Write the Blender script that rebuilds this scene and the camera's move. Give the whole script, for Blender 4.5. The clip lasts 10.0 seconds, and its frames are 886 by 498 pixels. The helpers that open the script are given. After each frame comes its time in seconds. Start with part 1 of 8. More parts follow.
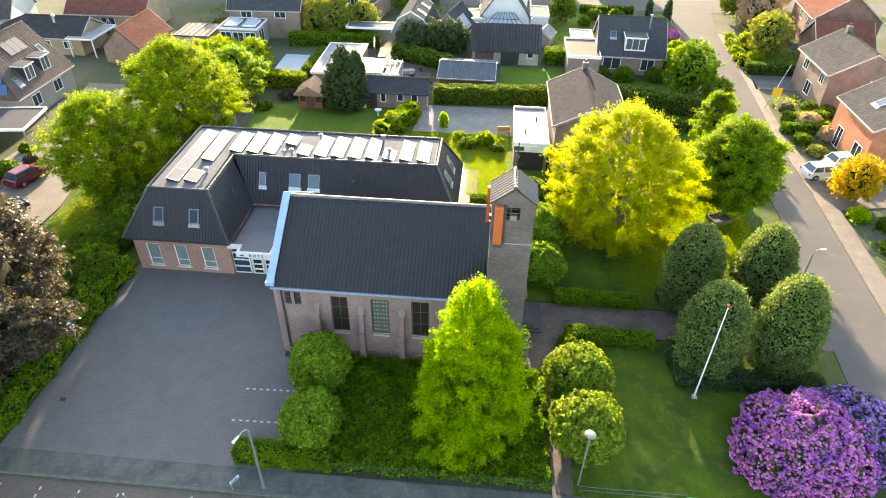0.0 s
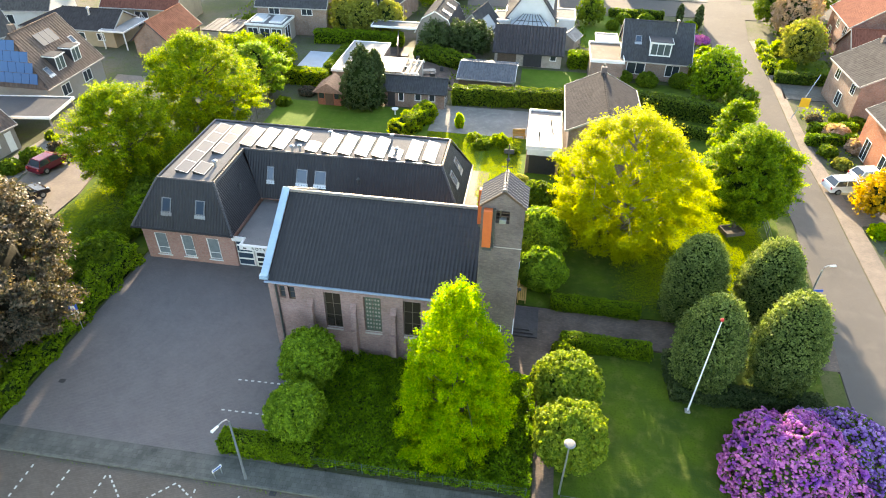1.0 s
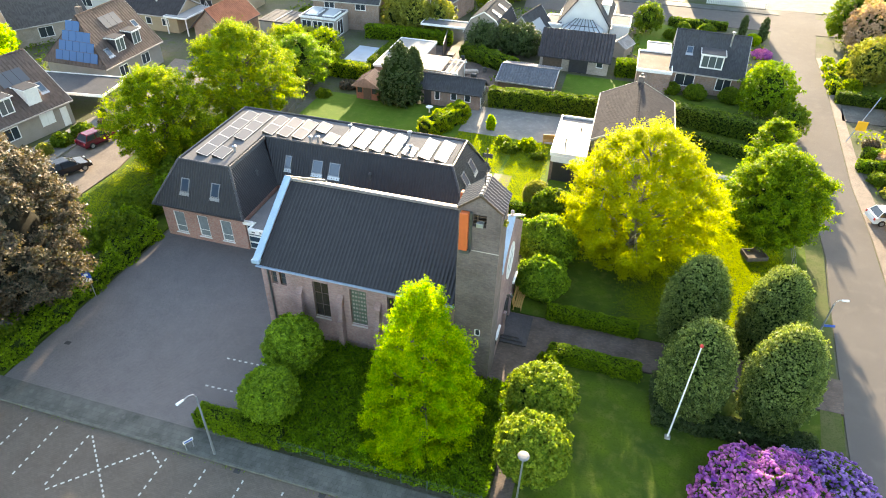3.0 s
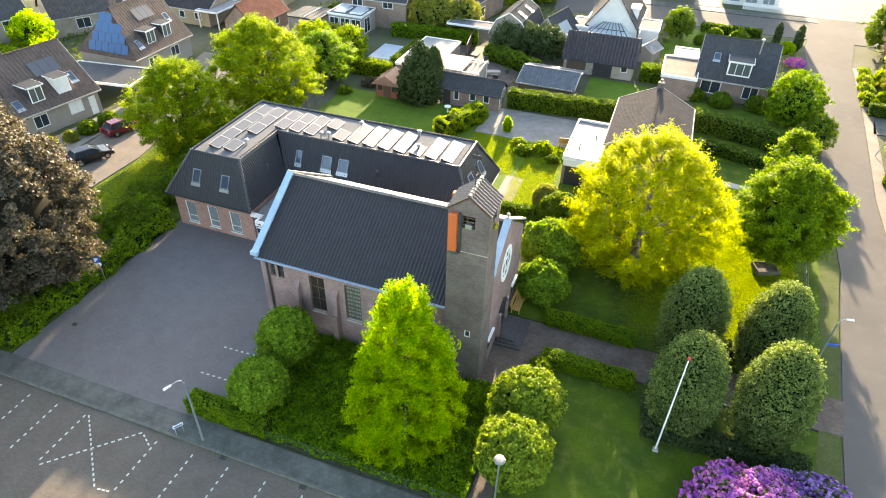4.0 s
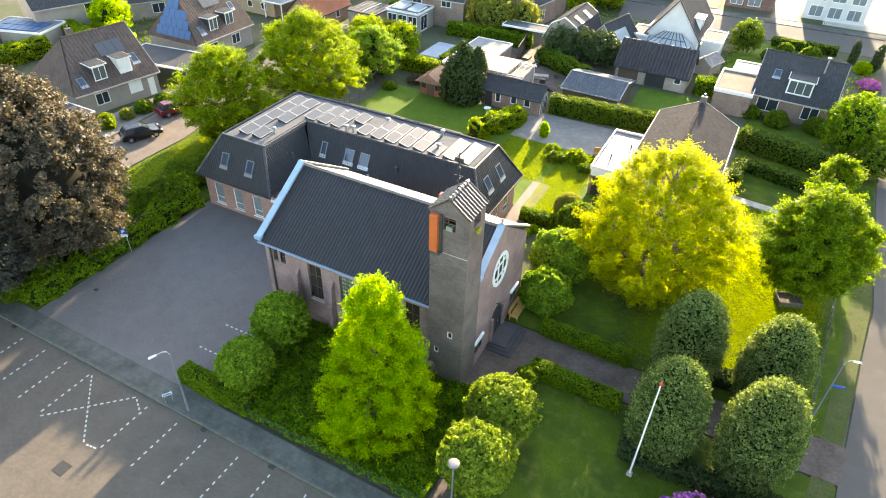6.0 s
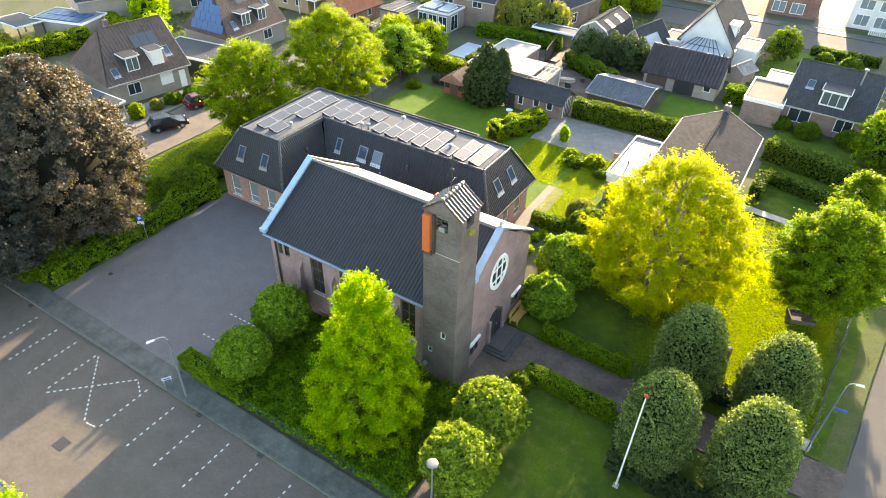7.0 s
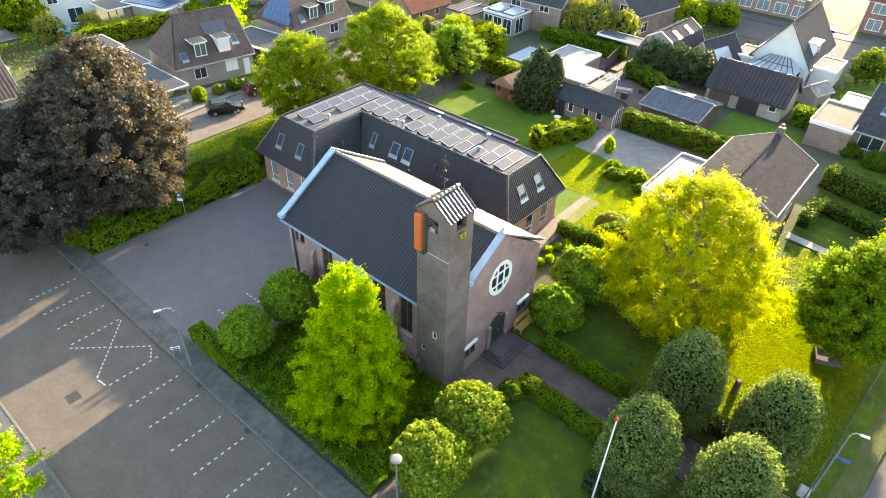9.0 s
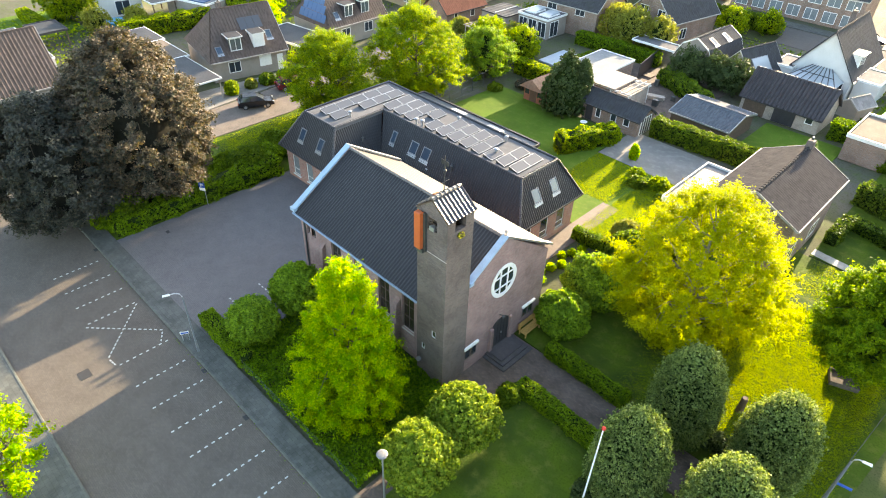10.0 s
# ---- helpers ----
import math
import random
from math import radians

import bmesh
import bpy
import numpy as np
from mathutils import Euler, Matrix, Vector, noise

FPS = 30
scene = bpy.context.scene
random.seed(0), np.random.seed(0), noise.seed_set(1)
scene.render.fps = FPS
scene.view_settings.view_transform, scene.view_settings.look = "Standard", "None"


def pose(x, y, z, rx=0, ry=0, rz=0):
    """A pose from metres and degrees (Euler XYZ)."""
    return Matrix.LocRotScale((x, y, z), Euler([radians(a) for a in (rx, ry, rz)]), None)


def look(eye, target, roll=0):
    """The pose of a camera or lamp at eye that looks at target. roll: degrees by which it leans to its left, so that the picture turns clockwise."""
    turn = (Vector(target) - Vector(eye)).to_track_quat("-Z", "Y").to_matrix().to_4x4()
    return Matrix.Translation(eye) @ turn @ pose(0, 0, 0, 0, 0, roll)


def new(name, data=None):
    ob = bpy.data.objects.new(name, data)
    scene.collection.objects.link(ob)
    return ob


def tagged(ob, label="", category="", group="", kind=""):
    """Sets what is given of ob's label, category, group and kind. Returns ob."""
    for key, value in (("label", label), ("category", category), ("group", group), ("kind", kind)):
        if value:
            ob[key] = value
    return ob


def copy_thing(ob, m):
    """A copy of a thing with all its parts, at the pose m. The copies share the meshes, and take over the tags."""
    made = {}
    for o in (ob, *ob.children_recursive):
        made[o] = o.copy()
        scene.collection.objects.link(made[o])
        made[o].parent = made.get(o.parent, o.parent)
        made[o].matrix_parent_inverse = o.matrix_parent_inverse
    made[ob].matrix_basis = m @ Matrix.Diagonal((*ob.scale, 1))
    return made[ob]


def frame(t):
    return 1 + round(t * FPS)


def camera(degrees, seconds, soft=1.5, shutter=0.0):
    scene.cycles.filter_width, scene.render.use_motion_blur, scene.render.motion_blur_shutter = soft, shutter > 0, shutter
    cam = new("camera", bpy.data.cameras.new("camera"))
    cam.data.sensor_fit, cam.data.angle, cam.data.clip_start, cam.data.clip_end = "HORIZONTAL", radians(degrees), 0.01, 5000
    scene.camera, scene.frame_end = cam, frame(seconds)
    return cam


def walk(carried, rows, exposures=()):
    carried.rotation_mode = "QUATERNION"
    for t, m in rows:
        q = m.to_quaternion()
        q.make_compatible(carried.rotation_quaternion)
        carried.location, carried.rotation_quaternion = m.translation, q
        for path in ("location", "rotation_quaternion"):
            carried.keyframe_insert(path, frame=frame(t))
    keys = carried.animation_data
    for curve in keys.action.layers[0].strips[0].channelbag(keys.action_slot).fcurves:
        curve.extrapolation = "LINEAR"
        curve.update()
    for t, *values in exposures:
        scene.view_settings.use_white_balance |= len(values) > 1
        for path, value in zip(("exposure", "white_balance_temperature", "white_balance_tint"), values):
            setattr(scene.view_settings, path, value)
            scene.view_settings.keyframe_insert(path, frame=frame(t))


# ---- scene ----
cam = camera(70.4, 10.0, soft=1.0)
PATH = [
    (0.0, (13.260, -29.288, 32.017), (10.193, 10.604, 2.031), 1.02),
    (0.5, (14.458, -29.110, 32.018), (10.126, 10.664, 2.031), 1.08),
    (1.0, (15.656, -28.914, 32.028), (10.072, 10.696, 2.030), 1.15),
    (1.5, (16.851, -28.694, 32.047), (10.023, 10.706, 2.030), 1.23),
    (2.0, (18.043, -28.447, 32.075), (9.976, 10.697, 2.032), 1.31),
    (2.5, (19.229, -28.169, 32.113), (9.926, 10.675, 2.036), 1.40),
    (3.0, (20.407, -27.858, 32.158), (9.869, 10.639, 2.043), 1.49),
    (3.5, (21.575, -27.512, 32.211), (9.802, 10.592, 2.053), 1.57),
    (4.0, (22.730, -27.128, 32.272), (9.722, 10.534, 2.067), 1.65),
    (4.5, (23.870, -26.708, 32.338), (9.627, 10.466, 2.085), 1.72),
    (5.0, (24.993, -26.249, 32.409), (9.515, 10.386, 2.106), 1.78),
    (5.5, (26.098, -25.754, 32.484), (9.384, 10.292, 2.130), 1.83),
    (6.0, (27.181, -25.223, 32.560), (9.235, 10.184, 2.158), 1.87),
    (6.5, (28.240, -24.658, 32.636), (9.066, 10.059, 2.187), 1.90),
    (7.0, (29.273, -24.060, 32.710), (8.877, 9.914, 2.218), 1.93),
    (7.5, (30.277, -23.435, 32.780), (8.670, 9.746, 2.249), 1.94),
    (8.0, (31.251, -22.784, 32.843), (8.444, 9.553, 2.279), 1.95),
    (8.5, (32.191, -22.113, 32.897), (8.201, 9.331, 2.306), 1.96),
    (9.0, (33.095, -21.426, 32.938), (7.942, 9.077, 2.329), 1.96),
    (9.5, (33.961, -20.729, 32.965), (7.668, 8.787, 2.347), 1.96),
    (10.0, (34.786, -20.028, 32.973), (7.380, 8.459, 2.357), 1.97),
]
EXPOSURE, KELVIN, TINT = 2.77, 7400, 13
walk_rows = [(t, look(eye, target, roll)) for t, eye, target, roll in PATH]
walk(cam, walk_rows, [(0.0, EXPOSURE, KELVIN, TINT), (10.0, EXPOSURE, KELVIN, TINT)])

# ---- daylight: low evening sun from behind the annex ----
SUN_EL, SUN_AZ = 12.8, -5.7          # degrees; azimuth from +y towards +x
sky_world = bpy.data.worlds.new("sky")
scene.world = sky_world
sky_world.use_nodes = True
wn = sky_world.node_tree
sky = wn.nodes.new("ShaderNodeTexSky")
sky.sky_type = "NISHITA"
sky.sun_disc = False
sky.sun_elevation, sky.sun_rotation = radians(SUN_EL), radians(SUN_AZ)
sky.air_density, sky.dust_density, sky.ozone_density = 1.0, 1.0, 1.0
wn.nodes["Background"].inputs["Strength"].default_value = 0.15
wn.links.new(sky.outputs[0], wn.nodes["Background"].inputs["Color"])
sun_data = bpy.data.lights.new("sun", "SUN")
sun_data.energy, sun_data.angle, sun_data.color = 4.6, radians(0.6), (1.0, 0.86, 0.64)
sun = new("sun", sun_data)
sa, se = radians(SUN_AZ), radians(SUN_EL)
sun_dir = Vector((math.sin(sa) * math.cos(se), math.cos(sa) * math.cos(se), math.sin(se)))
sun.matrix_world = look(sun_dir * 200, (0, 0, 0))

rng = np.random.default_rng(7)


# ---- mesh helpers ----
class Geo:
    """Vertices and faces of one part."""

    def __init__(self):
        self.v, self.f = [], []

    def add(self, verts, faces):
        n = len(self.v)
        self.v += [tuple(p) for p in verts]
        self.f += [tuple(i + n for i in f) for f in faces]
        return self

    def box(self, x0, y0, z0, x1, y1, z1):
        x0, x1 = min(x0, x1), max(x0, x1)
        y0, y1 = min(y0, y1), max(y0, y1)
        z0, z1 = min(z0, z1), max(z0, z1)
        v = [(x0, y0, z0), (x1, y0, z0), (x1, y1, z0), (x0, y1, z0), (x0, y0, z1), (x1, y0, z1), (x1, y1, z1), (x0, y1, z1)]
        return self.add(v, [(0, 3, 2, 1), (4, 5, 6, 7), (0, 1, 5, 4), (1, 2, 6, 5), (2, 3, 7, 6), (3, 0, 4, 7)])

    def chamfer(self, x0, y0, z0, x1, y1, z1, c=0.02):
        """A box with its upper edges cut off."""
        self.box(x0, y0, z0, x1, y1, z1 - c)
        self.f.pop(-5)
        n = len(self.v) - 4
        top = [(x0 + c, y0 + c, z1), (x1 - c, y0 + c, z1), (x1 - c, y1 - c, z1), (x0 + c, y1 - c, z1)]
        m = len(self.v)
        self.v += top
        self.f += [(m, m + 1, m + 2, m + 3)] + [(n + i, n + (i + 1) % 4, m + (i + 1) % 4, m + i) for i in range(4)]
        return self

    def prism(self, poly, z0, z1):
        """A flat outline (anticlockwise from above) between two heights."""
        k = len(poly)
        v = [(x, y, z0) for x, y in poly] + [(x, y, z1) for x, y in poly]
        f = [tuple(range(k - 1, -1, -1)), tuple(range(k, 2 * k))]
        f += [(i, (i + 1) % k, k + (i + 1) % k, k + i) for i in range(k)]
        return self.add(v, f)

    def sweep(self, poly, a, b):
        """An outline of points, moved by the vector from a to b."""
        k = len(poly)
        d = Vector(b) - Vector(a)
        v = [Vector(p) for p in poly] + [Vector(p) + d for p in poly]
        f = [tuple(range(k - 1, -1, -1)), tuple(range(k, 2 * k))]
        f += [(i, (i + 1) % k, k + (i + 1) % k, k + i) for i in range(k)]
        return self.add(v, f)

    def tube(self, points, radii, sides=8):
        """A round bar along a line of points; radii: one number or one each."""
        pts = [Vector(p) for p in points]
        rad = radii if isinstance(radii, (list, tuple)) else [radii] * len(pts)
        rings = []
        for i, p in enumerate(pts):
            d = (pts[min(i + 1, len(pts) - 1)] - pts[max(i - 1, 0)]).normalized()
            s = d.cross(Vector((0, 0, 1)) if abs(d.z) < 0.9 else Vector((1, 0, 0))).normalized()
            u = s.cross(d)
            rings.append([p + rad[i] * (math.cos(a) * s + math.sin(a) * u) for a in (2 * math.pi * k / sides for k in range(sides))])
        v = [q for r in rings for q in r]
        f = [(r * sides + k, r * sides + (k + 1) % sides, (r + 1) * sides + (k + 1) % sides, (r + 1) * sides + k)
             for r in range(len(pts) - 1) for k in range(sides)]
        f += [tuple(range(sides - 1, -1, -1)), tuple((len(pts) - 1) * sides + k for k in range(sides))]
        return self.add(v, f)

    def lathe(self, profile, cx, cy, sides=16):
        """A round body from (radius, height) pairs."""
        n = len(self.v)
        for r, z in profile:
            self.v += [(cx + r * math.cos(2 * math.pi * k / sides), cy + r * math.sin(2 * math.pi * k / sides), z) for k in range(sides)]
        for i in range(len(profile) - 1):
            for k in range(sides):
                a, b = n + i * sides + k, n + i * sides + (k + 1) % sides
                self.f.append((a, b, b + sides, a + sides))
        self.f += [tuple(n + k for k in range(sides - 1, -1, -1)), tuple(n + (len(profile) - 1) * sides + k for k in range(sides))]
        return self


def link(name, verts, faces, mat, smooth=False):
    me = bpy.data.meshes.new(name)
    me.from_pydata([tuple(p) for p in verts], [], faces)
    me.materials.append(mat)
    # texture coordinates in metres, laid on each face along its level line
    nv, nl, np_ = len(me.vertices), len(me.loops), len(me.polygons)
    co, nor = np.empty(nv * 3), np.empty(np_ * 3)
    li, tot = np.empty(nl, int), np.empty(np_, int)
    me.vertices.foreach_get("co", co)
    me.polygons.foreach_get("normal", nor)
    me.loops.foreach_get("vertex_index", li)
    me.polygons.foreach_get("loop_total", tot)
    co, nor = co.reshape(-1, 3), nor.reshape(-1, 3)
    t = np.stack([-nor[:, 1], nor[:, 0], 0 * nor[:, 0]], 1)
    ln = np.linalg.norm(t, axis=1, keepdims=True)
    t = np.where(ln > 0.05, t / np.maximum(ln, 1e-9), np.array([[1.0, 0, 0]]))
    b = np.cross(nor, t)
    owner = np.repeat(np.arange(np_), tot)
    p = co[li]
    uv = np.stack([(p * t[owner]).sum(1), (p * b[owner]).sum(1)], 1)
    layer = me.uv_layers.new(name="metres")
    layer.data.foreach_set("uv", uv.ravel())
    if smooth:
        me.polygons.foreach_set("use_smooth", np.ones(np_, bool))
    me.update()
    return new(name, me)


def thing(name, x=0, y=0, z=0, rz=0, label="", category="", group="", kind=""):
    ob = new(name)
    ob.empty_display_size = 0.3
    ob.matrix_world = pose(x, y, z, 0, 0, rz)
    return tagged(ob, label, category, group, kind)


def part(name, g, mat, parent, label="", smooth=False):
    ob = link(name, g.v, g.f, mat, smooth)
    ob.parent = parent
    return tagged(ob, label)


def whole(name, g, mat, label="", category="", kind="", group="", smooth=False):
    return tagged(link(name, g.v, g.f, mat, smooth), label, category, group, kind)


# ---- materials ----
def nodes_of(name):
    m = bpy.data.materials.new(name)
    m.use_nodes = True
    nt = m.node_tree
    return m, nt, nt.nodes["Principled BSDF"]


def noise_mix(nt, coord, a, b, scale, detail=4.0, lo=0.35, hi=0.65):
    n = nt.nodes.new("ShaderNodeTexNoise")
    n.inputs["Scale"].default_value, n.inputs["Detail"].default_value = scale, detail
    nt.links.new(coord, n.inputs["Vector"])
    r = nt.nodes.new("ShaderNodeMapRange")
    r.inputs["From Min"].default_value, r.inputs["From Max"].default_value = lo, hi
    nt.links.new(n.outputs["Fac"], r.inputs["Value"])
    mx = nt.nodes.new("ShaderNodeMix")
    mx.data_type = "RGBA"
    nt.links.new(r.outputs[0], mx.inputs["Factor"])
    for sock, c in ((mx.inputs["A"], a), (mx.inputs["B"], b)):
        if isinstance(c, tuple):
            sock.default_value = (*c, 1)
        else:
            nt.links.new(c, sock)
    return mx.outputs["Result"], n.outputs["Fac"]


def bump(nt, bsdf, height, strength, distance):
    bn = nt.nodes.new("ShaderNodeBump")
    bn.inputs["Strength"].default_value, bn.inputs["Distance"].default_value = strength, distance
    nt.links.new(height, bn.inputs["Height"])
    nt.links.new(bn.outputs[0], bsdf.inputs["Normal"])


def plain(name, c, rough=0.6, metal=0.0, vary=0.25, scale=3.0, spec=0.5, fine=40.0):
    """A painted, metal or mineral surface with soft stains and a fine grain."""
    m, nt, b = nodes_of(name)
    co = nt.nodes.new("ShaderNodeTexCoord").outputs["Object"]
    d = tuple(x * (1 - vary) for x in c)
    col, _ = noise_mix(nt, co, d, c, scale)
    e, f = noise_mix(nt, co, col, tuple(min(1, x * (1 + vary * 0.5)) for x in c), fine, 2.0, 0.45, 0.75)
    nt.links.new(e, b.inputs["Base Color"])
    b.inputs["Roughness"].default_value, b.inputs["Metallic"].default_value = rough, metal
    b.inputs["Specular IOR Level"].default_value = spec
    bump(nt, b, f, 0.15, 0.01)
    return m


def tiles_of(name, c, rough=0.45, vary=0.2, moss=None, spec=0.5):
    """Roof tiles: every tile row shaded by chance, with lichen patches."""
    m, nt, b = nodes_of(name)
    tc = nt.nodes.new("ShaderNodeTexCoord")
    br = nt.nodes.new("ShaderNodeTexBrick")
    br.offset = 0.0
    br.inputs["Scale"].default_value = 1.0
    br.inputs["Brick Width"].default_value, br.inputs["Row Height"].default_value = 0.3, 0.34
    br.inputs["Mortar Size"].default_value = 0.0
    br.inputs["Color1"].default_value = (*(x * (1 - vary) for x in c), 1)
    br.inputs["Color2"].default_value = (*(x * (1 + vary) for x in c), 1)
    nt.links.new(tc.outputs["UV"], br.inputs["Vector"])
    col, f = noise_mix(nt, tc.outputs["Object"], br.outputs["Color"], moss or tuple(x * 1.35 for x in c), 0.9, 6.0, 0.52, 0.85)
    col2, f2 = noise_mix(nt, tc.outputs["Object"], col, tuple(min(1, x * 1.8) for x in c), 7.0, 4.0, 0.66, 0.85)
    nt.links.new(col2, b.inputs["Base Color"])
    b.inputs["Roughness"].default_value = rough
    b.inputs["Specular IOR Level"].default_value = spec
    bump(nt, b, f2, 0.2, 0.01)
    return m


def bricks_of(name, c1, c2, mortar, width=0.22, height=0.0625, gap=0.011, rough=0.85, stain=0.35):
    m, nt, b = nodes_of(name)
    tc = nt.nodes.new("ShaderNodeTexCoord")
    br = nt.nodes.new("ShaderNodeTexBrick")
    br.inputs["Scale"].default_value = 1.0
    br.inputs["Brick Width"].default_value, br.inputs["Row Height"].default_value = width, height
    br.inputs["Mortar Size"].default_value, br.inputs["Mortar Smooth"].default_value = gap * 0.5, 0.2
    br.inputs["Color1"].default_value, br.inputs["Color2"].default_value, br.inputs["Mortar"].default_value = (*c1, 1), (*c2, 1), (*mortar, 1)
    nt.links.new(tc.outputs["UV"], br.inputs["Vector"])
    dark = nt.nodes.new("ShaderNodeMix")
    dark.data_type, dark.blend_type = "RGBA", "MULTIPLY"
    dark.inputs["Factor"].default_value = 1.0
    st, f = noise_mix(nt, tc.outputs["Object"], (1 - stain, 1 - stain, 1 - stain), (1.0, 1.0, 1.0), 0.7, 6.0, 0.3, 0.65)
    st2, _ = noise_mix(nt, tc.outputs["Object"], st, (1.12, 1.08, 1.04), 5.0, 5.0, 0.5, 0.85)
    nt.links.new(br.outputs["Color"], dark.inputs["A"])
    nt.links.new(st2, dark.inputs["B"])
    nt.links.new(dark.outputs["Result"], b.inputs["Base Color"])
    b.inputs["Roughness"].default_value = rough
    b.inputs["Specular IOR Level"].default_value = 0.3
    inv = nt.nodes.new("ShaderNodeMath")
    inv.operation = "SUBTRACT"
    inv.inputs[0].default_value = 1.0
    nt.links.new(br.outputs["Fac"], inv.inputs[1])
    bump(nt, b, inv.outputs[0], 0.5, 0.006)
    return m


def leaf_of(name, c, back=0.5, vary=0.35, tip=None, rough=0.55, spec=0.1, shade=None):
    """Leaves that let part of the light through; every leaf has its own shade."""
    m, nt, b = nodes_of(name)
    geo = nt.nodes.new("ShaderNodeNewGeometry")
    ramp = nt.nodes.new("ShaderNodeValToRGB")
    e = ramp.color_ramp.elements
    e[0].color, e[1].color = (*(x * (1 - vary) for x in c), 1), (*(tip or tuple(x * (1 + vary) for x in c)), 1)
    nt.links.new(geo.outputs["Random Per Island"], ramp.inputs[0])
    tc = nt.nodes.new("ShaderNodeTexCoord")
    col, _ = noise_mix(nt, tc.outputs["Object"], ramp.outputs[0], shade or tuple(x * 0.72 for x in c), 1.2, 3.0, 0.48, 0.76)
    nt.links.new(col, b.inputs["Base Color"])
    b.inputs["Roughness"].default_value = rough
    b.inputs["Specular IOR Level"].default_value = spec
    tr = nt.nodes.new("ShaderNodeBsdfTranslucent")
    bright = nt.nodes.new("ShaderNodeMix")
    bright.data_type, bright.blend_type = "RGBA", "MULTIPLY"
    bright.inputs["Factor"].default_value = 1.0
    bright.inputs["B"].default_value = (1.6, 1.5, 0.4, 1)
    nt.links.new(col, bright.inputs["A"])
    nt.links.new(bright.outputs["Result"], tr.inputs["Color"])
    mx = nt.nodes.new("ShaderNodeMixShader")
    mx.inputs[0].default_value = back
    nt.links.new(b.outputs[0], mx.inputs[1])
    nt.links.new(tr.outputs[0], mx.inputs[2])
    nt.links.new(mx.outputs[0], nt.nodes["Material Output"].inputs["Surface"])
    return m


def glass_of(name, tint=(0.03, 0.04, 0.05), rough=0.05, spec=0.8):
    m, nt, b = nodes_of(name)
    b.inputs["Base Color"].default_value = (*tint, 1)
    b.inputs["Roughness"].default_value = rough
    b.inputs["Specular IOR Level"].default_value = spec
    n = nt.nodes.new("ShaderNodeTexNoise")
    n.inputs["Scale"].default_value = 0.8
    bump(nt, b, n.outputs["Fac"], 0.03, 0.05)
    return m


def ground_of(name, c1, c2, c3, big=0.12, small=2.2, fine=22.0, rough=0.9, strength=0.4):
    """Lawn, soil or gravel: patches, tufts and grain."""
    m, nt, b = nodes_of(name)
    co = nt.nodes.new("ShaderNodeTexCoord").outputs["Object"]
    a, _ = noise_mix(nt, co, c1, c2, big, 5.0, 0.35, 0.65)
    d, f1 = noise_mix(nt, co, a, c3, small, 5.0, 0.5, 0.85)
    e, f2 = noise_mix(nt, co, d, tuple(x * 0.6 for x in c1), fine, 3.0, 0.5, 0.8)
    nt.links.new(e, b.inputs["Base Color"])
    b.inputs["Roughness"].default_value = rough
    b.inputs["Specular IOR Level"].default_value = 0.08 if rough > 0.85 else 0.2
    bump(nt, b, f2, strength, 0.04)
    return m


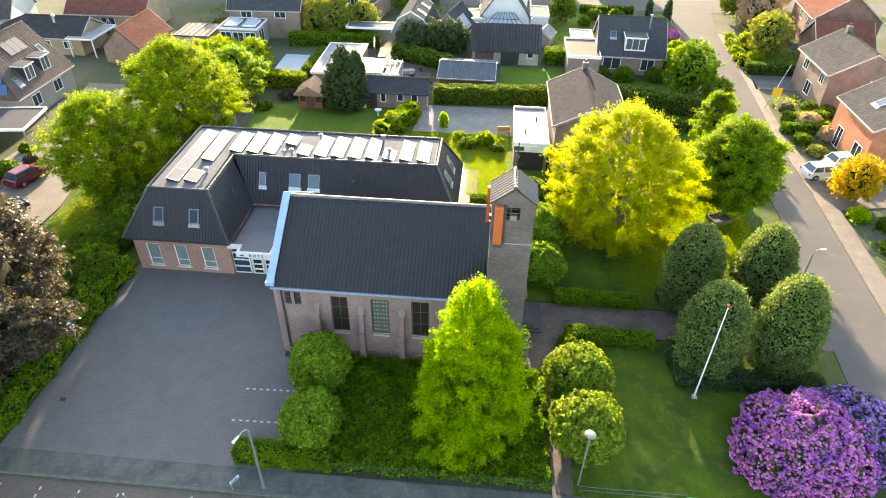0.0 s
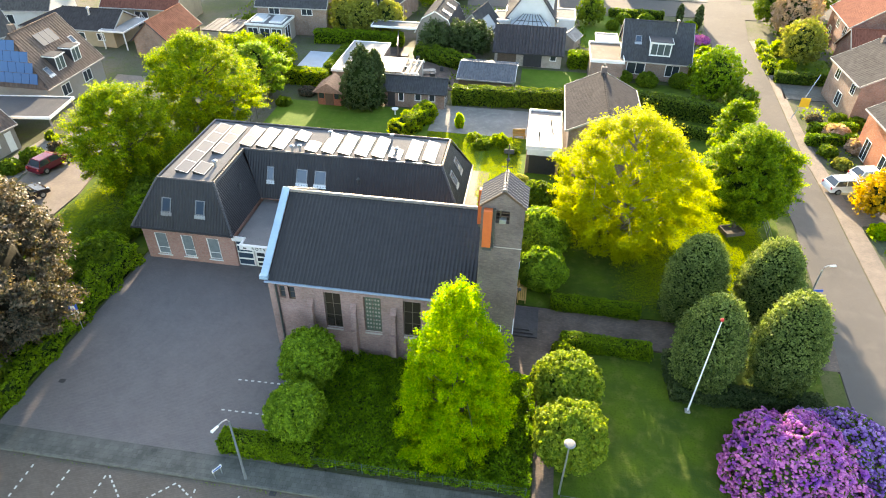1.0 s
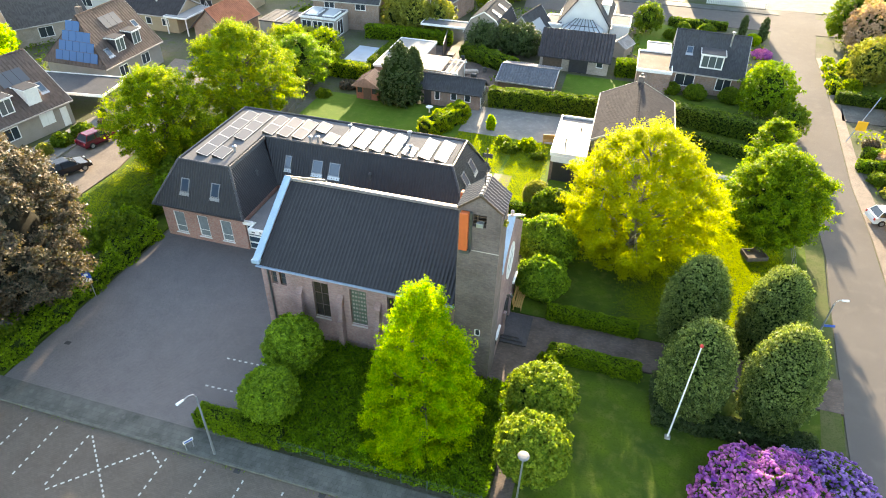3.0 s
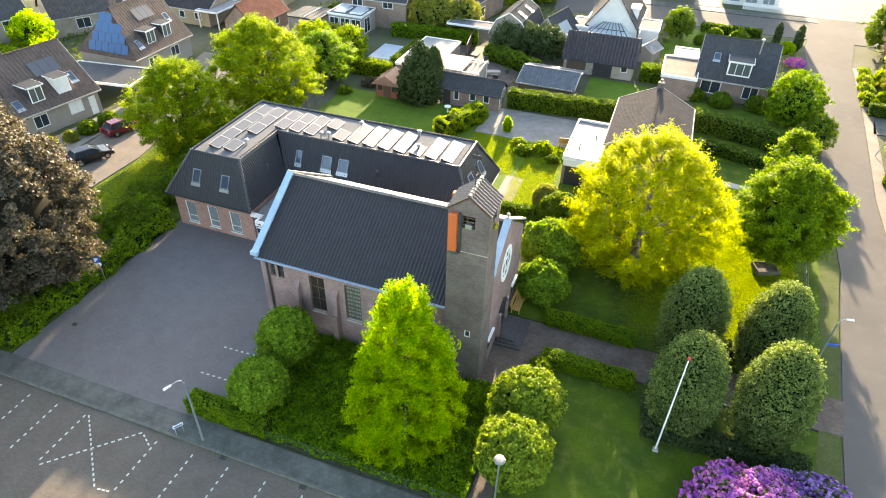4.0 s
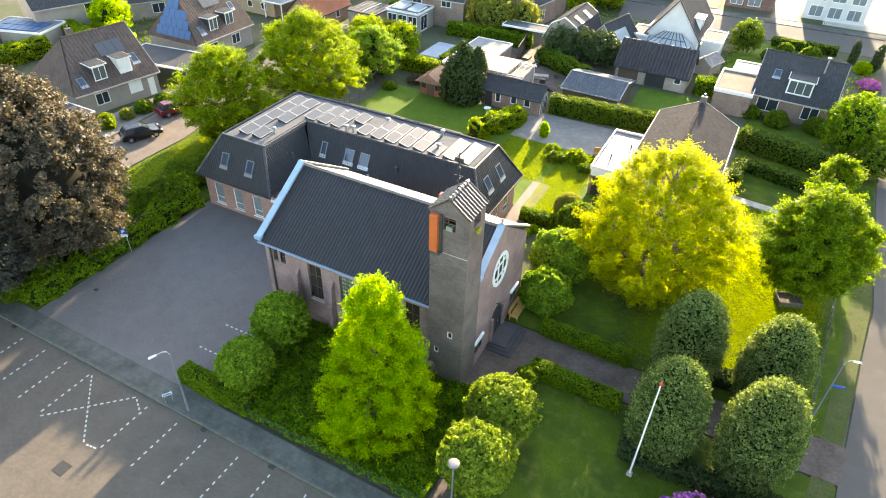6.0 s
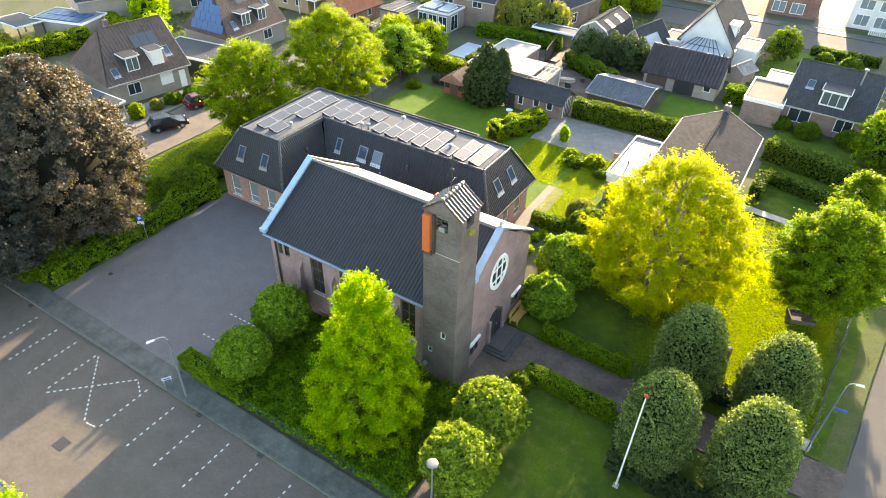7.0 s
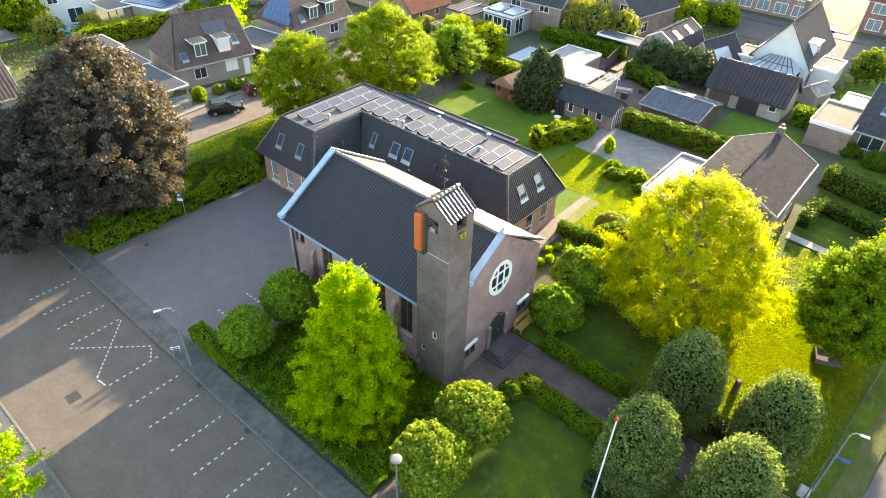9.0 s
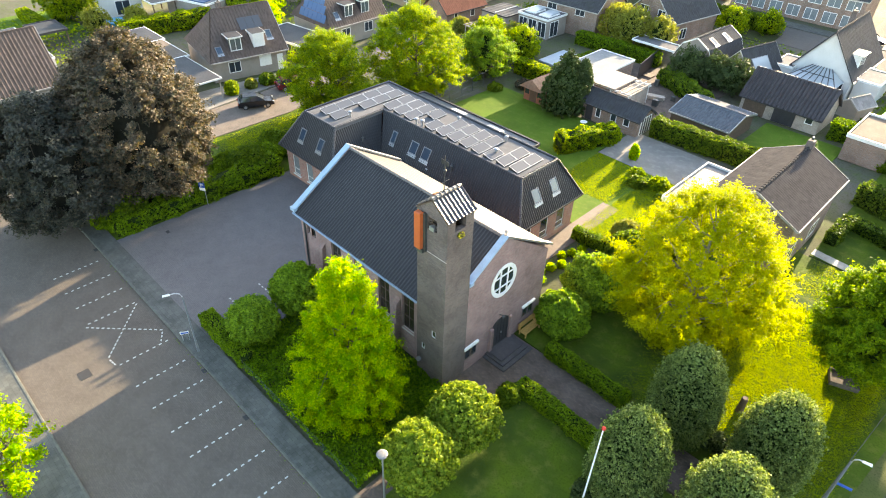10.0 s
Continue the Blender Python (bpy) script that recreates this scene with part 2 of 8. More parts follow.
M = {
    "church_brick": bricks_of("church_brick", (0.35, 0.226, 0.212), (0.268, 0.170, 0.160), (0.32, 0.27, 0.255)),
    "tower_brick": bricks_of("tower_brick", (0.178, 0.140, 0.128), (0.132, 0.105, 0.096), (0.195, 0.177, 0.168), stain=0.4),
    "annex_brick": bricks_of("annex_brick", (0.42, 0.235, 0.19), (0.34, 0.175, 0.14), (0.38, 0.33, 0.30), stain=0.2),
    "house_brick": bricks_of("house_brick", (0.30, 0.20, 0.15), (0.22, 0.15, 0.12), (0.32, 0.29, 0.26)),
    "pale_brick": bricks_of("pale_brick", (0.42, 0.36, 0.30), (0.34, 0.29, 0.24), (0.42, 0.38, 0.34)),
    "red_brick": bricks_of("red_brick", (0.52, 0.18, 0.08), (0.42, 0.13, 0.06), (0.42, 0.32, 0.26)),
    "brown_brick": bricks_of("brown_brick", (0.24, 0.12, 0.09), (0.18, 0.09, 0.07), (0.26, 0.22, 0.2)),
    "step_brick": bricks_of("step_brick", (0.085, 0.078, 0.080), (0.068, 0.062, 0.064), (0.05, 0.046, 0.046), 0.21, 0.105, 0.010, 0.8, 0.2),
    "lot_paving": bricks_of("lot_paving", (0.154, 0.142, 0.141), (0.138, 0.127, 0.127), (0.086, 0.080, 0.080), 0.21, 0.105, 0.010, 0.8, 0.14),
    "road_paving": bricks_of("road_paving", (0.140, 0.116, 0.094), (0.116, 0.097, 0.079), (0.08, 0.074, 0.058), 0.21, 0.105, 0.012, 0.75, 0.2),
    "walk_paving": bricks_of("walk_paving", (0.125, 0.128, 0.115), (0.10, 0.103, 0.092), (0.065, 0.07, 0.056), 0.3, 0.3, 0.014, 0.85, 0.4),
    "path_paving": bricks_of("path_paving", (0.165, 0.122, 0.098), (0.118, 0.090, 0.074), (0.09, 0.085, 0.075), 0.21, 0.105, 0.012, 0.85, 0.45),
    "lane_paving": bricks_of("lane_paving", (0.20, 0.163, 0.135), (0.165, 0.135, 0.112), (0.12, 0.105, 0.09), 0.21, 0.105, 0.012, 0.8, 0.25),
    "asphalt": ground_of("asphalt", (0.128, 0.117, 0.106), (0.108, 0.100, 0.092), (0.144, 0.131, 0.116), 0.1, 0.8, 60.0, 0.92, 0.2),
    "gravel": ground_of("gravel", (0.27, 0.25, 0.225), (0.20, 0.19, 0.172), (0.34, 0.32, 0.29), 0.25, 1.5, 30.0),
    "soil": ground_of("soil", (0.045, 0.062, 0.018), (0.065, 0.062, 0.035), (0.04, 0.07, 0.014)),
    "lawn": ground_of("lawn", (0.078, 0.124, 0.010), (0.040, 0.072, 0.012), (0.128, 0.140, 0.030), 0.4, 1.3, 9.0, 0.9, 1.0),
    "lawn_fresh": ground_of("lawn_fresh", (0.095, 0.165, 0.018), (0.074, 0.132, 0.016), (0.135, 0.180, 0.032), 0.25, 1.5, 12.0, 0.9, 0.8),
    "garden_ground": ground_of("garden_ground", (0.075, 0.090, 0.040), (0.130, 0.120, 0.100), (0.085, 0.120, 0.030), 0.10, 0.9, 8.0),
    "verge": ground_of("verge", (0.074, 0.098, 0.026), (0.100, 0.104, 0.042), (0.052, 0.080, 0.020), 0.45, 1.2, 9.0, 0.9, 0.6),
    "kerb": plain("kerb", (0.115, 0.118, 0.10), 0.85, vary=0.4),
    "mark_white": plain("mark_white", (0.52, 0.52, 0.48), 0.7, vary=0.3, scale=6),
    "black_tile": tiles_of("black_tile", (0.021, 0.0205, 0.0215), 0.42, spec=0.4),
    "annex_tile": tiles_of("annex_tile", (0.021, 0.022, 0.0255), 0.45, spec=0.3),
    "hip_cap": plain("hip_cap", (0.055, 0.056, 0.06), 0.3, vary=0.4, scale=4),
    "tower_tile": tiles_of("tower_tile", (0.047, 0.047, 0.057), 0.42, moss=(0.09, 0.085, 0.08), spec=0.35),
    "brown_tile": tiles_of("brown_tile", (0.100, 0.076, 0.066), 0.8, spec=0.08),
    "grey_tile": tiles_of("grey_tile", (0.074, 0.070, 0.067), 1.0, spec=0.02),
    "aged_tile": tiles_of("aged_tile", (0.049, 0.046, 0.047), 1.0, spec=0.03),
    "pale_tile": tiles_of("pale_tile", (0.22, 0.21, 0.20), 0.7, spec=0.2),
    "barn_tile": tiles_of("barn_tile", (0.050, 0.044, 0.046), 0.5, spec=0.3),
    "slate_tile": tiles_of("slate_tile", (0.056, 0.058, 0.062), 0.9, moss=(0.05, 0.053, 0.045), spec=0.06),
    "orange_tile": tiles_of("orange_tile", (0.25, 0.105, 0.068), 0.95, spec=0.03),
    "redbrown_tile": tiles_of("redbrown_tile", (0.15, 0.062, 0.045), 0.95, spec=0.03),
    "sheet_blue": tiles_of("sheet_blue", (0.095, 0.108, 0.125), 0.8, spec=0.1),
    "blue_sheet": plain("blue_sheet", (0.30, 0.43, 0.56), 0.45, vary=0.2, scale=1.5),
    "gutter_blue": plain("gutter_blue", (0.24, 0.33, 0.44), 0.4, vary=0.2),
    "ridge_cap": plain("ridge_cap", (0.17, 0.155, 0.145), 0.6, vary=0.4, scale=5),
    "zinc": plain("zinc", (0.42, 0.44, 0.46), 0.35, 0.7, 0.2),
    "bitumen": ground_of("bitumen", (0.16, 0.16, 0.16), (0.12, 0.12, 0.125), (0.2, 0.195, 0.19), 0.5, 2.0, 20.0, 0.4, 0.15),
    "bitumen_dark": ground_of("bitumen_dark", (0.055, 0.056, 0.06), (0.04, 0.041, 0.045), (0.075, 0.075, 0.078), 0.5, 2.0, 20.0, 0.6, 0.15),
    "gravel_tan": ground_of("gravel_tan", (0.19, 0.155, 0.125), (0.15, 0.125, 0.10), (0.23, 0.19, 0.155), 0.4, 1.5, 30.0),
    "pool_blue": plain("pool_blue", (0.03, 0.30, 0.55), 0.4, vary=0.15),
    "bitumen_pale": ground_of("bitumen_pale", (0.135, 0.137, 0.143), (0.11, 0.112, 0.118), (0.165, 0.166, 0.17), 0.4, 1.6, 20.0, 0.9, 0.15),
    "roof_white": ground_of("roof_white", (0.27, 0.275, 0.275), (0.22, 0.225, 0.225), (0.33, 0.33, 0.325), 0.4, 1.6, 20.0, 0.9, 0.15),
    "white_paint": plain("white_paint", (0.78, 0.78, 0.76), 0.45, vary=0.12),
    "tan_render": plain("tan_render", (0.36, 0.29, 0.19), 0.85, vary=0.2, scale=0.8),
    "render_white": plain("render_white", (0.60, 0.60, 0.58), 0.8, vary=0.12, scale=0.8),
    "render_grey": plain("render_grey", (0.30, 0.262, 0.228), 0.85, vary=0.2, scale=0.8),
    "dark_paint": plain("dark_paint", (0.035, 0.035, 0.04), 0.45),
    "green_paint": plain("green_paint", (0.03, 0.07, 0.045), 0.5),
    "brown_frame": plain("brown_frame", (0.10, 0.075, 0.055), 0.6),
    "wood_raw": plain("wood_raw", (0.50, 0.29, 0.08), 0.7, vary=0.3, scale=9),
    "frame_grey": plain("frame_grey", (0.20, 0.22, 0.24), 0.5, 0.2, 0.2),
    "wood_roof": plain("wood_roof", (0.27, 0.165, 0.12), 0.85, vary=0.35, scale=4),
    "wood_pale": plain("wood_pale", (0.42, 0.36, 0.30), 0.75, vary=0.3, scale=5),
    "wood_dark": plain("wood_dark", (0.11, 0.075, 0.05), 0.8, vary=0.35, scale=6),
    "wood_red": plain("wood_red", (0.26, 0.10, 0.06), 0.75, vary=0.3, scale=6),
    "bark": plain("bark", (0.10, 0.08, 0.06), 0.95, vary=0.45, scale=8),
    "bark_pale": plain("bark_pale", (0.22, 0.20, 0.16), 0.9, vary=0.4, scale=6),
    "concrete": plain("concrete", (0.40, 0.38, 0.35), 0.85, vary=0.3, scale=2),
    "stone_pale": plain("stone_pale", (0.48, 0.42, 0.38), 0.8, vary=0.25, scale=3),
    "antenna_orange": plain("antenna_orange", (0.50, 0.11, 0.03), 0.55, vary=0.15),
    "steel": plain("steel", (0.45, 0.46, 0.47), 0.4, 0.8, 0.15),
    "steel_dark": plain("steel_dark", (0.09, 0.10, 0.10), 0.5, 0.5, 0.3),
    "glass": glass_of("glass"),
    "glass_sky": glass_of("glass_sky", (0.035, 0.062, 0.095), 0.03),
    "glass_church": glass_of("glass_church", (0.035, 0.028, 0.022), 0.25),
    "glass_lead": glass_of("glass_lead", (0.10, 0.13, 0.10), 0.25),
    "panel_glass": glass_of("panel_glass", (0.085, 0.092, 0.105), 0.34, 0.22),
    "panel_blue": glass_of("panel_blue", (0.022, 0.085, 0.21), 0.4, 0.35),
    # reflected light put into the tint of conservatory and rooflight panes
    "glass_glint": glass_of("glass_glint", (0.36, 0.40, 0.42), 0.12, 0.6),
    "glass_house": glass_of("glass_house", (0.085, 0.105, 0.105), 0.06, 0.7),
    # matt pane colour that paints in the pale reflections of window glass
    "curtain": plain("curtain", (0.17, 0.205, 0.22), 0.9, vary=0.25),
    "lamp_grey": plain("lamp_grey", (0.2, 0.195, 0.19), 0.5, vary=0.3, scale=4),
    "lamp_white": plain("lamp_white", (0.8, 0.8, 0.78), 0.35, vary=0.08),
    "sign_blue": plain("sign_blue", (0.02, 0.09, 0.42), 0.4, vary=0.08),
    "sign_red": plain("sign_red", (0.5, 0.03, 0.02), 0.4, vary=0.08),
    "sign_yellow": plain("sign_yellow", (0.75, 0.42, 0.02), 0.5, vary=0.1),
    "sign_green": plain("sign_green", (0.02, 0.42, 0.16), 0.5, vary=0.1),
    "tarp_blue": plain("tarp_blue", (0.03, 0.13, 0.5), 0.5),
    "pool_cover": plain("pool_cover", (0.34, 0.42, 0.50), 0.35, vary=0.2, scale=0.7),
    "iron": plain("iron", (0.05, 0.05, 0.05), 0.7, 0.4),
    "car_black": plain("car_black", (0.012, 0.012, 0.014), 0.15, 0.0, 0.1),
    "car_red": plain("car_red", (0.13, 0.010, 0.022), 0.2, 0.0, 0.1),
    "car_white": plain("car_white", (0.75, 0.76, 0.77), 0.2, 0.0, 0.05),
    "rubber": plain("rubber", (0.02, 0.02, 0.02), 0.8),
    "leaf_lime": leaf_of("leaf_lime", (0.165, 0.40, 0.003), 0.7, 0.3, (0.44, 0.52, 0.003)),
    "leaf_yellow": leaf_of("leaf_yellow", (0.285, 0.348, 0.004), 0.58, 0.2, (0.355, 0.395, 0.004)),
    "leaf_green": leaf_of("leaf_green", (0.095, 0.215, 0.006), 0.52, 0.4, (0.34, 0.42, 0.006)),
    # inner body of crowns and hedges: shade between the leaves put into its colour
    "leaf_shade_core": plain("leaf_shade_core", (0.020, 0.036, 0.008), 0.95, vary=0.4, scale=2.0, spec=0.05),
    # same for the copper beeches: crown shade painted as a brown-black body
    "copper_shade_core": plain("copper_shade_core", (0.022, 0.022, 0.017), 0.95, vary=0.4, scale=2.0, spec=0.05),
    "leaf_maple": leaf_of("leaf_maple", (0.085, 0.195, 0.005), 0.54, 0.35, (0.25, 0.35, 0.008)),
    "leaf_mid": leaf_of("leaf_mid", (0.07, 0.145, 0.009), 0.45, 0.4, (0.16, 0.24, 0.014)),
    "leaf_horn": leaf_of("leaf_horn", (0.064, 0.126, 0.024), 0.4, 0.4, (0.29, 0.38, 0.13), 0.5, 0.16),
    "leaf_catalpa": leaf_of("leaf_catalpa", (0.11, 0.23, 0.016), 0.45, 0.4, (0.27, 0.42, 0.03)),
    "leaf_variegated": leaf_of("leaf_variegated", (0.105, 0.215, 0.014), 0.45, 0.3, (0.34, 0.41, 0.045)),
    "leaf_hedge": leaf_of("leaf_hedge", (0.078, 0.165, 0.006), 0.42, 0.35, (0.20, 0.32, 0.008)),
    "leaf_dark": leaf_of("leaf_dark", (0.055, 0.110, 0.013), 0.38, 0.35, (0.13, 0.205, 0.020)),
    "leaf_cover": leaf_of("leaf_cover", (0.07, 0.17, 0.005), 0.45, 0.4, (0.18, 0.32, 0.006)),
    "sunlit_blade": leaf_of("sunlit_blade", (0.21, 0.285, 0.004), 0.6, 0.15, (0.255, 0.32, 0.005)),
    "leaf_copper": leaf_of("leaf_copper", (0.036, 0.050, 0.036), 0.25, 0.35, (0.165, 0.122, 0.086), 0.5, 0.16),
    "leaf_bronze": leaf_of("leaf_bronze", (0.034, 0.047, 0.042), 0.25, 0.35, (0.098, 0.092, 0.074), 0.5, 0.16),
    "leaf_conifer": leaf_of("leaf_conifer", (0.045, 0.075, 0.028), 0.2, 0.35, (0.08, 0.12, 0.04)),
    "leaf_pale": leaf_of("leaf_pale", (0.19, 0.23, 0.04), 0.45, 0.4, (0.31, 0.33, 0.07)),
    "leaf_blossom": leaf_of("leaf_blossom", (0.45, 0.30, 0.24), 0.4, 0.3, (0.6, 0.45, 0.36)),
    "leaf_purple": leaf_of("leaf_purple", (0.47, 0.09, 0.46), 0.3, 0.3, (0.72, 0.26, 0.60), shade=(0.24, 0.06, 0.46)),
    "leaf_violet": leaf_of("leaf_violet", (0.22, 0.09, 0.45), 0.3, 0.4, (0.42, 0.25, 0.64)),
    # blossom purple darkened to paint the shade between the trusses
    "blossom_shade_core": plain("blossom_shade_core", (0.12, 0.045, 0.17), 0.95, vary=0.5, scale=3.0, spec=0.05),
    "leaf_orange": leaf_of("leaf_orange", (0.36, 0.26, 0.01), 0.5, 0.3, (0.5, 0.34, 0.01)),
}


# ---- roofs ----
def tiled(o, u, v, height, l0, l1, r0, r1, tw=0.3, th=0.34, wave=0.03, step=0.03, slab=0.1, n=4):
    """A tiled slope. o: a point on the eave line; u: along it; v: up the slope. The slope runs from l0..r0 at the eave to l1..r1 at the top."""
    g = Geo()
    o, u, v = Vector(o), Vector(u).normalized(), Vector(v).normalized()
    w = u.cross(v)
    lo, hi = min(l0, l1), max(r0, r1)
    count = max(1, round((hi - lo) / tw * n))
    cols = [lo + (hi - lo) * i / count for i in range(count + 1)]
    rows = max(1, round(height / th))
    ends = [(o + u * (l0 if c == 0 else r0) - w * slab) for c in (0, 1)]
    below = None
    for j in range(rows):
        a, b = height * j / rows, height * (j + 1) / rows
        ea, eb = j / rows, (j + 1) / rows
        if below is None:
            below = len(g.v)
            for c in cols:
                g.v.append(tuple(o + u * min(max(c, l0), r0) - w * slab))
        base = len(g.v)
        for c in cols:
            ca = min(max(c, l0 + (l1 - l0) * ea), r0 + (r1 - r0) * ea)
            z = wave * (0.5 + 0.5 * math.cos(2 * math.pi * ((c / tw) % 1.0))) ** 1.5
            g.v.append(tuple(o + u * ca + v * (a - 0.03) + w * (z + step)))
        top = len(g.v)
        for c in cols:
            cb = min(max(c, l0 + (l1 - l0) * eb), r0 + (r1 - r0) * eb)
            z = wave * (0.5 + 0.5 * math.cos(2 * math.pi * ((c / tw) % 1.0))) ** 1.5
            g.v.append(tuple(o + u * cb + v * b + w * z))
        for i in range(len(cols) - 1):
            g.f.append((base + i, base + i + 1, top + i + 1, top + i))
            g.f.append((below + i, below + i + 1, base + i + 1, base + i))
        below = top
    # underside
    k = len(g.v)
    g.v += [tuple(o + u * l1 + v * height - w * slab), tuple(o + u * r1 + v * height - w * slab)]
    m = len(cols) - 1
    g.f += [(k, k + 1, m, 0), (below, below + m, k + 1, k)]
    return g


def pantile(tw=0.3, th=0.42):
    """One curved roof tile: along x its wave, along y its length."""
    me_v, me_f = [], []
    xs = [tw * 1.08 * i / 6 for i in range(7)]
    for z0 in (0.0, -0.018):
        for y, lift in ((0.0, 0.035), (th, 0.0)):
            me_v += [(x, y, z0 + lift + 0.042 * (0.5 + 0.5 * math.cos(2 * math.pi * x / tw)) ** 1.4) for x in xs]
    for r in (0, 2):
        for i in range(6):
            q = (r * 7 + i, r * 7 + i + 1, (r + 1) * 7 + i + 1, (r + 1) * 7 + i)
            me_f.append(q if r == 0 else q[::-1])
    me_f += [(14 + i, 15 + i, 1 + i, i) for i in range(6)]
    me_f += [(0, 7, 21, 14), (20, 27, 13, 6)]
    me = bpy.data.meshes.new("tile")
    me.from_pydata(me_v, [], me_f)
    me.update()
    return me


def ridge_tiles(a, b, r=0.11, length=0.38):
    """A row of half-round cap tiles from a to b."""
    g = Geo()
    a, b = Vector(a), Vector(b)
    n = max(1, round((b - a).length / length))
    d = (b - a) / n
    s = d.cross(Vector((0, 0, 1))).normalized()
    up = s.cross(d).normalized()
    ring = []
    for i in range(n):
        for base, rr in ((a + d * i, r * 1.22), (a + d * (i + 0.98), r * 0.84)):
            ring += [base + s * rr * math.cos(t) + up * rr * math.sin(t) for t in (math.pi * k / 6 for k in range(7))]
    m = 2 * n
    g.add(ring, [(7 * j + k, 7 * j + k + 1, 7 * j + k + 8, 7 * j + k + 7) for j in range(m - 1) for k in range(6)] + [tuple(range(6, -1, -1)), tuple(range(7 * m - 7, 7 * m))])
    return g


# ---- foliage ----
def leaf_object(name, pts, nor, size, mat, core=None, aspect=0.6, inner_mat="leaf_shade_core"):
    """One mesh of small pointed leaves at the points, each turned along its normal. core: an inner Geo whose dark
    colour stands for the shade between leaves.
    """
    n = len(pts)
    r = rng.normal(size=(n, 3))
    t = np.cross(nor, r)
    t /= np.linalg.norm(t, axis=1, keepdims=True) + 1e-9
    b = np.cross(nor, t)
    s = (size * rng.uniform(0.65, 1.35, n))[:, None]
    v = np.stack([pts + t * s - nor * s * 0.15, pts - t * s * 0.65 + b * s * aspect * 1.1, pts - t * s * 0.65 - b * s * aspect * 1.1], 1).reshape(-1, 3)
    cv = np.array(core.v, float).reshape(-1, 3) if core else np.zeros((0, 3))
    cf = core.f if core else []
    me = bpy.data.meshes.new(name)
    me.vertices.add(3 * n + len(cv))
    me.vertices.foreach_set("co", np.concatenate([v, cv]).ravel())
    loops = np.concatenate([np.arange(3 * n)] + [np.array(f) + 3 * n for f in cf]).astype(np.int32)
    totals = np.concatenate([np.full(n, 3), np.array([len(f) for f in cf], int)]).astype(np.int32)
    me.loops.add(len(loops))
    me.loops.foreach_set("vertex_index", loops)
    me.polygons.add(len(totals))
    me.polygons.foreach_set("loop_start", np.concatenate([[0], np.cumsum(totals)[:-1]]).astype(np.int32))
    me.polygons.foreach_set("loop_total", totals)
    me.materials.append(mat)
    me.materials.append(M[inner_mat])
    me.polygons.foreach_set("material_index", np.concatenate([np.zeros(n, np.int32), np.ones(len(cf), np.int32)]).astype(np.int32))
    me.update(calc_edges=True)
    return new(name, me)


def unit(n):
    d = rng.normal(size=(n, 3))
    return d / np.linalg.norm(d, axis=1, keepdims=True)


def crown_points(profile, clumps, leaves, clump_r, squash=1.0, inner=0.12, sx=1.0, sy=1.0, rough=0.2, shell=0.72):
    """Leaf places and normals on clumps that fill an outline given as (height, radius) pairs."""
    zs, rs = np.array(profile).T
    zz = np.linspace(zs[0], zs[-1], 200)
    w = np.interp(zz, zs, rs) + 0.05
    z = rng.choice(zz, clumps, p=w / w.sum()) + rng.normal(0, 0.1, clumps)
    rr = np.interp(z, zs, rs)
    ang = rng.uniform(0, 2 * np.pi, clumps)
    lump = 1 + rough * np.sin(3 * ang + 1.7 * z) * np.cos(2 * ang - 1.1 * z) + rough * 0.6 * rng.normal(size=clumps)
    rad = rr * lump * np.where(rng.random(clumps) < inner, rng.random(clumps) * shell, shell + (1 - shell) * rng.random(clumps))
    c = np.stack([rad * np.cos(ang) * sx, rad * np.sin(ang) * sy, z], 1)
    own = rng.integers(0, clumps, leaves)
    d = unit(leaves)
    mid = np.array([0, 0, zs.mean() * 0.9])
    out = c[own] - mid
    out /= np.linalg.norm(out, axis=1, keepdims=True) + 1e-9
    d = d + out * 0.55
    d /= np.linalg.norm(d, axis=1, keepdims=True)
    cr = (clump_r * rng.uniform(0.6, 1.3, clumps))[own][:, None]
    p = c[own] + d * cr * rng.uniform(0.35, 1.0, (leaves, 1)) * np.array([1, 1, squash])
    p[:, 2] = np.maximum(p[:, 2], 0.05)
    nor = d + 0.7 * unit(leaves) + np.array([0, 0, 0.35])
    nor /= np.linalg.norm(nor, axis=1, keepdims=True)
    return p, nor, c


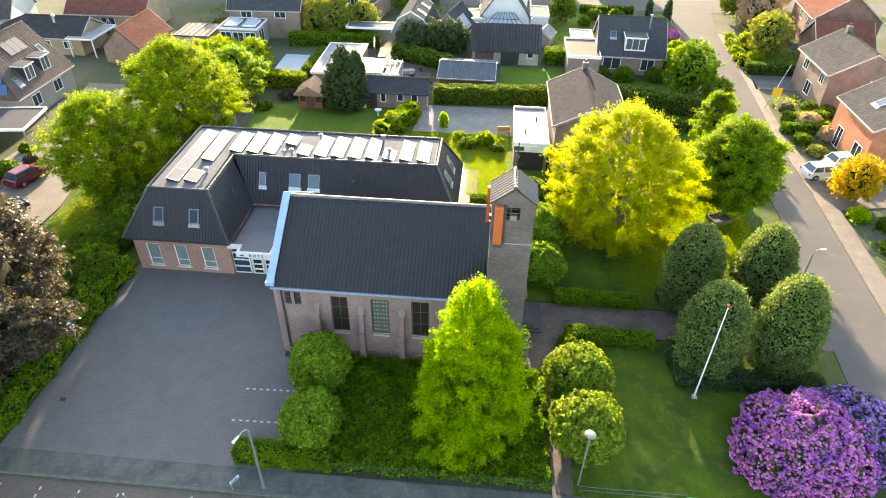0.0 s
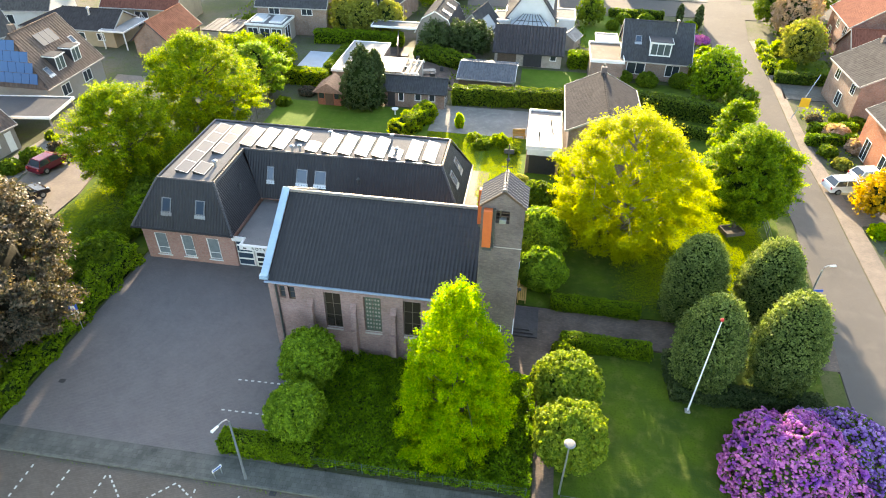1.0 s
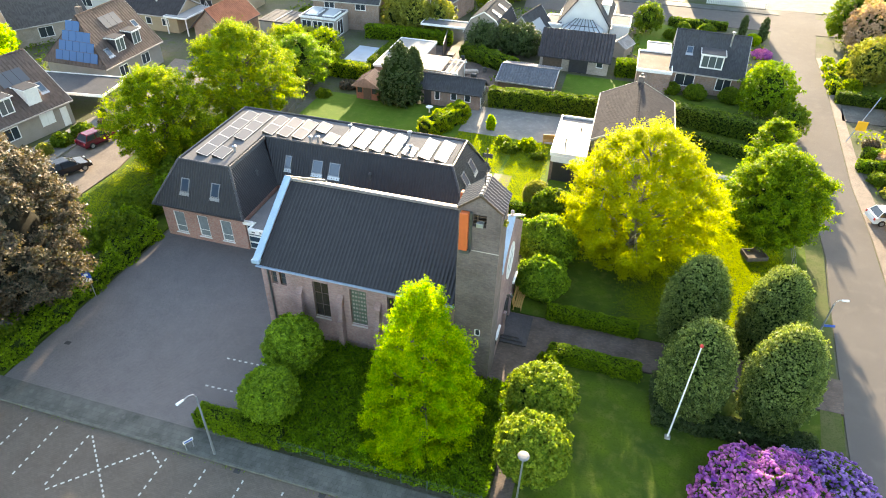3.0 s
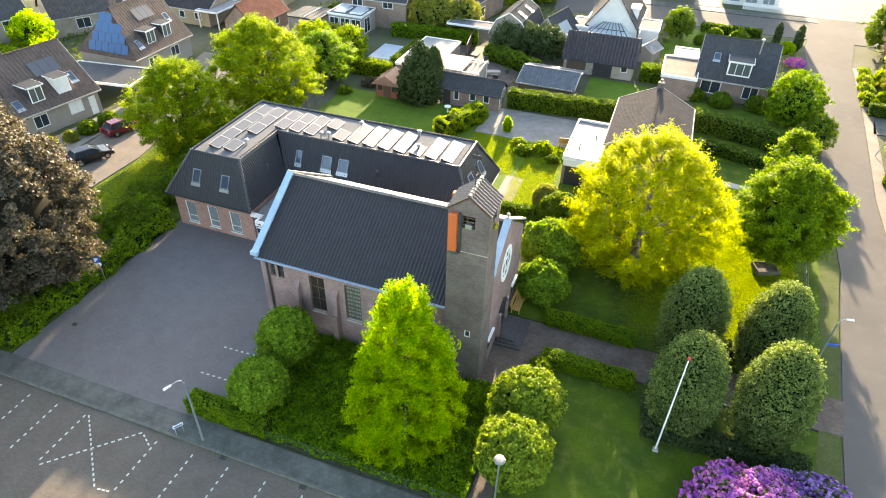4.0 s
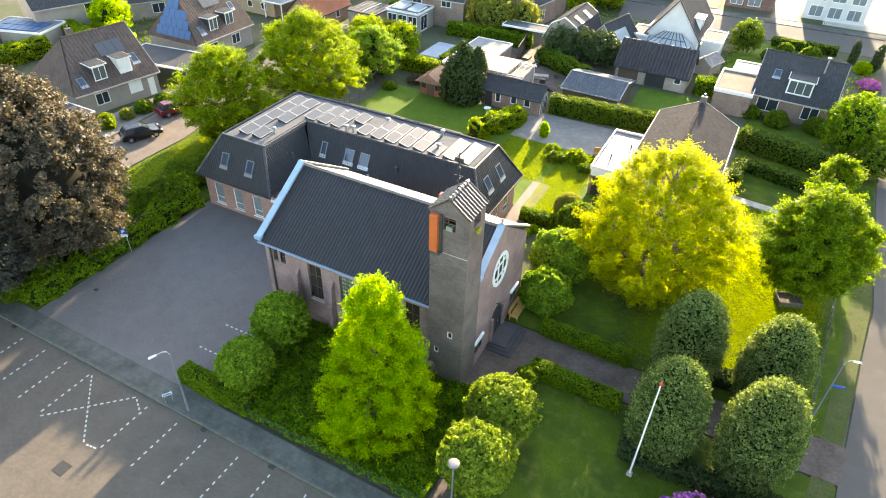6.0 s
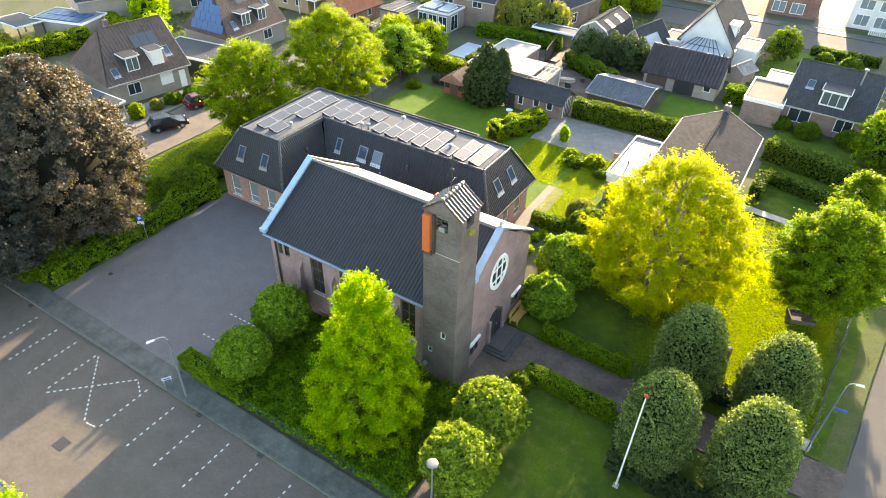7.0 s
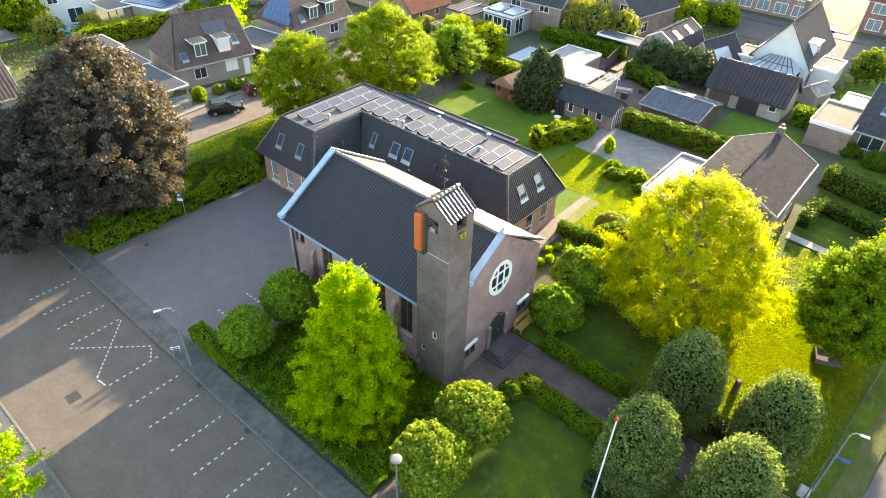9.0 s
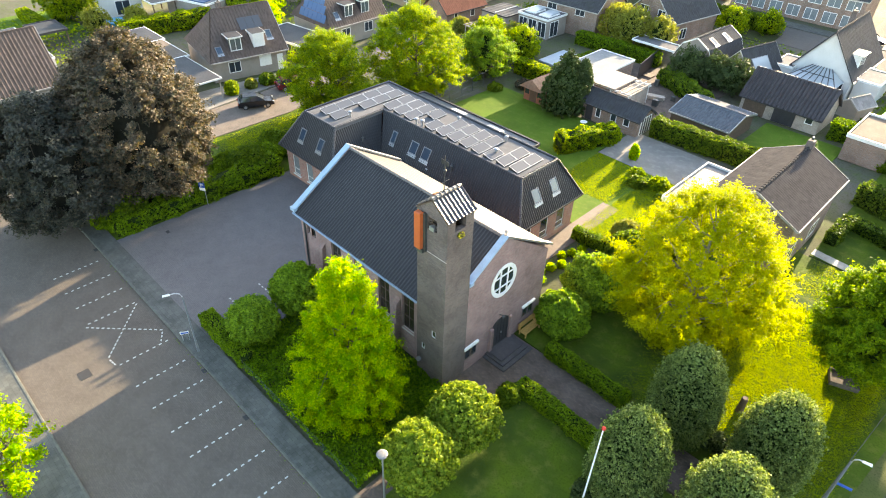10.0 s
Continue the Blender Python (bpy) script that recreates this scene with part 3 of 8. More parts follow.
def clipped_points(profile, leaves, sx=1.0, sy=1.0, lump=0.05, fuzz=0.06, freq=3.0):
    """Leaf places and normals spread evenly over a clipped, slightly lumpy outline of (height, radius) pairs."""
    zs, rs = np.array(profile).T
    t = np.linspace(0, 1, 400)
    s = np.interp(t, np.linspace(0, 1, len(zs)), np.arange(len(zs)))
    zz, rr = np.interp(s, np.arange(len(zs)), zs), np.interp(s, np.arange(len(zs)), rs)
    sc = 0.5 * (sx + sy)
    w = (rr + 0.05) * np.hypot(np.gradient(zz), np.gradient(rr) * sc)
    k = rng.choice(400, leaves, p=w / w.sum())
    jit = rng.random(leaves)
    z = zz[k] + (np.gradient(zz)[k]) * jit
    r = np.interp(z, zs, rs)
    a = rng.uniform(0, 2 * np.pi, leaves)
    wob = 1 + lump * (np.sin(freq * a + 1.3 * z * freq / 3) * np.sin(1.9 * z * freq / 3 + 2 * a) + 0.7 * np.sin(2.7 * freq * a - 2.2 * z * freq / 3) * np.sin(3.3 * z * freq / 3 + a))
    r = r * wob
    p = np.stack([r * np.cos(a) * sx, r * np.sin(a) * sy, z + lump * sc * 0.6 * np.sin(5 * a + 3 * r * sc)], 1)
    dz = np.gradient(zz)[k]
    dr = np.gradient(rr)[k] * sc
    nor = np.stack([np.cos(a) * dz, np.sin(a) * dz, -dr], 1)
    nor /= np.linalg.norm(nor, axis=1, keepdims=True) + 1e-9
    p += nor * rng.normal(-0.03, fuzz, (leaves, 1))
    p[:, 2] = np.maximum(p[:, 2], 0.05)
    nor = nor * 0.7 + unit(leaves) * 0.85 + np.array([0, 0, 0.25])
    nor /= np.linalg.norm(nor, axis=1, keepdims=True)
    c = np.stack([0.5 * r * np.cos(a) * sx, 0.5 * r * np.sin(a) * sy, z], 1)
    return p, nor, c


def limb_lines(profile, limbs, reach=0.8, lift=0.25, sx=1.0, sy=1.0):
    """Curved main limbs from the trunk into an outline of (height, radius) pairs: an array of five points each."""
    zs, rs = np.array(profile).T
    zz = np.linspace(zs[0], zs[-1], 200)
    w = np.interp(zz, zs, rs) ** 1.5 + 0.02
    h = np.sort(rng.choice(zz, limbs, p=w / w.sum()))
    a = np.arange(limbs) * 2.39996 + rng.normal(0, 0.35, limbs)
    r = np.interp(h, zs, rs) * reach * rng.uniform(0.6, 1.05, limbs)
    end = np.stack([r * np.cos(a) * sx, r * np.sin(a) * sy, h], 1)
    top, low = zs[-1], zs[0]
    start = np.stack([0 * r, 0 * r, np.clip(h - 0.2 - 0.75 * r, low * 0.8, top * 0.8)], 1)
    mid = 0.5 * (start + end) + np.stack([0.12 * r * np.cos(a), 0.12 * r * np.sin(a), -lift * r * 0.3], 1) + rng.normal(0, 0.12, (limbs, 3))
    q = np.linspace(0, 1, 5)[None, :, None]
    return (1 - q) ** 2 * start[:, None] + 2 * q * (1 - q) * mid[:, None] + q ** 2 * end[:, None]


def spray_points(profile, lines, boughs, twigs, leaves, spread, rough=0.16, sx=1.0, sy=1.0, inner=0.25, droop=0.1, ragged=0.1, clump=0.7):
    """Leaves in sprays on twigs, the twigs in boughs that reach from the limbs to an uneven outline. Gives places, normals, and the boughs' two ends."""
    zs, rs = np.array(profile).T
    zz = np.linspace(zs[0], zs[-1], 300)
    rr = np.interp(zz, zs, rs)
    w = (rr + 0.15) * np.hypot(np.gradient(zz), np.gradient(rr))
    z = np.interp((np.arange(boughs) + rng.random(boughs)) / boughs, np.cumsum(w) / w.sum(), zz)
    a = np.arange(boughs) * 2.39996 + rng.normal(0, 0.4, boughs)
    lobe = 1 + rough * (np.sin(2 * a + 0.9 * z + 0.6) * np.cos(0.8 * z - a) + 0.6 * np.sin(5 * a - 1.4 * z) * np.sin(1.9 * z + 1.0)) + ragged * rng.normal(size=boughs)
    f = np.where(rng.random(boughs) < inner, rng.uniform(0.35, 0.75, boughs), 0.93)
    r = np.interp(z, zs, rs) * lobe * f
    end = np.stack([r * np.cos(a) * sx, r * np.sin(a) * sy, z + rng.normal(0, 0.2, boughs)], 1)
    nodes = lines[:, 1:].reshape(-1, 3)
    base = nodes[((end[:, None] - nodes[None]) ** 2).sum(2).argmin(1)]
    out = end - np.array([0, 0, 0.45 * zs[-1]])
    out /= np.linalg.norm(out, axis=1, keepdims=True) + 1e-9
    size = clump * rng.uniform(0.55, 1.4, boughs)
    bo = rng.integers(0, boughs, twigs)
    d = unit(twigs) + 0.45 * out[bo]
    tip = end[bo] + d * size[bo][:, None] * rng.uniform(0.35, 1.0, (twigs, 1)) * np.array([1, 1, 0.62])
    heart = end[bo] - out[bo] * size[bo][:, None] * 0.9
    own = rng.integers(0, twigs, leaves)
    q = (1 - rng.random(leaves) ** 1.5 * 0.8)[:, None]
    p = heart[own] + (tip - heart)[own] * q + rng.normal(size=(leaves, 3)) * spread * np.array([0.5, 0.5, 0.36])
    p[:, 2] -= droop * np.abs(rng.normal(size=leaves)) * spread
    p[:, 2] = np.maximum(p[:, 2], 0.08)
    nor = 0.5 * out[bo][own] + 0.75 * unit(leaves) + np.array([0, 0, 0.45])
    nor /= np.linalg.norm(nor, axis=1, keepdims=True)
    return p, nor, base, end


def branch_tree(name, x, y, profile, leaf, mat, limbs, boughs, twigs, leaves, spread, trunk_r, label, category="tree", group="", z=0.0, rz=0.0, sx=1.0, sy=1.0,
                rough=0.16, inner=0.25, droop=0.1, ragged=0.09, reach=0.8, core=0.0, aspect=0.6, bark="bark", clump=0.7, inner_mat="leaf_shade_core", tubes=60):
    """A tree grown from limbs and twigs: its trunk carries the limbs, its crown the leaf sprays."""
    t = thing(name, x, y, z, rz, label, category, group)
    lines = limb_lines(profile, limbs, reach, 0.25, sx, sy)
    p, nor, base, end = spray_points(profile, lines, boughs, twigs, leaves, spread, rough, sx, sy, inner, droop, ragged, clump)
    top, low = profile[-1][0], profile[0][0]
    g = Geo()
    g.tube([(0, 0, -0.1), (0.02, 0.03, max(low, 0.3) * 0.6), (0.06, -0.04, max(low, 0.5) + 0.4), (0, 0.05, low + 0.5 * (top - low)), (0.05, 0, top * 0.93)],
           [trunk_r * 1.3, trunk_r, trunk_r * 0.85, trunk_r * 0.5, trunk_r * 0.1], 9)
    for ln in lines:
        g.tube([tuple(q) for q in ln], [trunk_r * k for k in (0.34, 0.27, 0.2, 0.13, 0.06)], 5)
    for b, e in zip(base[::max(1, boughs // tubes)], end[::max(1, boughs // tubes)]):
        b, e = Vector(b), Vector(e)
        if (e - b).length < 3.0:
            g.tube([b, b.lerp(e, 0.55) + Vector((0, 0, 0.06)), e], [trunk_r * 0.1, trunk_r * 0.07, trunk_r * 0.03], 4)
    part("trunk", g, M[bark], t, smooth=True)
    inside = None
    if core:
        inside = Geo().lathe([(max(r, 0.05) * core, low + (h - low) * 0.86 + 0.1) for h, r in profile], 0, 0, 12)
        inside.v = [(a * sx, b * sy, h) for a, b, h in inside.v]
    cr = leaf_object("crown", p, nor, leaf, mat, inside, aspect=aspect, inner_mat=inner_mat)
    cr.parent = t
    return t


def tree(name, x, y, profile, leaf, mat, clumps=120, leaves=9000, clump_r=0.7, trunk_r=0.2, label="", category="tree",
         limbs=10, group="", z=0.0, sx=1.0, sy=1.0, rough=0.2, inner=0.12, squash=0.8, rz=0.0, shell=0.72, aspect=0.6, core=0.0, clip=0.0, fuzz=0.06, freq=3.0, truss=0.0, per=14, inner_mat="leaf_shade_core"):
    t = thing(name, x, y, z, rz, label, category, group)
    if truss:
        q, nor, c = clipped_points(profile, leaves // per, sx, sy, clip, fuzz, freq)
        own = np.repeat(np.arange(len(q)), per)
        d = unit(len(own)) + 0.8 * nor[own]
        d /= np.linalg.norm(d, axis=1, keepdims=True)
        p = q[own] + d * truss * rng.uniform(0.55, 1.0, (len(own), 1))
        p[:, 2] = np.maximum(p[:, 2], 0.05)
        nor = d + 0.45 * unit(len(own))
        nor /= np.linalg.norm(nor, axis=1, keepdims=True)
    elif clip:
        p, nor, c = clipped_points(profile, leaves, sx, sy, clip, fuzz, freq)
    else:
        p, nor, c = crown_points(profile, clumps, leaves, clump_r, squash, inner, sx, sy, rough, shell)
    top, low = profile[-1][0], profile[0][0]
    g = Geo()
    mid = low + 0.55 * (top - low)
    g.tube([(0, 0, -0.1), (0.02, 0.03, max(low, 0.3) * 0.6), (0.06, -0.04, max(low, 0.5) + 0.2), (0, 0.05, mid), (0.05, 0, top * 0.9)],
           [trunk_r * 1.25, trunk_r, trunk_r * 0.85, trunk_r * 0.5, trunk_r * 0.12], 8)
    for k in range(min(limbs, len(c))):
        e = Vector(c[k])
        s = Vector((0.03, 0, max(low * 0.9, min(e.z * 0.55, mid))))
        g.tube([s, s.lerp(e, 0.5) + Vector((0, 0, 0.15)), e], [trunk_r * 0.4, trunk_r * 0.25, trunk_r * 0.08], 6)
    part("trunk", g, M["bark"], t, smooth=True)
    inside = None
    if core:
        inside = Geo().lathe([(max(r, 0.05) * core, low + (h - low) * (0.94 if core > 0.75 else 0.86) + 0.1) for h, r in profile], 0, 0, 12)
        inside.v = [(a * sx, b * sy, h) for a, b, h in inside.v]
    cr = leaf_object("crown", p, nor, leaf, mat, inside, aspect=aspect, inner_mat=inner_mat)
    cr.parent = t
    return t


def blossom_shrub(name, x, y, sx, sy, h, mat, puffs, label, size=0.1):
    """A flowering shrub: rounded blossom trusses over dark leaves and an inner body coloured as shaded blossom."""
    t = thing(name, x, y, 0, 0, label, "shrub")
    prof = [(0.03 * h, 0.93), (0.25 * h, 1.0), (0.53 * h, 0.9), (0.77 * h, 0.66), (0.94 * h, 0.34), (h, 0.02)]
    g = Geo()
    for k in range(7):
        a = 0.9 * k
        g.tube([(0.2 * math.cos(a), 0.2 * math.sin(a), -0.05), (0.35 * sx * math.cos(a), 0.35 * sy * math.sin(a), 0.45 * h), (0.55 * sx * math.cos(a), 0.55 * sy * math.sin(a), 0.7 * h)], [0.1, 0.07, 0.03], 6)
    part("trunk", g, M["bark"], t, smooth=True)
    p, nor, _ = clipped_points(prof, puffs * 2, sx * 0.985, sy * 0.985, 0.11, 0.05, 6.0)
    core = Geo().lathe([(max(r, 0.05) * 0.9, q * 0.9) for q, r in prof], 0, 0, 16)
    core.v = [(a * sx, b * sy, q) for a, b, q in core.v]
    leaves = leaf_object("leaves", p, nor, 0.12, M["leaf_dark"], core, aspect=0.45, inner_mat="blossom_shade_core")
    leaves.parent = t
    c, nor, _ = clipped_points(prof, puffs, sx, sy, 0.11, 0.035, 6.0)
    gold = (1 + 5 ** 0.5) / 2
    ico = np.array([(-1, gold, 0), (1, gold, 0), (-1, -gold, 0), (1, -gold, 0), (0, -1, gold), (0, 1, gold), (0, -1, -gold), (0, 1, -gold), (gold, 0, -1), (gold, 0, 1), (-gold, 0, -1), (-gold, 0, 1)]) / math.hypot(1, gold)
    tri = ((0, 11, 5), (0, 5, 1), (0, 1, 7), (0, 7, 10), (0, 10, 11), (1, 5, 9), (5, 11, 4), (11, 10, 2), (10, 7, 6), (7, 1, 8), (3, 9, 4), (3, 4, 2), (3, 2, 6), (3, 6, 8), (3, 8, 9), (4, 9, 5), (2, 4, 11), (6, 2, 10), (8, 6, 7), (9, 8, 1))
    s = size * rng.uniform(0.65, 1.3, (puffs, 1, 1))
    v = (c[:, None] + ico[None] * s * rng.uniform(0.8, 1.15, (puffs, 12, 1)) * np.array([1, 1, 0.85])).reshape(-1, 3)
    b = Geo()
    b.v = v
    b.f = (np.array(tri)[None] + 12 * np.arange(puffs)[:, None, None]).reshape(-1, 3).tolist()
    part("blossom", b, M[mat], t, smooth=True)
    return t


def bush(name, x, y, rx, ry, h, mat, leaf=0.14, leaves=1500, label="", category="shrub", group="", z=0.0, clumps=26, kind=""):
    """A low plant whose leaves reach the ground: stems and foliage."""
    prof = [(0.08 * h, 0.75), (0.35 * h, 1.0), (0.7 * h, 0.85), (0.9 * h, 0.5), (h, 0.15)]
    p, nor, c = clipped_points(prof, int(leaves * 3.2), rx * 0.92, ry * 0.92, 0.1, 0.08)
    # solid inner body, coloured as the shade behind the leaves
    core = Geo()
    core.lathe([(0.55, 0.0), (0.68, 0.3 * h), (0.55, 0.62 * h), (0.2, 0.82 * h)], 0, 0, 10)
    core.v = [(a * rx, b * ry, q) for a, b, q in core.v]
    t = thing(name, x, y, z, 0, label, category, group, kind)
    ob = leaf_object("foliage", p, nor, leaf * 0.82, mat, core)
    ob.parent = t
    stems = Geo()
    for k in range(5):
        a = 1.26 * k
        stems.tube([(0.08 * math.cos(a), 0.08 * math.sin(a), -0.05), (0.25 * rx * math.cos(a), 0.25 * ry * math.sin(a), 0.4 * h), (0.4 * rx * math.cos(a), 0.4 * ry * math.sin(a), 0.65 * h)], [0.04, 0.03, 0.015], 5)
    part("stems", stems, M["bark"], t)
    return t


def hedge(name, line, width, h, mat, leaf=0.11, per=42, label="", z=0.0, group="hedges", lumpy=0.08):
    """A clipped hedge along a line of points: leaves over an inner body coloured dark as shade."""
    pts, nors, core = [], [], Geo()
    for (x0, y0), (x1, y1) in zip(line[:-1], line[1:]):
        a, b = Vector((x0, y0, 0)), Vector((x1, y1, 0))
        L = (b - a).length
        d = (b - a) / L
        s = Vector((-d.y, d.x, 0))
        w = width / 2
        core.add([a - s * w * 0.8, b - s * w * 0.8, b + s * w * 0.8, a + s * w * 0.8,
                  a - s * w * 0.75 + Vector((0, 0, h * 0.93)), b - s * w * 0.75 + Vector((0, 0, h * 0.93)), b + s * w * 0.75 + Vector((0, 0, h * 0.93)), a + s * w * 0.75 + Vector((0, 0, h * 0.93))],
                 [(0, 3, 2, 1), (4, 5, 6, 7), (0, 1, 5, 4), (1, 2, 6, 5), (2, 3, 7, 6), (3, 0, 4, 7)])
        d, s, a = np.array(d), np.array(s), np.array(a)
        for area, kind in ((L * width, 0), (L * h, 1), (L * h, 2), (width * h, 3), (width * h, 4)):
            n = int(area * per * 3.6)
            if n == 0:
                continue
            q, r = rng.random(n)[:, None], rng.random(n)[:, None]
            up = np.array([0, 0, 1.0])
            if kind == 0:
                p, m = a + d * L * q + s * w * (2 * r - 1) + up * h, up
            elif kind < 3:
                sg = 1 if kind == 1 else -1
                p, m = a + d * L * q + s * w * sg + up * h * r, s * sg
            else:
                e = 1 if kind == 3 else 0
                p, m = a + d * L * e + s * w * (2 * q - 1) + up * h * r, d * (2 * e - 1)
            wob = np.sin(p[:, :1] * 2.3 + p[:, 1:2] * 1.7) * np.sin(p[:, 2:] * 3.1 + p[:, :1]) * lumpy + rng.normal(0, 0.05, (n, 1))
            pts.append(p + m * wob)
            v = m * 0.8 + unit(n) * 0.9 + up * 0.25
            nors.append(v / np.linalg.norm(v, axis=1, keepdims=True))
    p, nn = np.concatenate(pts), np.concatenate(nors)
    p[:, 2] = np.maximum(p[:, 2], 0.03)
    t = thing(name, 0, 0, z, 0, label, "hedge", group)
    ob = leaf_object("foliage", p, nn, leaf * 0.8, mat, core)
    ob.parent = t
    stems = Geo()
    for (x0, y0), (x1, y1) in zip(line[:-1], line[1:]):
        k = max(2, round(math.hypot(x1 - x0, y1 - y0) / 0.6))
        for i in range(k):
            q = (i + 0.5) / k
            x, y = x0 + (x1 - x0) * q, y0 + (y1 - y0) * q
            stems.tube([(x, y, -0.05), (x + 0.06 * math.sin(7 * i), y + 0.06 * math.cos(5 * i), h * 0.8)], [0.035, 0.015], 5)
    part("stems", stems, M["bark"], t)
    return t


def cover(name, poly_box, h, mat, leaf=0.13, per=28, label="", category="ground cover"):
    """Low planting over a rectangle: uncountable leaves."""
    x0, y0, x1, y1 = poly_box
    n = int((x1 - x0) * (y1 - y0) * per)
    x, y = rng.uniform(x0, x1, n), rng.uniform(y0, y1, n)
    z = h * (0.55 + 0.25 * np.sin(x * 1.9 + 0.7 * y) * np.sin(y * 1.6 - x * 0.4) + 0.2 * np.sin(x * 4.3) * np.sin(y * 3.7)) * rng.uniform(0.55, 1.1, n)
    nor = unit(n) * 0.8 + np.array([0, 0, 0.8])
    nor /= np.linalg.norm(nor, axis=1, keepdims=True)
    ob = leaf_object(name, np.stack([x, y, z + 0.05], 1), nor, leaf, mat)
    return tagged(ob, label, category, kind="stuff")


def grass(name, boxes, per=30, label="mown grass blades, coloured brighter for the sunlit parts of the lawn", fade=(0.1, 0.1)):
    """Short upright blades over rectangles of sunlit lawn, with the sunlight put into their colour."""
    n = [int((x1 - x0) * (y1 - y0) * per) for x0, y0, x1, y1 in boxes]
    x = np.concatenate([rng.uniform(b[0], b[2], k) for b, k in zip(boxes, n)])
    y = np.concatenate([rng.uniform(b[1], b[3], k) for b, k in zip(boxes, n)])
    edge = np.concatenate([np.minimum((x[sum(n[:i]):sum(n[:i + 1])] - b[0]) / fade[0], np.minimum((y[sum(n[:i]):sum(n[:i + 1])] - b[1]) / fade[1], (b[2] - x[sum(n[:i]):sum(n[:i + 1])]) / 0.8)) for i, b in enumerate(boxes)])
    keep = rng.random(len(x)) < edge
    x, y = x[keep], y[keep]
    nor = rng.normal(size=(len(x), 3)) * np.array([1, 1, 0.3])
    nor /= np.linalg.norm(nor, axis=1, keepdims=True)
    ob = leaf_object(name, np.stack([x, y, np.full(len(x), 0.078)], 1), nor, 0.029, M["sunlit_blade"], aspect=1.2)
    return tagged(ob, label, "grass", kind="stuff")


# ---- ground ----
whole("ground", Geo().box(-1500, -1500, -0.6, 1500, 1500, -0.06), M["garden_ground"], "garden soil, gravel and low growth between the plots", "ground", "structure")


def slab(name, poly, z, mat, label, category, low=-0.3):
    return whole(name, Geo().prism(poly, low, z), mat, label, category, "structure")


slab("road_street", [(-70, -19.8), (36.5, -19.8), (36.5, -10.55), (-70, -10.55)], 0.0, M["road_paving"], "brick-paved street with dashed parking bays", "road")
slab("pavement_south", [(-70, -24.5), (36.5, -24.5), (36.5, -19.95), (-70, -19.95)], 0.1, M["walk_paving"], "grey paving along the far side of the street", "pavement")
slab("pavement_street", [(-24.5, -10.4), (36, -10.4), (36, -8.95), (-24.5, -8.95)], 0.1, M["walk_paving"], "grey tiled pavement beside the street", "pavement")
for ky0, ky1, nm in ((-10.55, -10.4, "kerb_north"), (-19.95, -19.8, "kerb_south")):
    whole(nm, Geo().chamfer(-70, ky0, -0.3, 36.5, ky1, 0.12), M["kerb"], "pale concrete kerb stones along the street", "kerb", "structure")
slab("parking_lot", [(-14.4, -8.95), (3.3, -8.95), (3.3, -0.2), (0.25, -0.2), (0.25, 8.4), (-14.2, 8.4)], 0.09, M["lot_paving"], "dark grey brick-paved parking lot, empty", "parking lot")
slab("road_east", [(36.2, -30), (42.2, -30), (43.6, 5), (44.4, 17), (45.0, 26), (45.3, 36), (46.6, 50), (47.5, 60), (48.4, 75), (50.0, 84), (52.5, 100), (44.5, 100), (43.6, 86), (42.6, 80), (42.0, 66), (41.5, 52), (41.1, 40), (40.6, 22), (39.9, 16.4), (38.4, 3), (37.6, -6), (36.2, -12)], 0.004, M["asphalt"], "sunlit pale asphalt village road", "road")
slab("road_cross", [(-60, 84.5), (46, 86.0), (140, 90), (140, 98), (46, 95.5), (-60, 93.0)], -0.003, M["asphalt"], "pale asphalt side street behind the houses", "road")
slab("road_lane", [(-32.2, -10.4), (-25.9, -10.4), (-25.6, 16), (-27.5, 26), (-32, 44), (-38.5, 44), (-33.8, 26), (-32.2, 14)], 0.03, M["lane_paving"], "tan brick-paved residential lane", "road")
slab("lawn_west", [(-25.6, -8.9), (-14.6, -8.9), (-14.6, 30), (-26.0, 30), (-27.2, 25), (-25.4, 16)], 0.06, M["lawn"], "sunlit grass strip beside the lane", "lawn")
slab("bed_front", [(3.3, -8.6), (18.05, -8.6), (18.05, 0.45), (3.3, 0.45)], 0.07, M["soil"], "dark planting bed before the church wall", "planting bed")
slab("path_side", [(18.05, -8.95), (19.25, -8.95), (19.25, 3.0), (18.05, 3.0)], 0.08, M["path_paving"], "narrow paved path to the church door", "path")
slab("path_entrance", [(16.0, 0.3), (18.05, 0.3), (18.05, 3.0), (19.25, 3.0), (20.0, 4.0), (38.5, 4.1), (39.0, 7.2), (16.0, 7.2)], 0.095, M["path_paving"], "worn brick-paved path to the church entrance", "path")
slab("lawn_front", [(19.25, -8.95), (36.0, -8.95), (37.0, -6), (38.4, 3.9), (20.0, 3.9), (19.25, 3.0)], 0.07, M["lawn"], "mown lawn in the shade of the church", "lawn")
slab("lawn_side", [(16.0, 7.3), (37.6, 7.3), (39.6, 22), (40.0, 33), (17.0, 33), (16.0, 27)], 0.07, M["lawn"], "mown lawn, partly in evening sun", "lawn")
slab("lawn_back", [(-14.3, 22), (15.9, 22), (15.9, 35.0), (4.5, 35.0), (4.5, 40.5), (-14.3, 40.5)], 0.06, M["lawn_fresh"], "bright mown lawn behind the annex", "lawn")
slab("path_annex", [(10.6, 10.6), (12.4, 10.6), (12.4, 27), (10.6, 27)], 0.08, M["lane_paving"], "pale paved strip along the annex", "path")
slab("drive_gravel", [(4.6, 35.1), (19.2, 35.1), (19.2, 42.3), (4.6, 42.3)], 0.05, M["gravel"], "grey gravel drive before the shed", "drive")


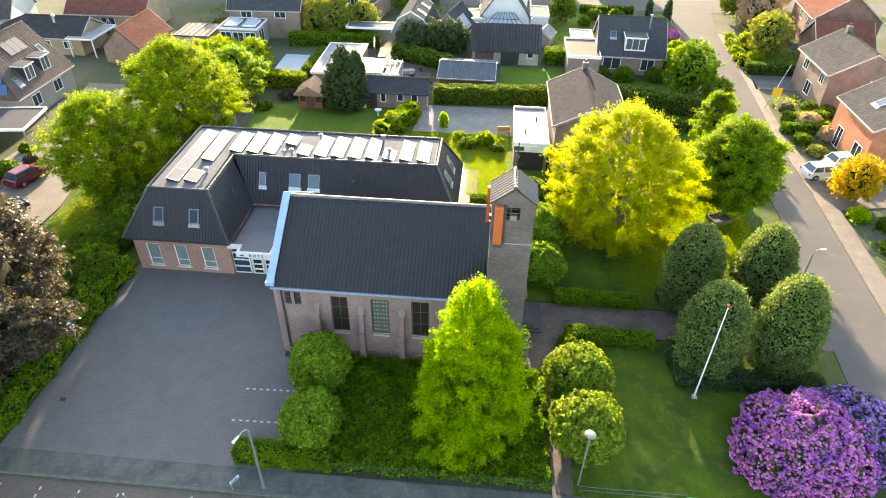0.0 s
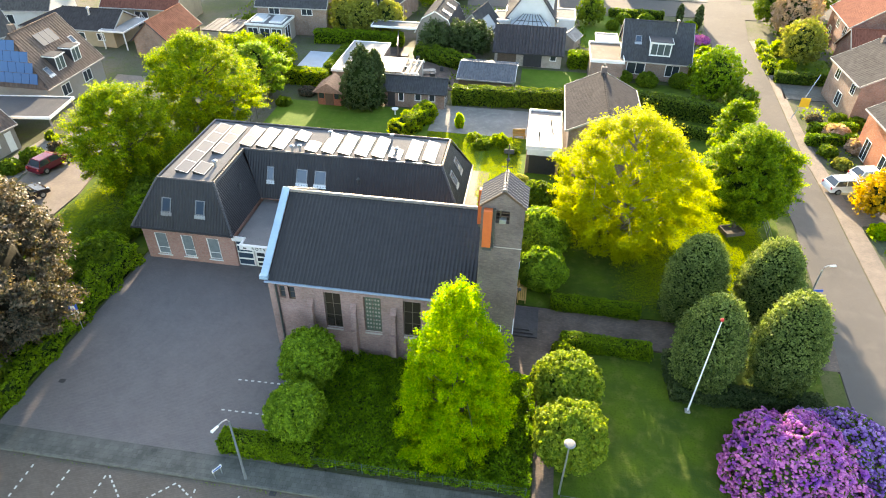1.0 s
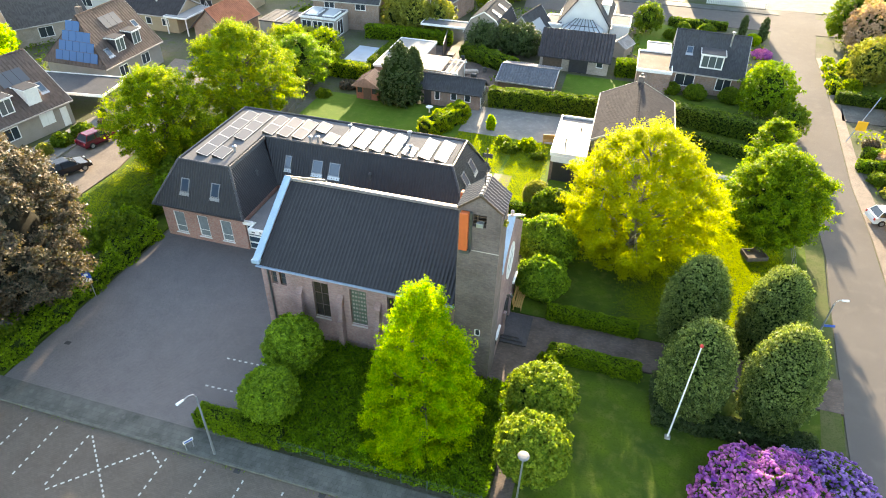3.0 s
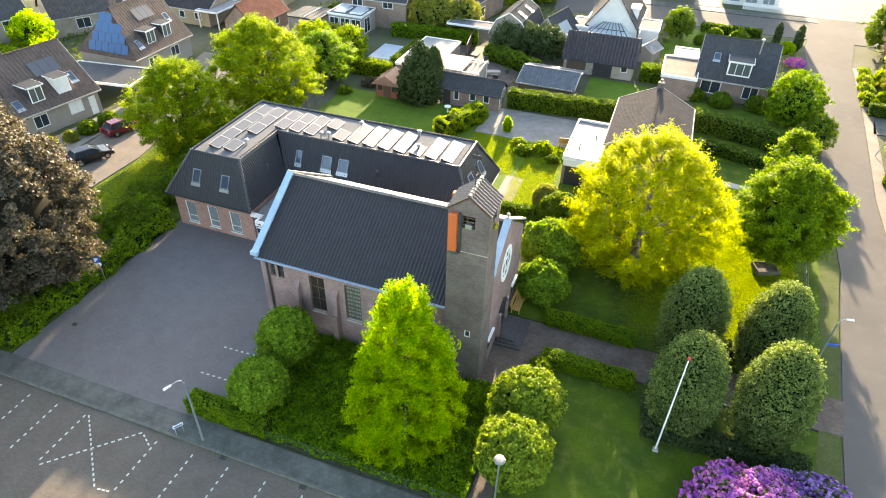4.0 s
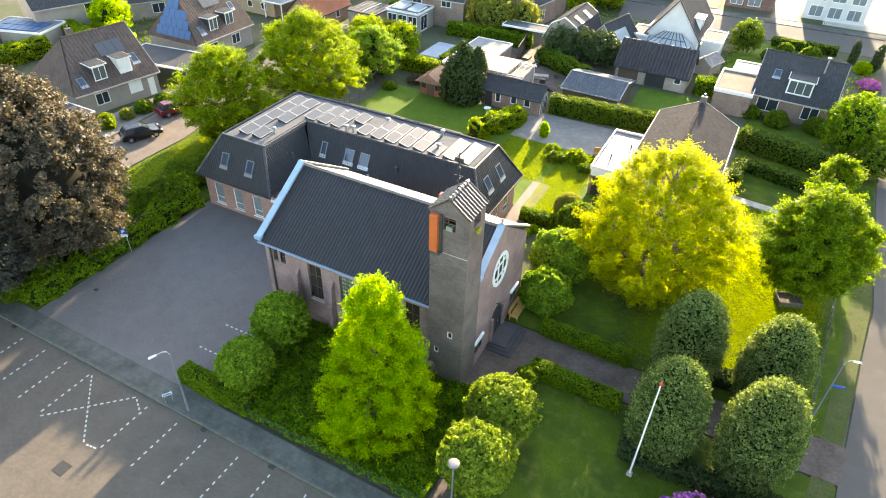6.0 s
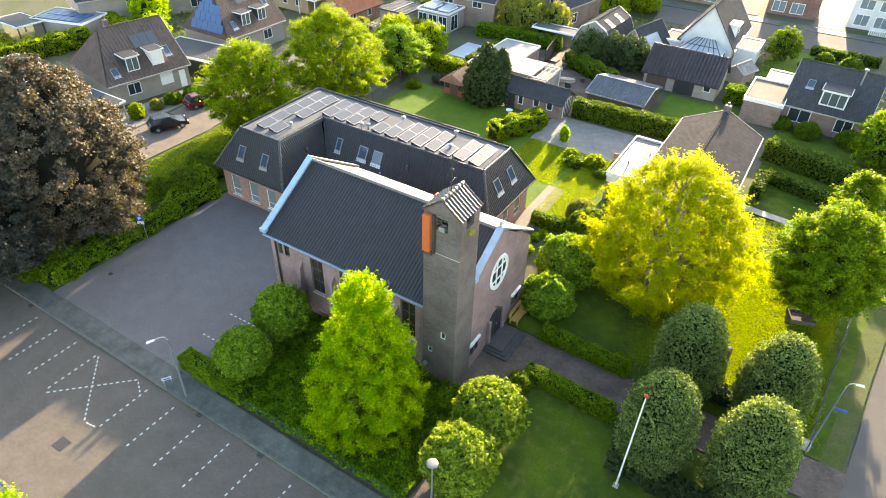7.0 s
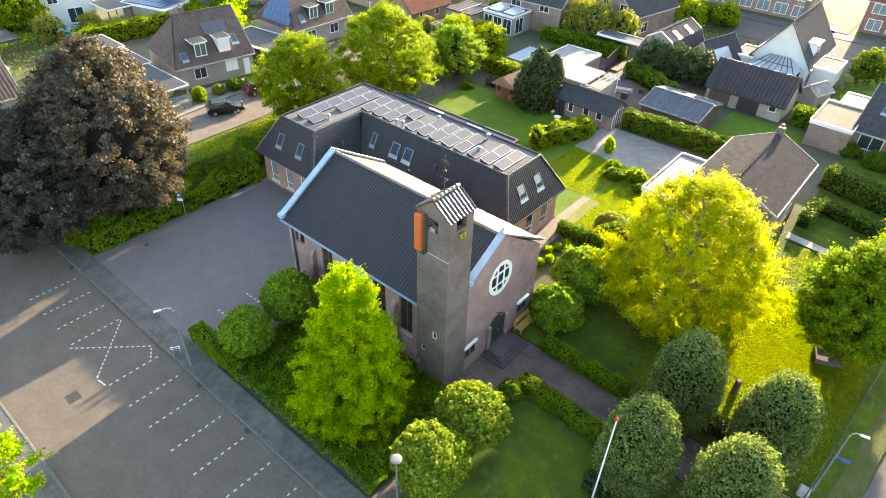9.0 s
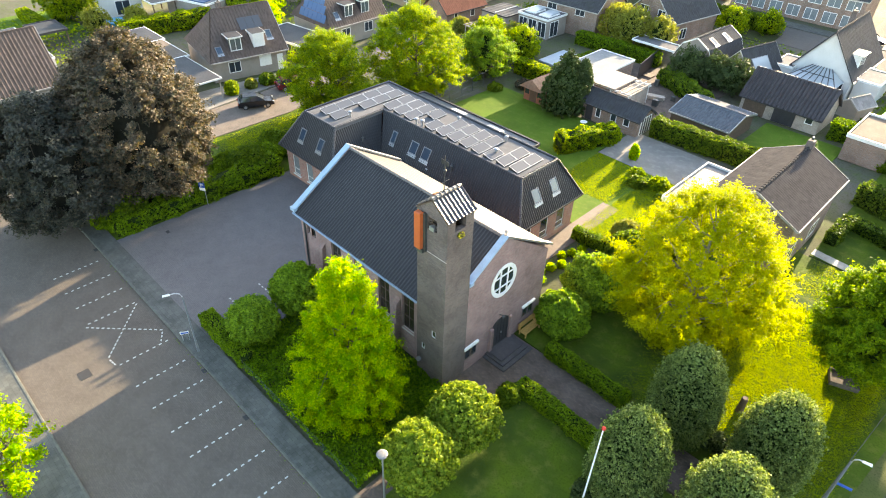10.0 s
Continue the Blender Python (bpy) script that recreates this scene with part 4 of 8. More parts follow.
def dashes(name, a, b, n=None, label="row of white paving stones marking a parking bay", z=0.0):
    """A dashed line of white stones."""
    g = Geo()
    a, b = Vector((*a, 0)), Vector((*b, 0))
    L = (b - a).length
    n = n or max(2, round(L / 0.42))
    d = (b - a) / L
    s = Vector((-d.y, d.x, 0)) * 0.048
    for i in range(n):
        p = a + d * (L - 0.22) * i / (n - 1)
        q = p + d * 0.2
        v = [p - s, q - s, q + s, p + s]
        g.add([(k.x, k.y, z - 0.05) for k in v] + [(k.x, k.y, z + 0.012) for k in v], [(4, 5, 6, 7), (0, 1, 5, 4), (1, 2, 6, 5), (2, 3, 7, 6), (3, 0, 4, 7)])
    return whole(name, g, M["mark_white"], label, "road marking", "structure")


for bx in (-12.8, -10.43, -8.19, -5.95, -0.55, 2.02, 4.45, 6.95, 9.35, 11.95, 14.4, 16.9, 19.3):
    dashes("bay_line", (bx, -11.15), (bx - 0.02, -14.6))
for a, b in (((-5.74, -11.1), (-1.74, -14.82)), ((-5.72, -14.82), (-1.78, -10.95)), ((-1.6, -11.05), (-0.78, -11.55)), ((-1.5, -14.85), (-0.75, -14.75))):
    dashes("cross_marking", a, b, max(3, round(math.dist(a, b) / 0.37)), label="crossed white stones marking a kept-clear bay")
for x0, y0, x1, y1 in ((-1.4, -3.25, 3.2, -3.1), (-1.45, -5.75, 3.2, -5.65), (8.5, -20.3, 8.6, -22.6)):
    dashes("lot_line", (x0, y0), (x1, y1), z=0.092)
whole("manhole", Geo().box(-1.75, -16.95, -0.05, -0.9, -16.2, 0.012), M["iron"], "dark iron street drain plate", "drain cover", "structure")
whole("manhole", Geo().box(-12.85, -5.4, 0, -12.45, -5.1, 0.105), M["iron"], "small dark iron cover in the paving", "drain cover", "structure")
for gx in (-14.6, 3.6, 8.9, 21.0):
    whole("gully", Geo().box(gx, -10.85, -0.05, gx + 0.4, -10.57, 0.012), M["iron"], "iron gully grate by the kerb", "drain cover", "structure")


# ---- openings ----
def window(parent, x0, z0, x1, z1, y=0.0, frame=0.07, depth=0.08, mat="white_paint", pane="glass", bars=(), cross=(), sill="", name="window", label="", axis="s", proud=0.03):
    """A framed window on a wall. axis: the wall's outward side: s (-y), e (+x), n (+y), w (-x); y is the wall's place. bars and cross: fractions of width and height."""
    def at(u0, d0, w0, u1, d1, w1):
        if axis == "s":
            return (u0, y - d0, w0, u1, y - d1, w1)
        if axis == "n":
            return (u0, y + d0, w0, u1, y + d1, w1)
        if axis == "e":
            return (y + d0, u0, w0, y + d1, u1, w1)
        return (y - d0, u0, w0, y - d1, u1, w1)

    ring = []
    for dep in (proud, proud - depth):
        for k in (0.0, frame):
            ring += [at(u, dep, w, u, dep, w)[:3] for u, w in ((x0 + k, z0 + k), (x1 - k, z0 + k), (x1 - k, z1 - k), (x0 + k, z1 - k))]
    faces = []
    for k in range(4):
        j = (k + 1) % 4
        faces += [(k, j, 4 + j, 4 + k), (8 + j, 8 + k, 12 + k, 12 + j), (j, k, 8 + k, 8 + j), (4 + k, 4 + j, 12 + j, 12 + k)]
    o = part(name, Geo().add(ring, faces), M[mat], parent, label)
    for q in bars:
        u = x0 + (x1 - x0) * q
        part("glazing_bar", Geo().box(*at(u - frame * 0.35, proud - 0.006, z0 + frame, u + frame * 0.35, proud - depth, z1 - frame)), M[mat], o)
    for q in cross:
        w = z0 + (z1 - z0) * q
        part("glazing_bar", Geo().box(*at(x0 + frame, proud - 0.01, w - frame * 0.35, x1 - frame, proud - depth, w + frame * 0.35)), M[mat], o)
    part("pane", Geo().box(*at(x0 + frame * 0.6, 0.008, z0 + frame * 0.6, x1 - frame * 0.6, -0.02, z1 - frame * 0.6)), M[pane], o)
    if sill:
        part("window_sill", Geo().box(*at(x0 - 0.06, proud + 0.06, z0 - 0.07, x1 + 0.06, -0.02, z0 - 0.002)), M[sill], o)
    return o


def roof_window(parent, p, u, v, w, h, pane="glass_sky", frame="frame_grey", lift=0.07):
    """A hinged window lying in a roof slope. p: its lower left corner; u, v: along and up the slope."""
    p, u, v = Vector(p), Vector(u).normalized(), Vector(v).normalized()
    n = u.cross(v)
    f = Geo()
    k = 0.08

    def bar(u0, v0, u1, v1, a, b):
        c = [p + u * uu + v * vv for uu, vv in ((u0, v0), (u1, v0), (u1, v1), (u0, v1))]
        f.add([q + n * a for q in c] + [q + n * b for q in c], [(4, 5, 6, 7), (0, 1, 5, 4), (1, 2, 6, 5), (2, 3, 7, 6), (3, 0, 4, 7)])

    bar(0, 0, k, h, -0.05, lift + 0.03)
    bar(w - k, 0, w, h, -0.05, lift + 0.03)
    bar(k, 0, w - k, k, -0.05, lift + 0.03)
    bar(k, h - k, w - k, h, -0.05, lift + 0.03)
    o = part("roof_window", f, M[frame], parent, "skylight in the roof slope")
    g = Geo()
    c = [p + u * uu + v * vv for uu, vv in ((k * 0.8, k * 0.8), (w - k * 0.8, k * 0.8), (w - k * 0.8, h - k * 0.8), (k * 0.8, h - k * 0.8))]
    g.add([q - n * 0.03 for q in c] + [q + n * lift for q in c], [(4, 5, 6, 7), (0, 1, 5, 4), (1, 2, 6, 5), (2, 3, 7, 6), (3, 0, 4, 7)])
    part("pane", g, M[pane], o)
    ap = Geo()
    c = [p + u * uu + v * vv for uu, vv in ((-0.06, -0.3), (w + 0.06, -0.3), (w + 0.06, 0.0), (-0.06, 0.0))]
    ap.add([q + n * 0.02 for q in c] + [q + n * 0.055 for q in c], [(4, 5, 6, 7), (0, 1, 5, 4), (1, 2, 6, 5), (2, 3, 7, 6), (3, 0, 4, 7)])
    part("apron", ap, M["zinc"], o)
    return o


def wall_with_holes(g, x0, x1, z0, z1, y, thick, holes, axis="y"):
    """A wall along x (axis y) or along y (axis x), from the outer face at y inwards by thick, with rectangular openings."""
    xs = sorted({x0, x1, *[h[0] for h in holes], *[h[2] for h in holes]})
    zs = sorted({z0, z1, *[h[1] for h in holes], *[h[3] for h in holes]})
    nx, nz = len(xs) - 1, len(zs) - 1
    solid = [[not any(h[0] < (xs[i] + xs[i + 1]) / 2 < h[2] and h[1] < (zs[k] + zs[k + 1]) / 2 < h[3] for h in holes) for k in range(nz)] for i in range(nx)]
    index = {}

    def vert(i, k, d):
        if (i, k, d) not in index:
            index[i, k, d] = len(g.v)
            depth = y + thick * d
            g.v.append((xs[i], depth, zs[k]) if axis == "y" else (depth, xs[i], zs[k]))
        return index[i, k, d]

    def face(*corners):
        f = tuple(vert(*c) for c in corners)
        g.f.append(f if axis == "y" else f[::-1])

    for i in range(nx):
        for k in range(nz):
            if not solid[i][k]:
                continue
            face((i, k, 0), (i + 1, k, 0), (i + 1, k + 1, 0), (i, k + 1, 0))
            face((i, k + 1, 1), (i + 1, k + 1, 1), (i + 1, k, 1), (i, k, 1))
            if i == 0 or not solid[i - 1][k]:
                face((i, k, 1), (i, k, 0), (i, k + 1, 0), (i, k + 1, 1))
            if i == nx - 1 or not solid[i + 1][k]:
                face((i + 1, k, 0), (i + 1, k, 1), (i + 1, k + 1, 1), (i + 1, k + 1, 0))
            if k == 0 or not solid[i][k - 1]:
                face((i, k, 1), (i + 1, k, 1), (i + 1, k, 0), (i, k, 0))
            if k == nz - 1 or not solid[i][k + 1]:
                face((i, k + 1, 0), (i + 1, k + 1, 0), (i + 1, k + 1, 1), (i, k + 1, 1))
    return g


# ---- church ----
church = thing("church", 0, 0, 0, 0, "brick church with a dark tiled gable roof and square tower", "church")
W_S, W_N, W_W, W_E = 0.45, 10.0, 0.3, 16.0
EAVE, RIDGE, MID = 6.5, 9.73, 5.23
SLOPE = Vector((0, MID, RIDGE - EAVE))
g = Geo()
tall = [(3.72, 2.2, 4.86, 5.3), (6.37, 2.2, 7.54, 5.3), (9.0, 2.2, 10.17, 5.3), (11.47, 2.2, 12.64, 5.3)]
pair = [(0.74, 4.4, 1.14, 5.45), (1.38, 4.4, 1.8, 5.45)]
wall_with_holes(g, W_W, 13.68, 0, 6.35, W_S, 0.32, tall + pair)
part("wall", g, M["church_brick"], church, "pinkish brick nave walls")
g = Geo()
wall_with_holes(g, W_W, W_E - 0.3, 0, 6.35, W_N - 0.32, 0.32, [])
part("wall", g, M["church_brick"], church, "pinkish brick nave walls")
# gable walls, raised a little above the roof
for nm, gx0, gx1, holes in (("gable_wall", W_W - 0.25, W_W + 0.1, []), ("gable_wall", W_E - 0.35, W_E, [])):
    g = Geo()
    y0 = W_S - 0.02 if gx0 < 5 else 1.86
    zs0 = EAVE - 0.35 + (y0 - 0.0) / MID * (RIDGE - EAVE)
    poly = [(gx0, y0, 0), (gx0, W_N + 0.02, 0), (gx0, W_N + 0.02, 6.5), (gx0, MID, RIDGE + 0.12), (gx0, y0, zs0 + 0.45)]
    g.sweep(poly, (gx0, 0, 0), (gx1, 0, 0))
    part(nm, g, M["church_brick"], church)
for sgn in (-1, 1):
    v = Vector((0, -sgn * MID, RIDGE - EAVE)).normalized()
    out = Vector((0, -0.2, -0.2 / MID * (RIDGE - EAVE)))
    o = Vector((0.25, 0.0 if sgn < 0 else 2 * MID, EAVE))
    if sgn < 0:
        gg = tiled(o + out, (1, 0, 0), v, SLOPE.length + out.length, 0, 0, 13.43, 13.43, 0.245, 0.34, 0.036, 0.024)
        up = Vector((0, 1.86, 1.86 / MID * (RIDGE - EAVE)))
        part("roof", tiled(Vector((13.68, 0, EAVE)) + up, (1, 0, 0), v, SLOPE.length - up.length, 0, 0, 2.02, 2.02, 0.245, 0.34, 0.036, 0.024), M["black_tile"], church, "weathered black pantiles")
    else:
        gg = tiled(o + Vector((15.45, 0, 0)), (-1, 0, 0), v, SLOPE.length, 0, 0, 15.45, 15.45, 0.245, 0.34, 0.022, 0.028)
    part("roof", gg, M["black_tile"], church, "weathered black pantiles")
part("ridge", ridge_tiles((0.3, MID, RIDGE + 0.0), (15.7, MID, RIDGE + 0.0), 0.13, 0.36), M["ridge_cap"], church)
# painted gable copings
for cx0, cx1 in ((-0.06, 0.42), (15.62, 16.08)):
    for sgn in (-1, 1):
        g = Geo()
        ya, yb = (-0.15, MID) if sgn < 0 else (2 * MID - 0.05, MID)
        if cx0 > 5 and sgn < 0:
            ya = 2.02
        za = EAVE + (ya if sgn < 0 else 2 * MID - ya) / MID * (RIDGE - EAVE)
        poly = [(cx0, ya, za + 0.1), (cx0, yb, RIDGE + 0.12), (cx0, yb, RIDGE + 0.27), (cx0, ya, za + 0.25)]
        g.sweep(poly, (cx0, 0, 0), (cx1, 0, 0))
        if sgn < 0:
            g.box(cx0 - 0.03, ya - 0.12, za + 0.02, cx1 + 0.03, ya + 0.22, za + 0.3)
        part("coping", g, M["blue_sheet"] if sgn < 0 else M["zinc"], church, "pale blue painted gable coping" if sgn < 0 else "grey metal gable coping")
part("finial", Geo().lathe([(0.11, 9.95), (0.13, 10.05), (0.06, 10.1), (0.13, 10.22), (0.10, 10.34), (0.02, 10.4)], 15.85, MID, 10), M["stone_pale"], church, "small stone gable finial")
part("gutter", Geo().sweep([(0.2, -0.33, 6.24), (0.2, -0.16, 6.24), (0.2, -0.14, 6.35), (0.2, -0.34, 6.35)], (0, 0, 0), (13.46, 0, 0)), M["gutter_blue"], church, "blue-grey eaves gutter")
part("cornice", Geo().box(0.3, -0.13, 6.14, 13.66, 0.42, 6.22), M["white_paint"], church)
part("drainpipe", Geo().tube([(0.55, -0.24, 6.26), (0.6, 0.1, 6.0), (0.6, 0.33, 5.8), (0.6, 0.33, 0.05)], 0.07), M["steel_dark"], church)
part("plinth", Geo().box(0.2, 0.36, 0, 13.66, 0.46, 0.55), M["church_brick"], church)
for bx in (2.62, 5.55, 8.2, 10.9):
    g = Geo()
    g.box(bx, -0.12, 0, bx + 0.36, 0.45, 2.6)
    g.sweep([(bx + 0.02, 0.45, 2.6), (bx + 0.02, 0.02, 2.6), (bx + 0.02, 0.14, 4.15), (bx + 0.02, 0.45, 4.5)], (0, 0, 0), (0.32, 0, 0))
    b = part("buttress", g, M["church_brick"], church)
    part("cap", Geo().sweep([(bx - 0.03, 0.45, 4.56), (bx - 0.03, 0.08, 4.17), (bx - 0.03, 0.08, 4.25), (bx - 0.03, 0.45, 4.64)], (0, 0, 0), (0.42, 0, 0)), M["church_brick"], b)
for i, (x0, z0, x1, z1) in enumerate(tall):
    w = window(church, x0 + 0.02, z0 + 0.02, x1 - 0.02, z1 - 0.02, W_S + 0.16, 0.06, 0.1, "brown_frame", "glass_lead" if i == 1 else "glass_church", (0.5,), (0.35, 0.68), label="tall church window with steel bars")
    part("window_sill", Geo().sweep([(x0, W_S - 0.06, z0 - 0.05), (x0, W_S + 0.2, z0 + 0.05), (x0, W_S + 0.2, z0 - 0.1), (x0, W_S - 0.06, z0 - 0.12)], (0, 0, 0), (x1 - x0, 0, 0)), M["stone_pale"], w)
    if i == 1:
        for k in range(1, 6):
            for m in range(1, 9):
                cx, cz = x0 + (x1 - x0) * k / 6, z0 + (z1 - z0) * m / 9
                part("leaded_pane", Geo().box(cx - 0.055, W_S + 0.14, cz - 0.075, cx + 0.055, W_S + 0.15, cz + 0.075), M["render_grey"], w)
for x0, z0, x1, z1 in pair:
    window(church, x0, z0, x1, z1, W_S + 0.14, 0.045, 0.08, "brown_frame", "glass", (), (0.5,), sill="")
part("mullion", Geo().box(1.17, 0.40, 4.45, 1.38, 0.62, 5.5), M["church_brick"], church)

# ---- tower, part of the church ----
TX0, TX1, TY0, TY1, TE, TR = 13.68, 16.06, -0.25, 1.85, 13.62, 14.55
TM = (TX0 + TX1) / 2
g = Geo()
wall_with_holes(g, TX0, TX1, 0, TE, TY0, 0.32, [(14.5, 12.5, 15.25, 13.3), (15.0, 4.3, 15.36, 4.86), (14.1, 2.66, 14.42, 3.16)])
wall_with_holes(g, TX0, TX1, 0, TE, TY1 - 0.32, 0.32, [])
wall_with_holes(g, TY0 + 0.32, TY1 - 0.32, 0, TE, TX0, 0.32, [], "x")
wall_with_holes(g, TY0 + 0.32, TY1 - 0.32, 0, TE, TX1 - 0.32, 0.32, [(0.35, 12.7, 1.2, 13.45)], "x")
for y0, y1 in ((TY0, TY0 + 0.32), (TY1 - 0.32, TY1)):
    g.sweep([(TX0, y0, TE), (TX1, y0, TE), (TM, y0, TR - 0.05)], (0, 0, 0), (0, y1 - y0, 0))
g.box(TX0 + 0.32, TY0 + 0.32, 12.0, TX1 - 0.32, TY1 - 0.32, 12.15)
tower = part("tower", g, M["tower_brick"], church, "square brick bell tower")
tile_mesh = pantile(0.277, 0.41)
tile_mesh.materials.append(M["tower_tile"])
for s in (-1, 1):
    o = Vector((TX0 - 0.1, TY1 + 0.06, TE - 0.06)) if s < 0 else Vector((TX1 + 0.1, TY0 - 0.06, TE - 0.06))
    u = Vector((0, s, 0))
    v = Vector((-s * (TM - TX0 + 0.1), 0, TR - TE + 0.07))
    span, rise = TY1 - TY0 + 0.12, v.length
    v.normalize()
    w = u.cross(v)
    pts = [o, o + u * span, o + u * span + v * rise, o + v * rise]
    part("tower_roof", Geo().add([q - w * 0.02 for q in pts] + [q - w * 0.1 for q in pts], [(0, 1, 2, 3), (7, 6, 5, 4), (0, 4, 5, 1), (1, 5, 6, 2), (2, 6, 7, 3), (3, 7, 4, 0)]), M["wood_dark"], tower)
    for j in range(4):
        for i in range(8):
            ob = new("tile", tile_mesh)
            q = o + u * (span / 8 * i) + v * (rise / 4 * j)
            ob.matrix_world = Matrix(((u.x, v.x, w.x, q.x), (u.y, v.y, w.y, q.y), (u.z, v.z, w.z, q.z), (0, 0, 0, 1)))
            ob.parent = tower
part("ridge", ridge_tiles((TM, TY0 - 0.08, TR + 0.02), (TM, TY1 + 0.08, TR + 0.02), 0.12, 0.33), M["ridge_cap"], tower)
part("string_course", Geo().box(14.5, TY0 - 0.03, 10.85, TX1 + 0.02, TY0 + 0.02, 10.89), M["stone_pale"], tower)
g = Geo()
for k in range(3):
    z = 12.62 + 0.24 * k
    g.box(14.5, TY0 + 0.1, z, 15.25, TY0 + 0.16, z + 0.05)
g.box(14.72, TY0 + 0.1, 12.5, 14.78, TY0 + 0.15, 13.3)
part("louvre", g, M["wood_dark"], tower)
part("bell_box", Geo().chamfer(14.7, TY0 - 0.08, 12.52, 15.08, TY0 + 0.3, 12.78), M["zinc"], tower, "pale grey equipment box in the opening")
for x0, z0, x1, z1 in ((15.0, 4.3, 15.36, 4.86), (14.1, 2.66, 14.42, 3.16)):
    window(tower, x0, z0, x1, z1, TY0 + 0.06, 0.06, 0.1, "white_paint", "glass", name="slit_window")
part("vent_pipe", Geo().tube([(13.95, TY0 + 0.05, 1.5), (13.95, TY0 - 0.22, 1.5)], 0.15, 12), M["zinc"], tower, "round wall vent")


def antenna(parent, x0, y0, z0, x1, y1, z1, label):
    a = part("antenna", Geo().chamfer(x0, y0, z0, x1, y1, z1, 0.05), M["antenna_orange"], parent, label)
    part("bracket", Geo().box(x0 + 0.05, y0 + 0.1, z0 - 0.28, x1 + 0.08, y1 + 0.06, z0 - 0.02), M["steel_dark"], a)
    return a


antenna(tower, 13.84, -0.66, 11.05, 14.32, -0.32, 13.5, "orange painted mobile antenna box")
part("antenna_backing", Geo().box(14.32, -0.42, 10.85, 14.48, -0.25, 13.45), M["steel_dark"], tower)
antenna(tower, 13.38, 1.2, 11.3, 13.58, 1.58, 13.6, "orange painted mobile antenna box")
part("antenna_mount", Geo().box(13.58, 1.25, 11.4, 13.68, 1.5, 11.7), M["steel_dark"], tower)
g = Geo()
g.tube([(TM, 0.6, TR), (TM, 0.6, 16.9)], 0.03)
g.tube([(TM - 0.3, 0.6, 15.55), (TM + 0.3, 0.6, 15.55)], 0.022)
g.tube([(TM, 0.4, 15.3), (TM, 1.0, 15.3)], 0.022)
g.lathe([(0.02, 15.85), (0.11, 15.95), (0.11, 16.02), (0.02, 16.12)], TM, 0.6, 8)
g.box(TM - 0.25, 0.59, 16.35, TM + 0.28, 0.61, 16.6)
part("weather_vane", g, M["iron"], tower, "iron weather vane with a cross bar")

# ---- east front ----
E0 = W_E
n = 40
g = Geo()
cy, cz, ry, rz = 5.32, 6.34, 1.24, 1.32
for r0, r1, d0, d1 in ((1.0, 0.82, 0.06, -0.05), (0.82, 0.77, 0.03, -0.05)):
    ring = []
    for k in range(n):
        a = 2 * math.pi * k / n
        c, s = math.cos(a), math.sin(a)
        ring += [(E0 + d0, cy + ry * r0 * c, cz + rz * r0 * s), (E0 + d0, cy + ry * r1 * c, cz + rz * r1 * s), (E0 + d1, cy + ry * r1 * c, cz + rz * r1 * s), (E0 + d1, cy + ry * r0 * c, cz + rz * r0 * s)]
    g.add(ring, [(4 * k + j, 4 * ((k + 1) % n) + j, 4 * ((k + 1) % n) + (j + 1) % 4, 4 * k + (j + 1) % 4) for k in range(n) for j in range(4)])
for dy in (-0.36, 0.36):
    g.box(E0 - 0.03, cy + dy - 0.065, cz - rz * 0.76, E0 + 0.05, cy + dy + 0.065, cz + rz * 0.76)
for dz in (-0.46, 0.46):
    g.box(E0 - 0.03, cy - ry * 0.76, cz + dz - 0.06, E0 + 0.045, cy + ry * 0.76, cz + dz + 0.06)
ow = part("oval_window", g, M["white_paint"], church, "large oval window with white frame")
disc = Geo()
disc.add([(E0 + 0.012, cy + ry * 0.84 * math.cos(2 * math.pi * k / n), cz + rz * 0.84 * math.sin(2 * math.pi * k / n)) for k in range(n)], [tuple(range(n))])
part("pane", disc, M["glass"], ow)
# arched double door with brick surround
door = part("door", Geo().sweep([(E0 + 0.02, 4.62, 0.45)] + [(E0 + 0.02, 5.47 + 0.85 * math.cos(a), 2.35 + 0.55 * math.sin(a)) for a in (math.pi - math.pi * k / 8 for k in range(9))] + [(E0 + 0.02, 6.32, 0.45)], (0, 0, 0), (0.05, 0, 0)), M["dark_paint"], church, "dark arched double church door")
g = Geo()
g.box(E0 + 0.06, 5.455, 0.47, E0 + 0.09, 5.485, 2.86)
for dy in (4.8, 5.15, 5.8, 6.15):
    g.box(E0 + 0.06, dy - 0.015, 0.5, E0 + 0.08, dy + 0.015, 2.6)
part("boards", g, M["iron"], door)
part("handle", Geo().box(E0 + 0.06, 5.52, 1.4, E0 + 0.14, 5.56, 1.6), M["steel"], door)
for yy in (4.3, 6.34):
    part("door_pier", Geo().chamfer(E0, yy, 0.1, E0 + 0.22, yy + 0.3, 2.5, 0.05), M["church_brick"], church)
part("lamp", Geo().tube([(E0, 5.3, 3.25), (E0 + 0.35, 5.3, 3.4)], 0.03).lathe([(0.12, 3.2), (0.12, 3.35), (0.03, 3.42)], E0 + 0.35, 5.3, 8), M["steel_dark"], church)
for yy in (1.9, 7.95):
    w = window(church, yy, 1.25, yy + 0.55, 2.2, E0, 0.06, 0.08, "brown_frame", "glass", (), (), axis="e", name="side_window")
    window(church, yy + 0.62, 1.25, yy + 1.15, 2.2, E0, 0.06, 0.08, "brown_frame", "glass", (), (), axis="e", name="side_window")
    part("lintel", Geo().box(E0, yy - 0.12, 2.24, E0 + 0.16, yy + 1.25, 2.42), M["white_paint"], church)
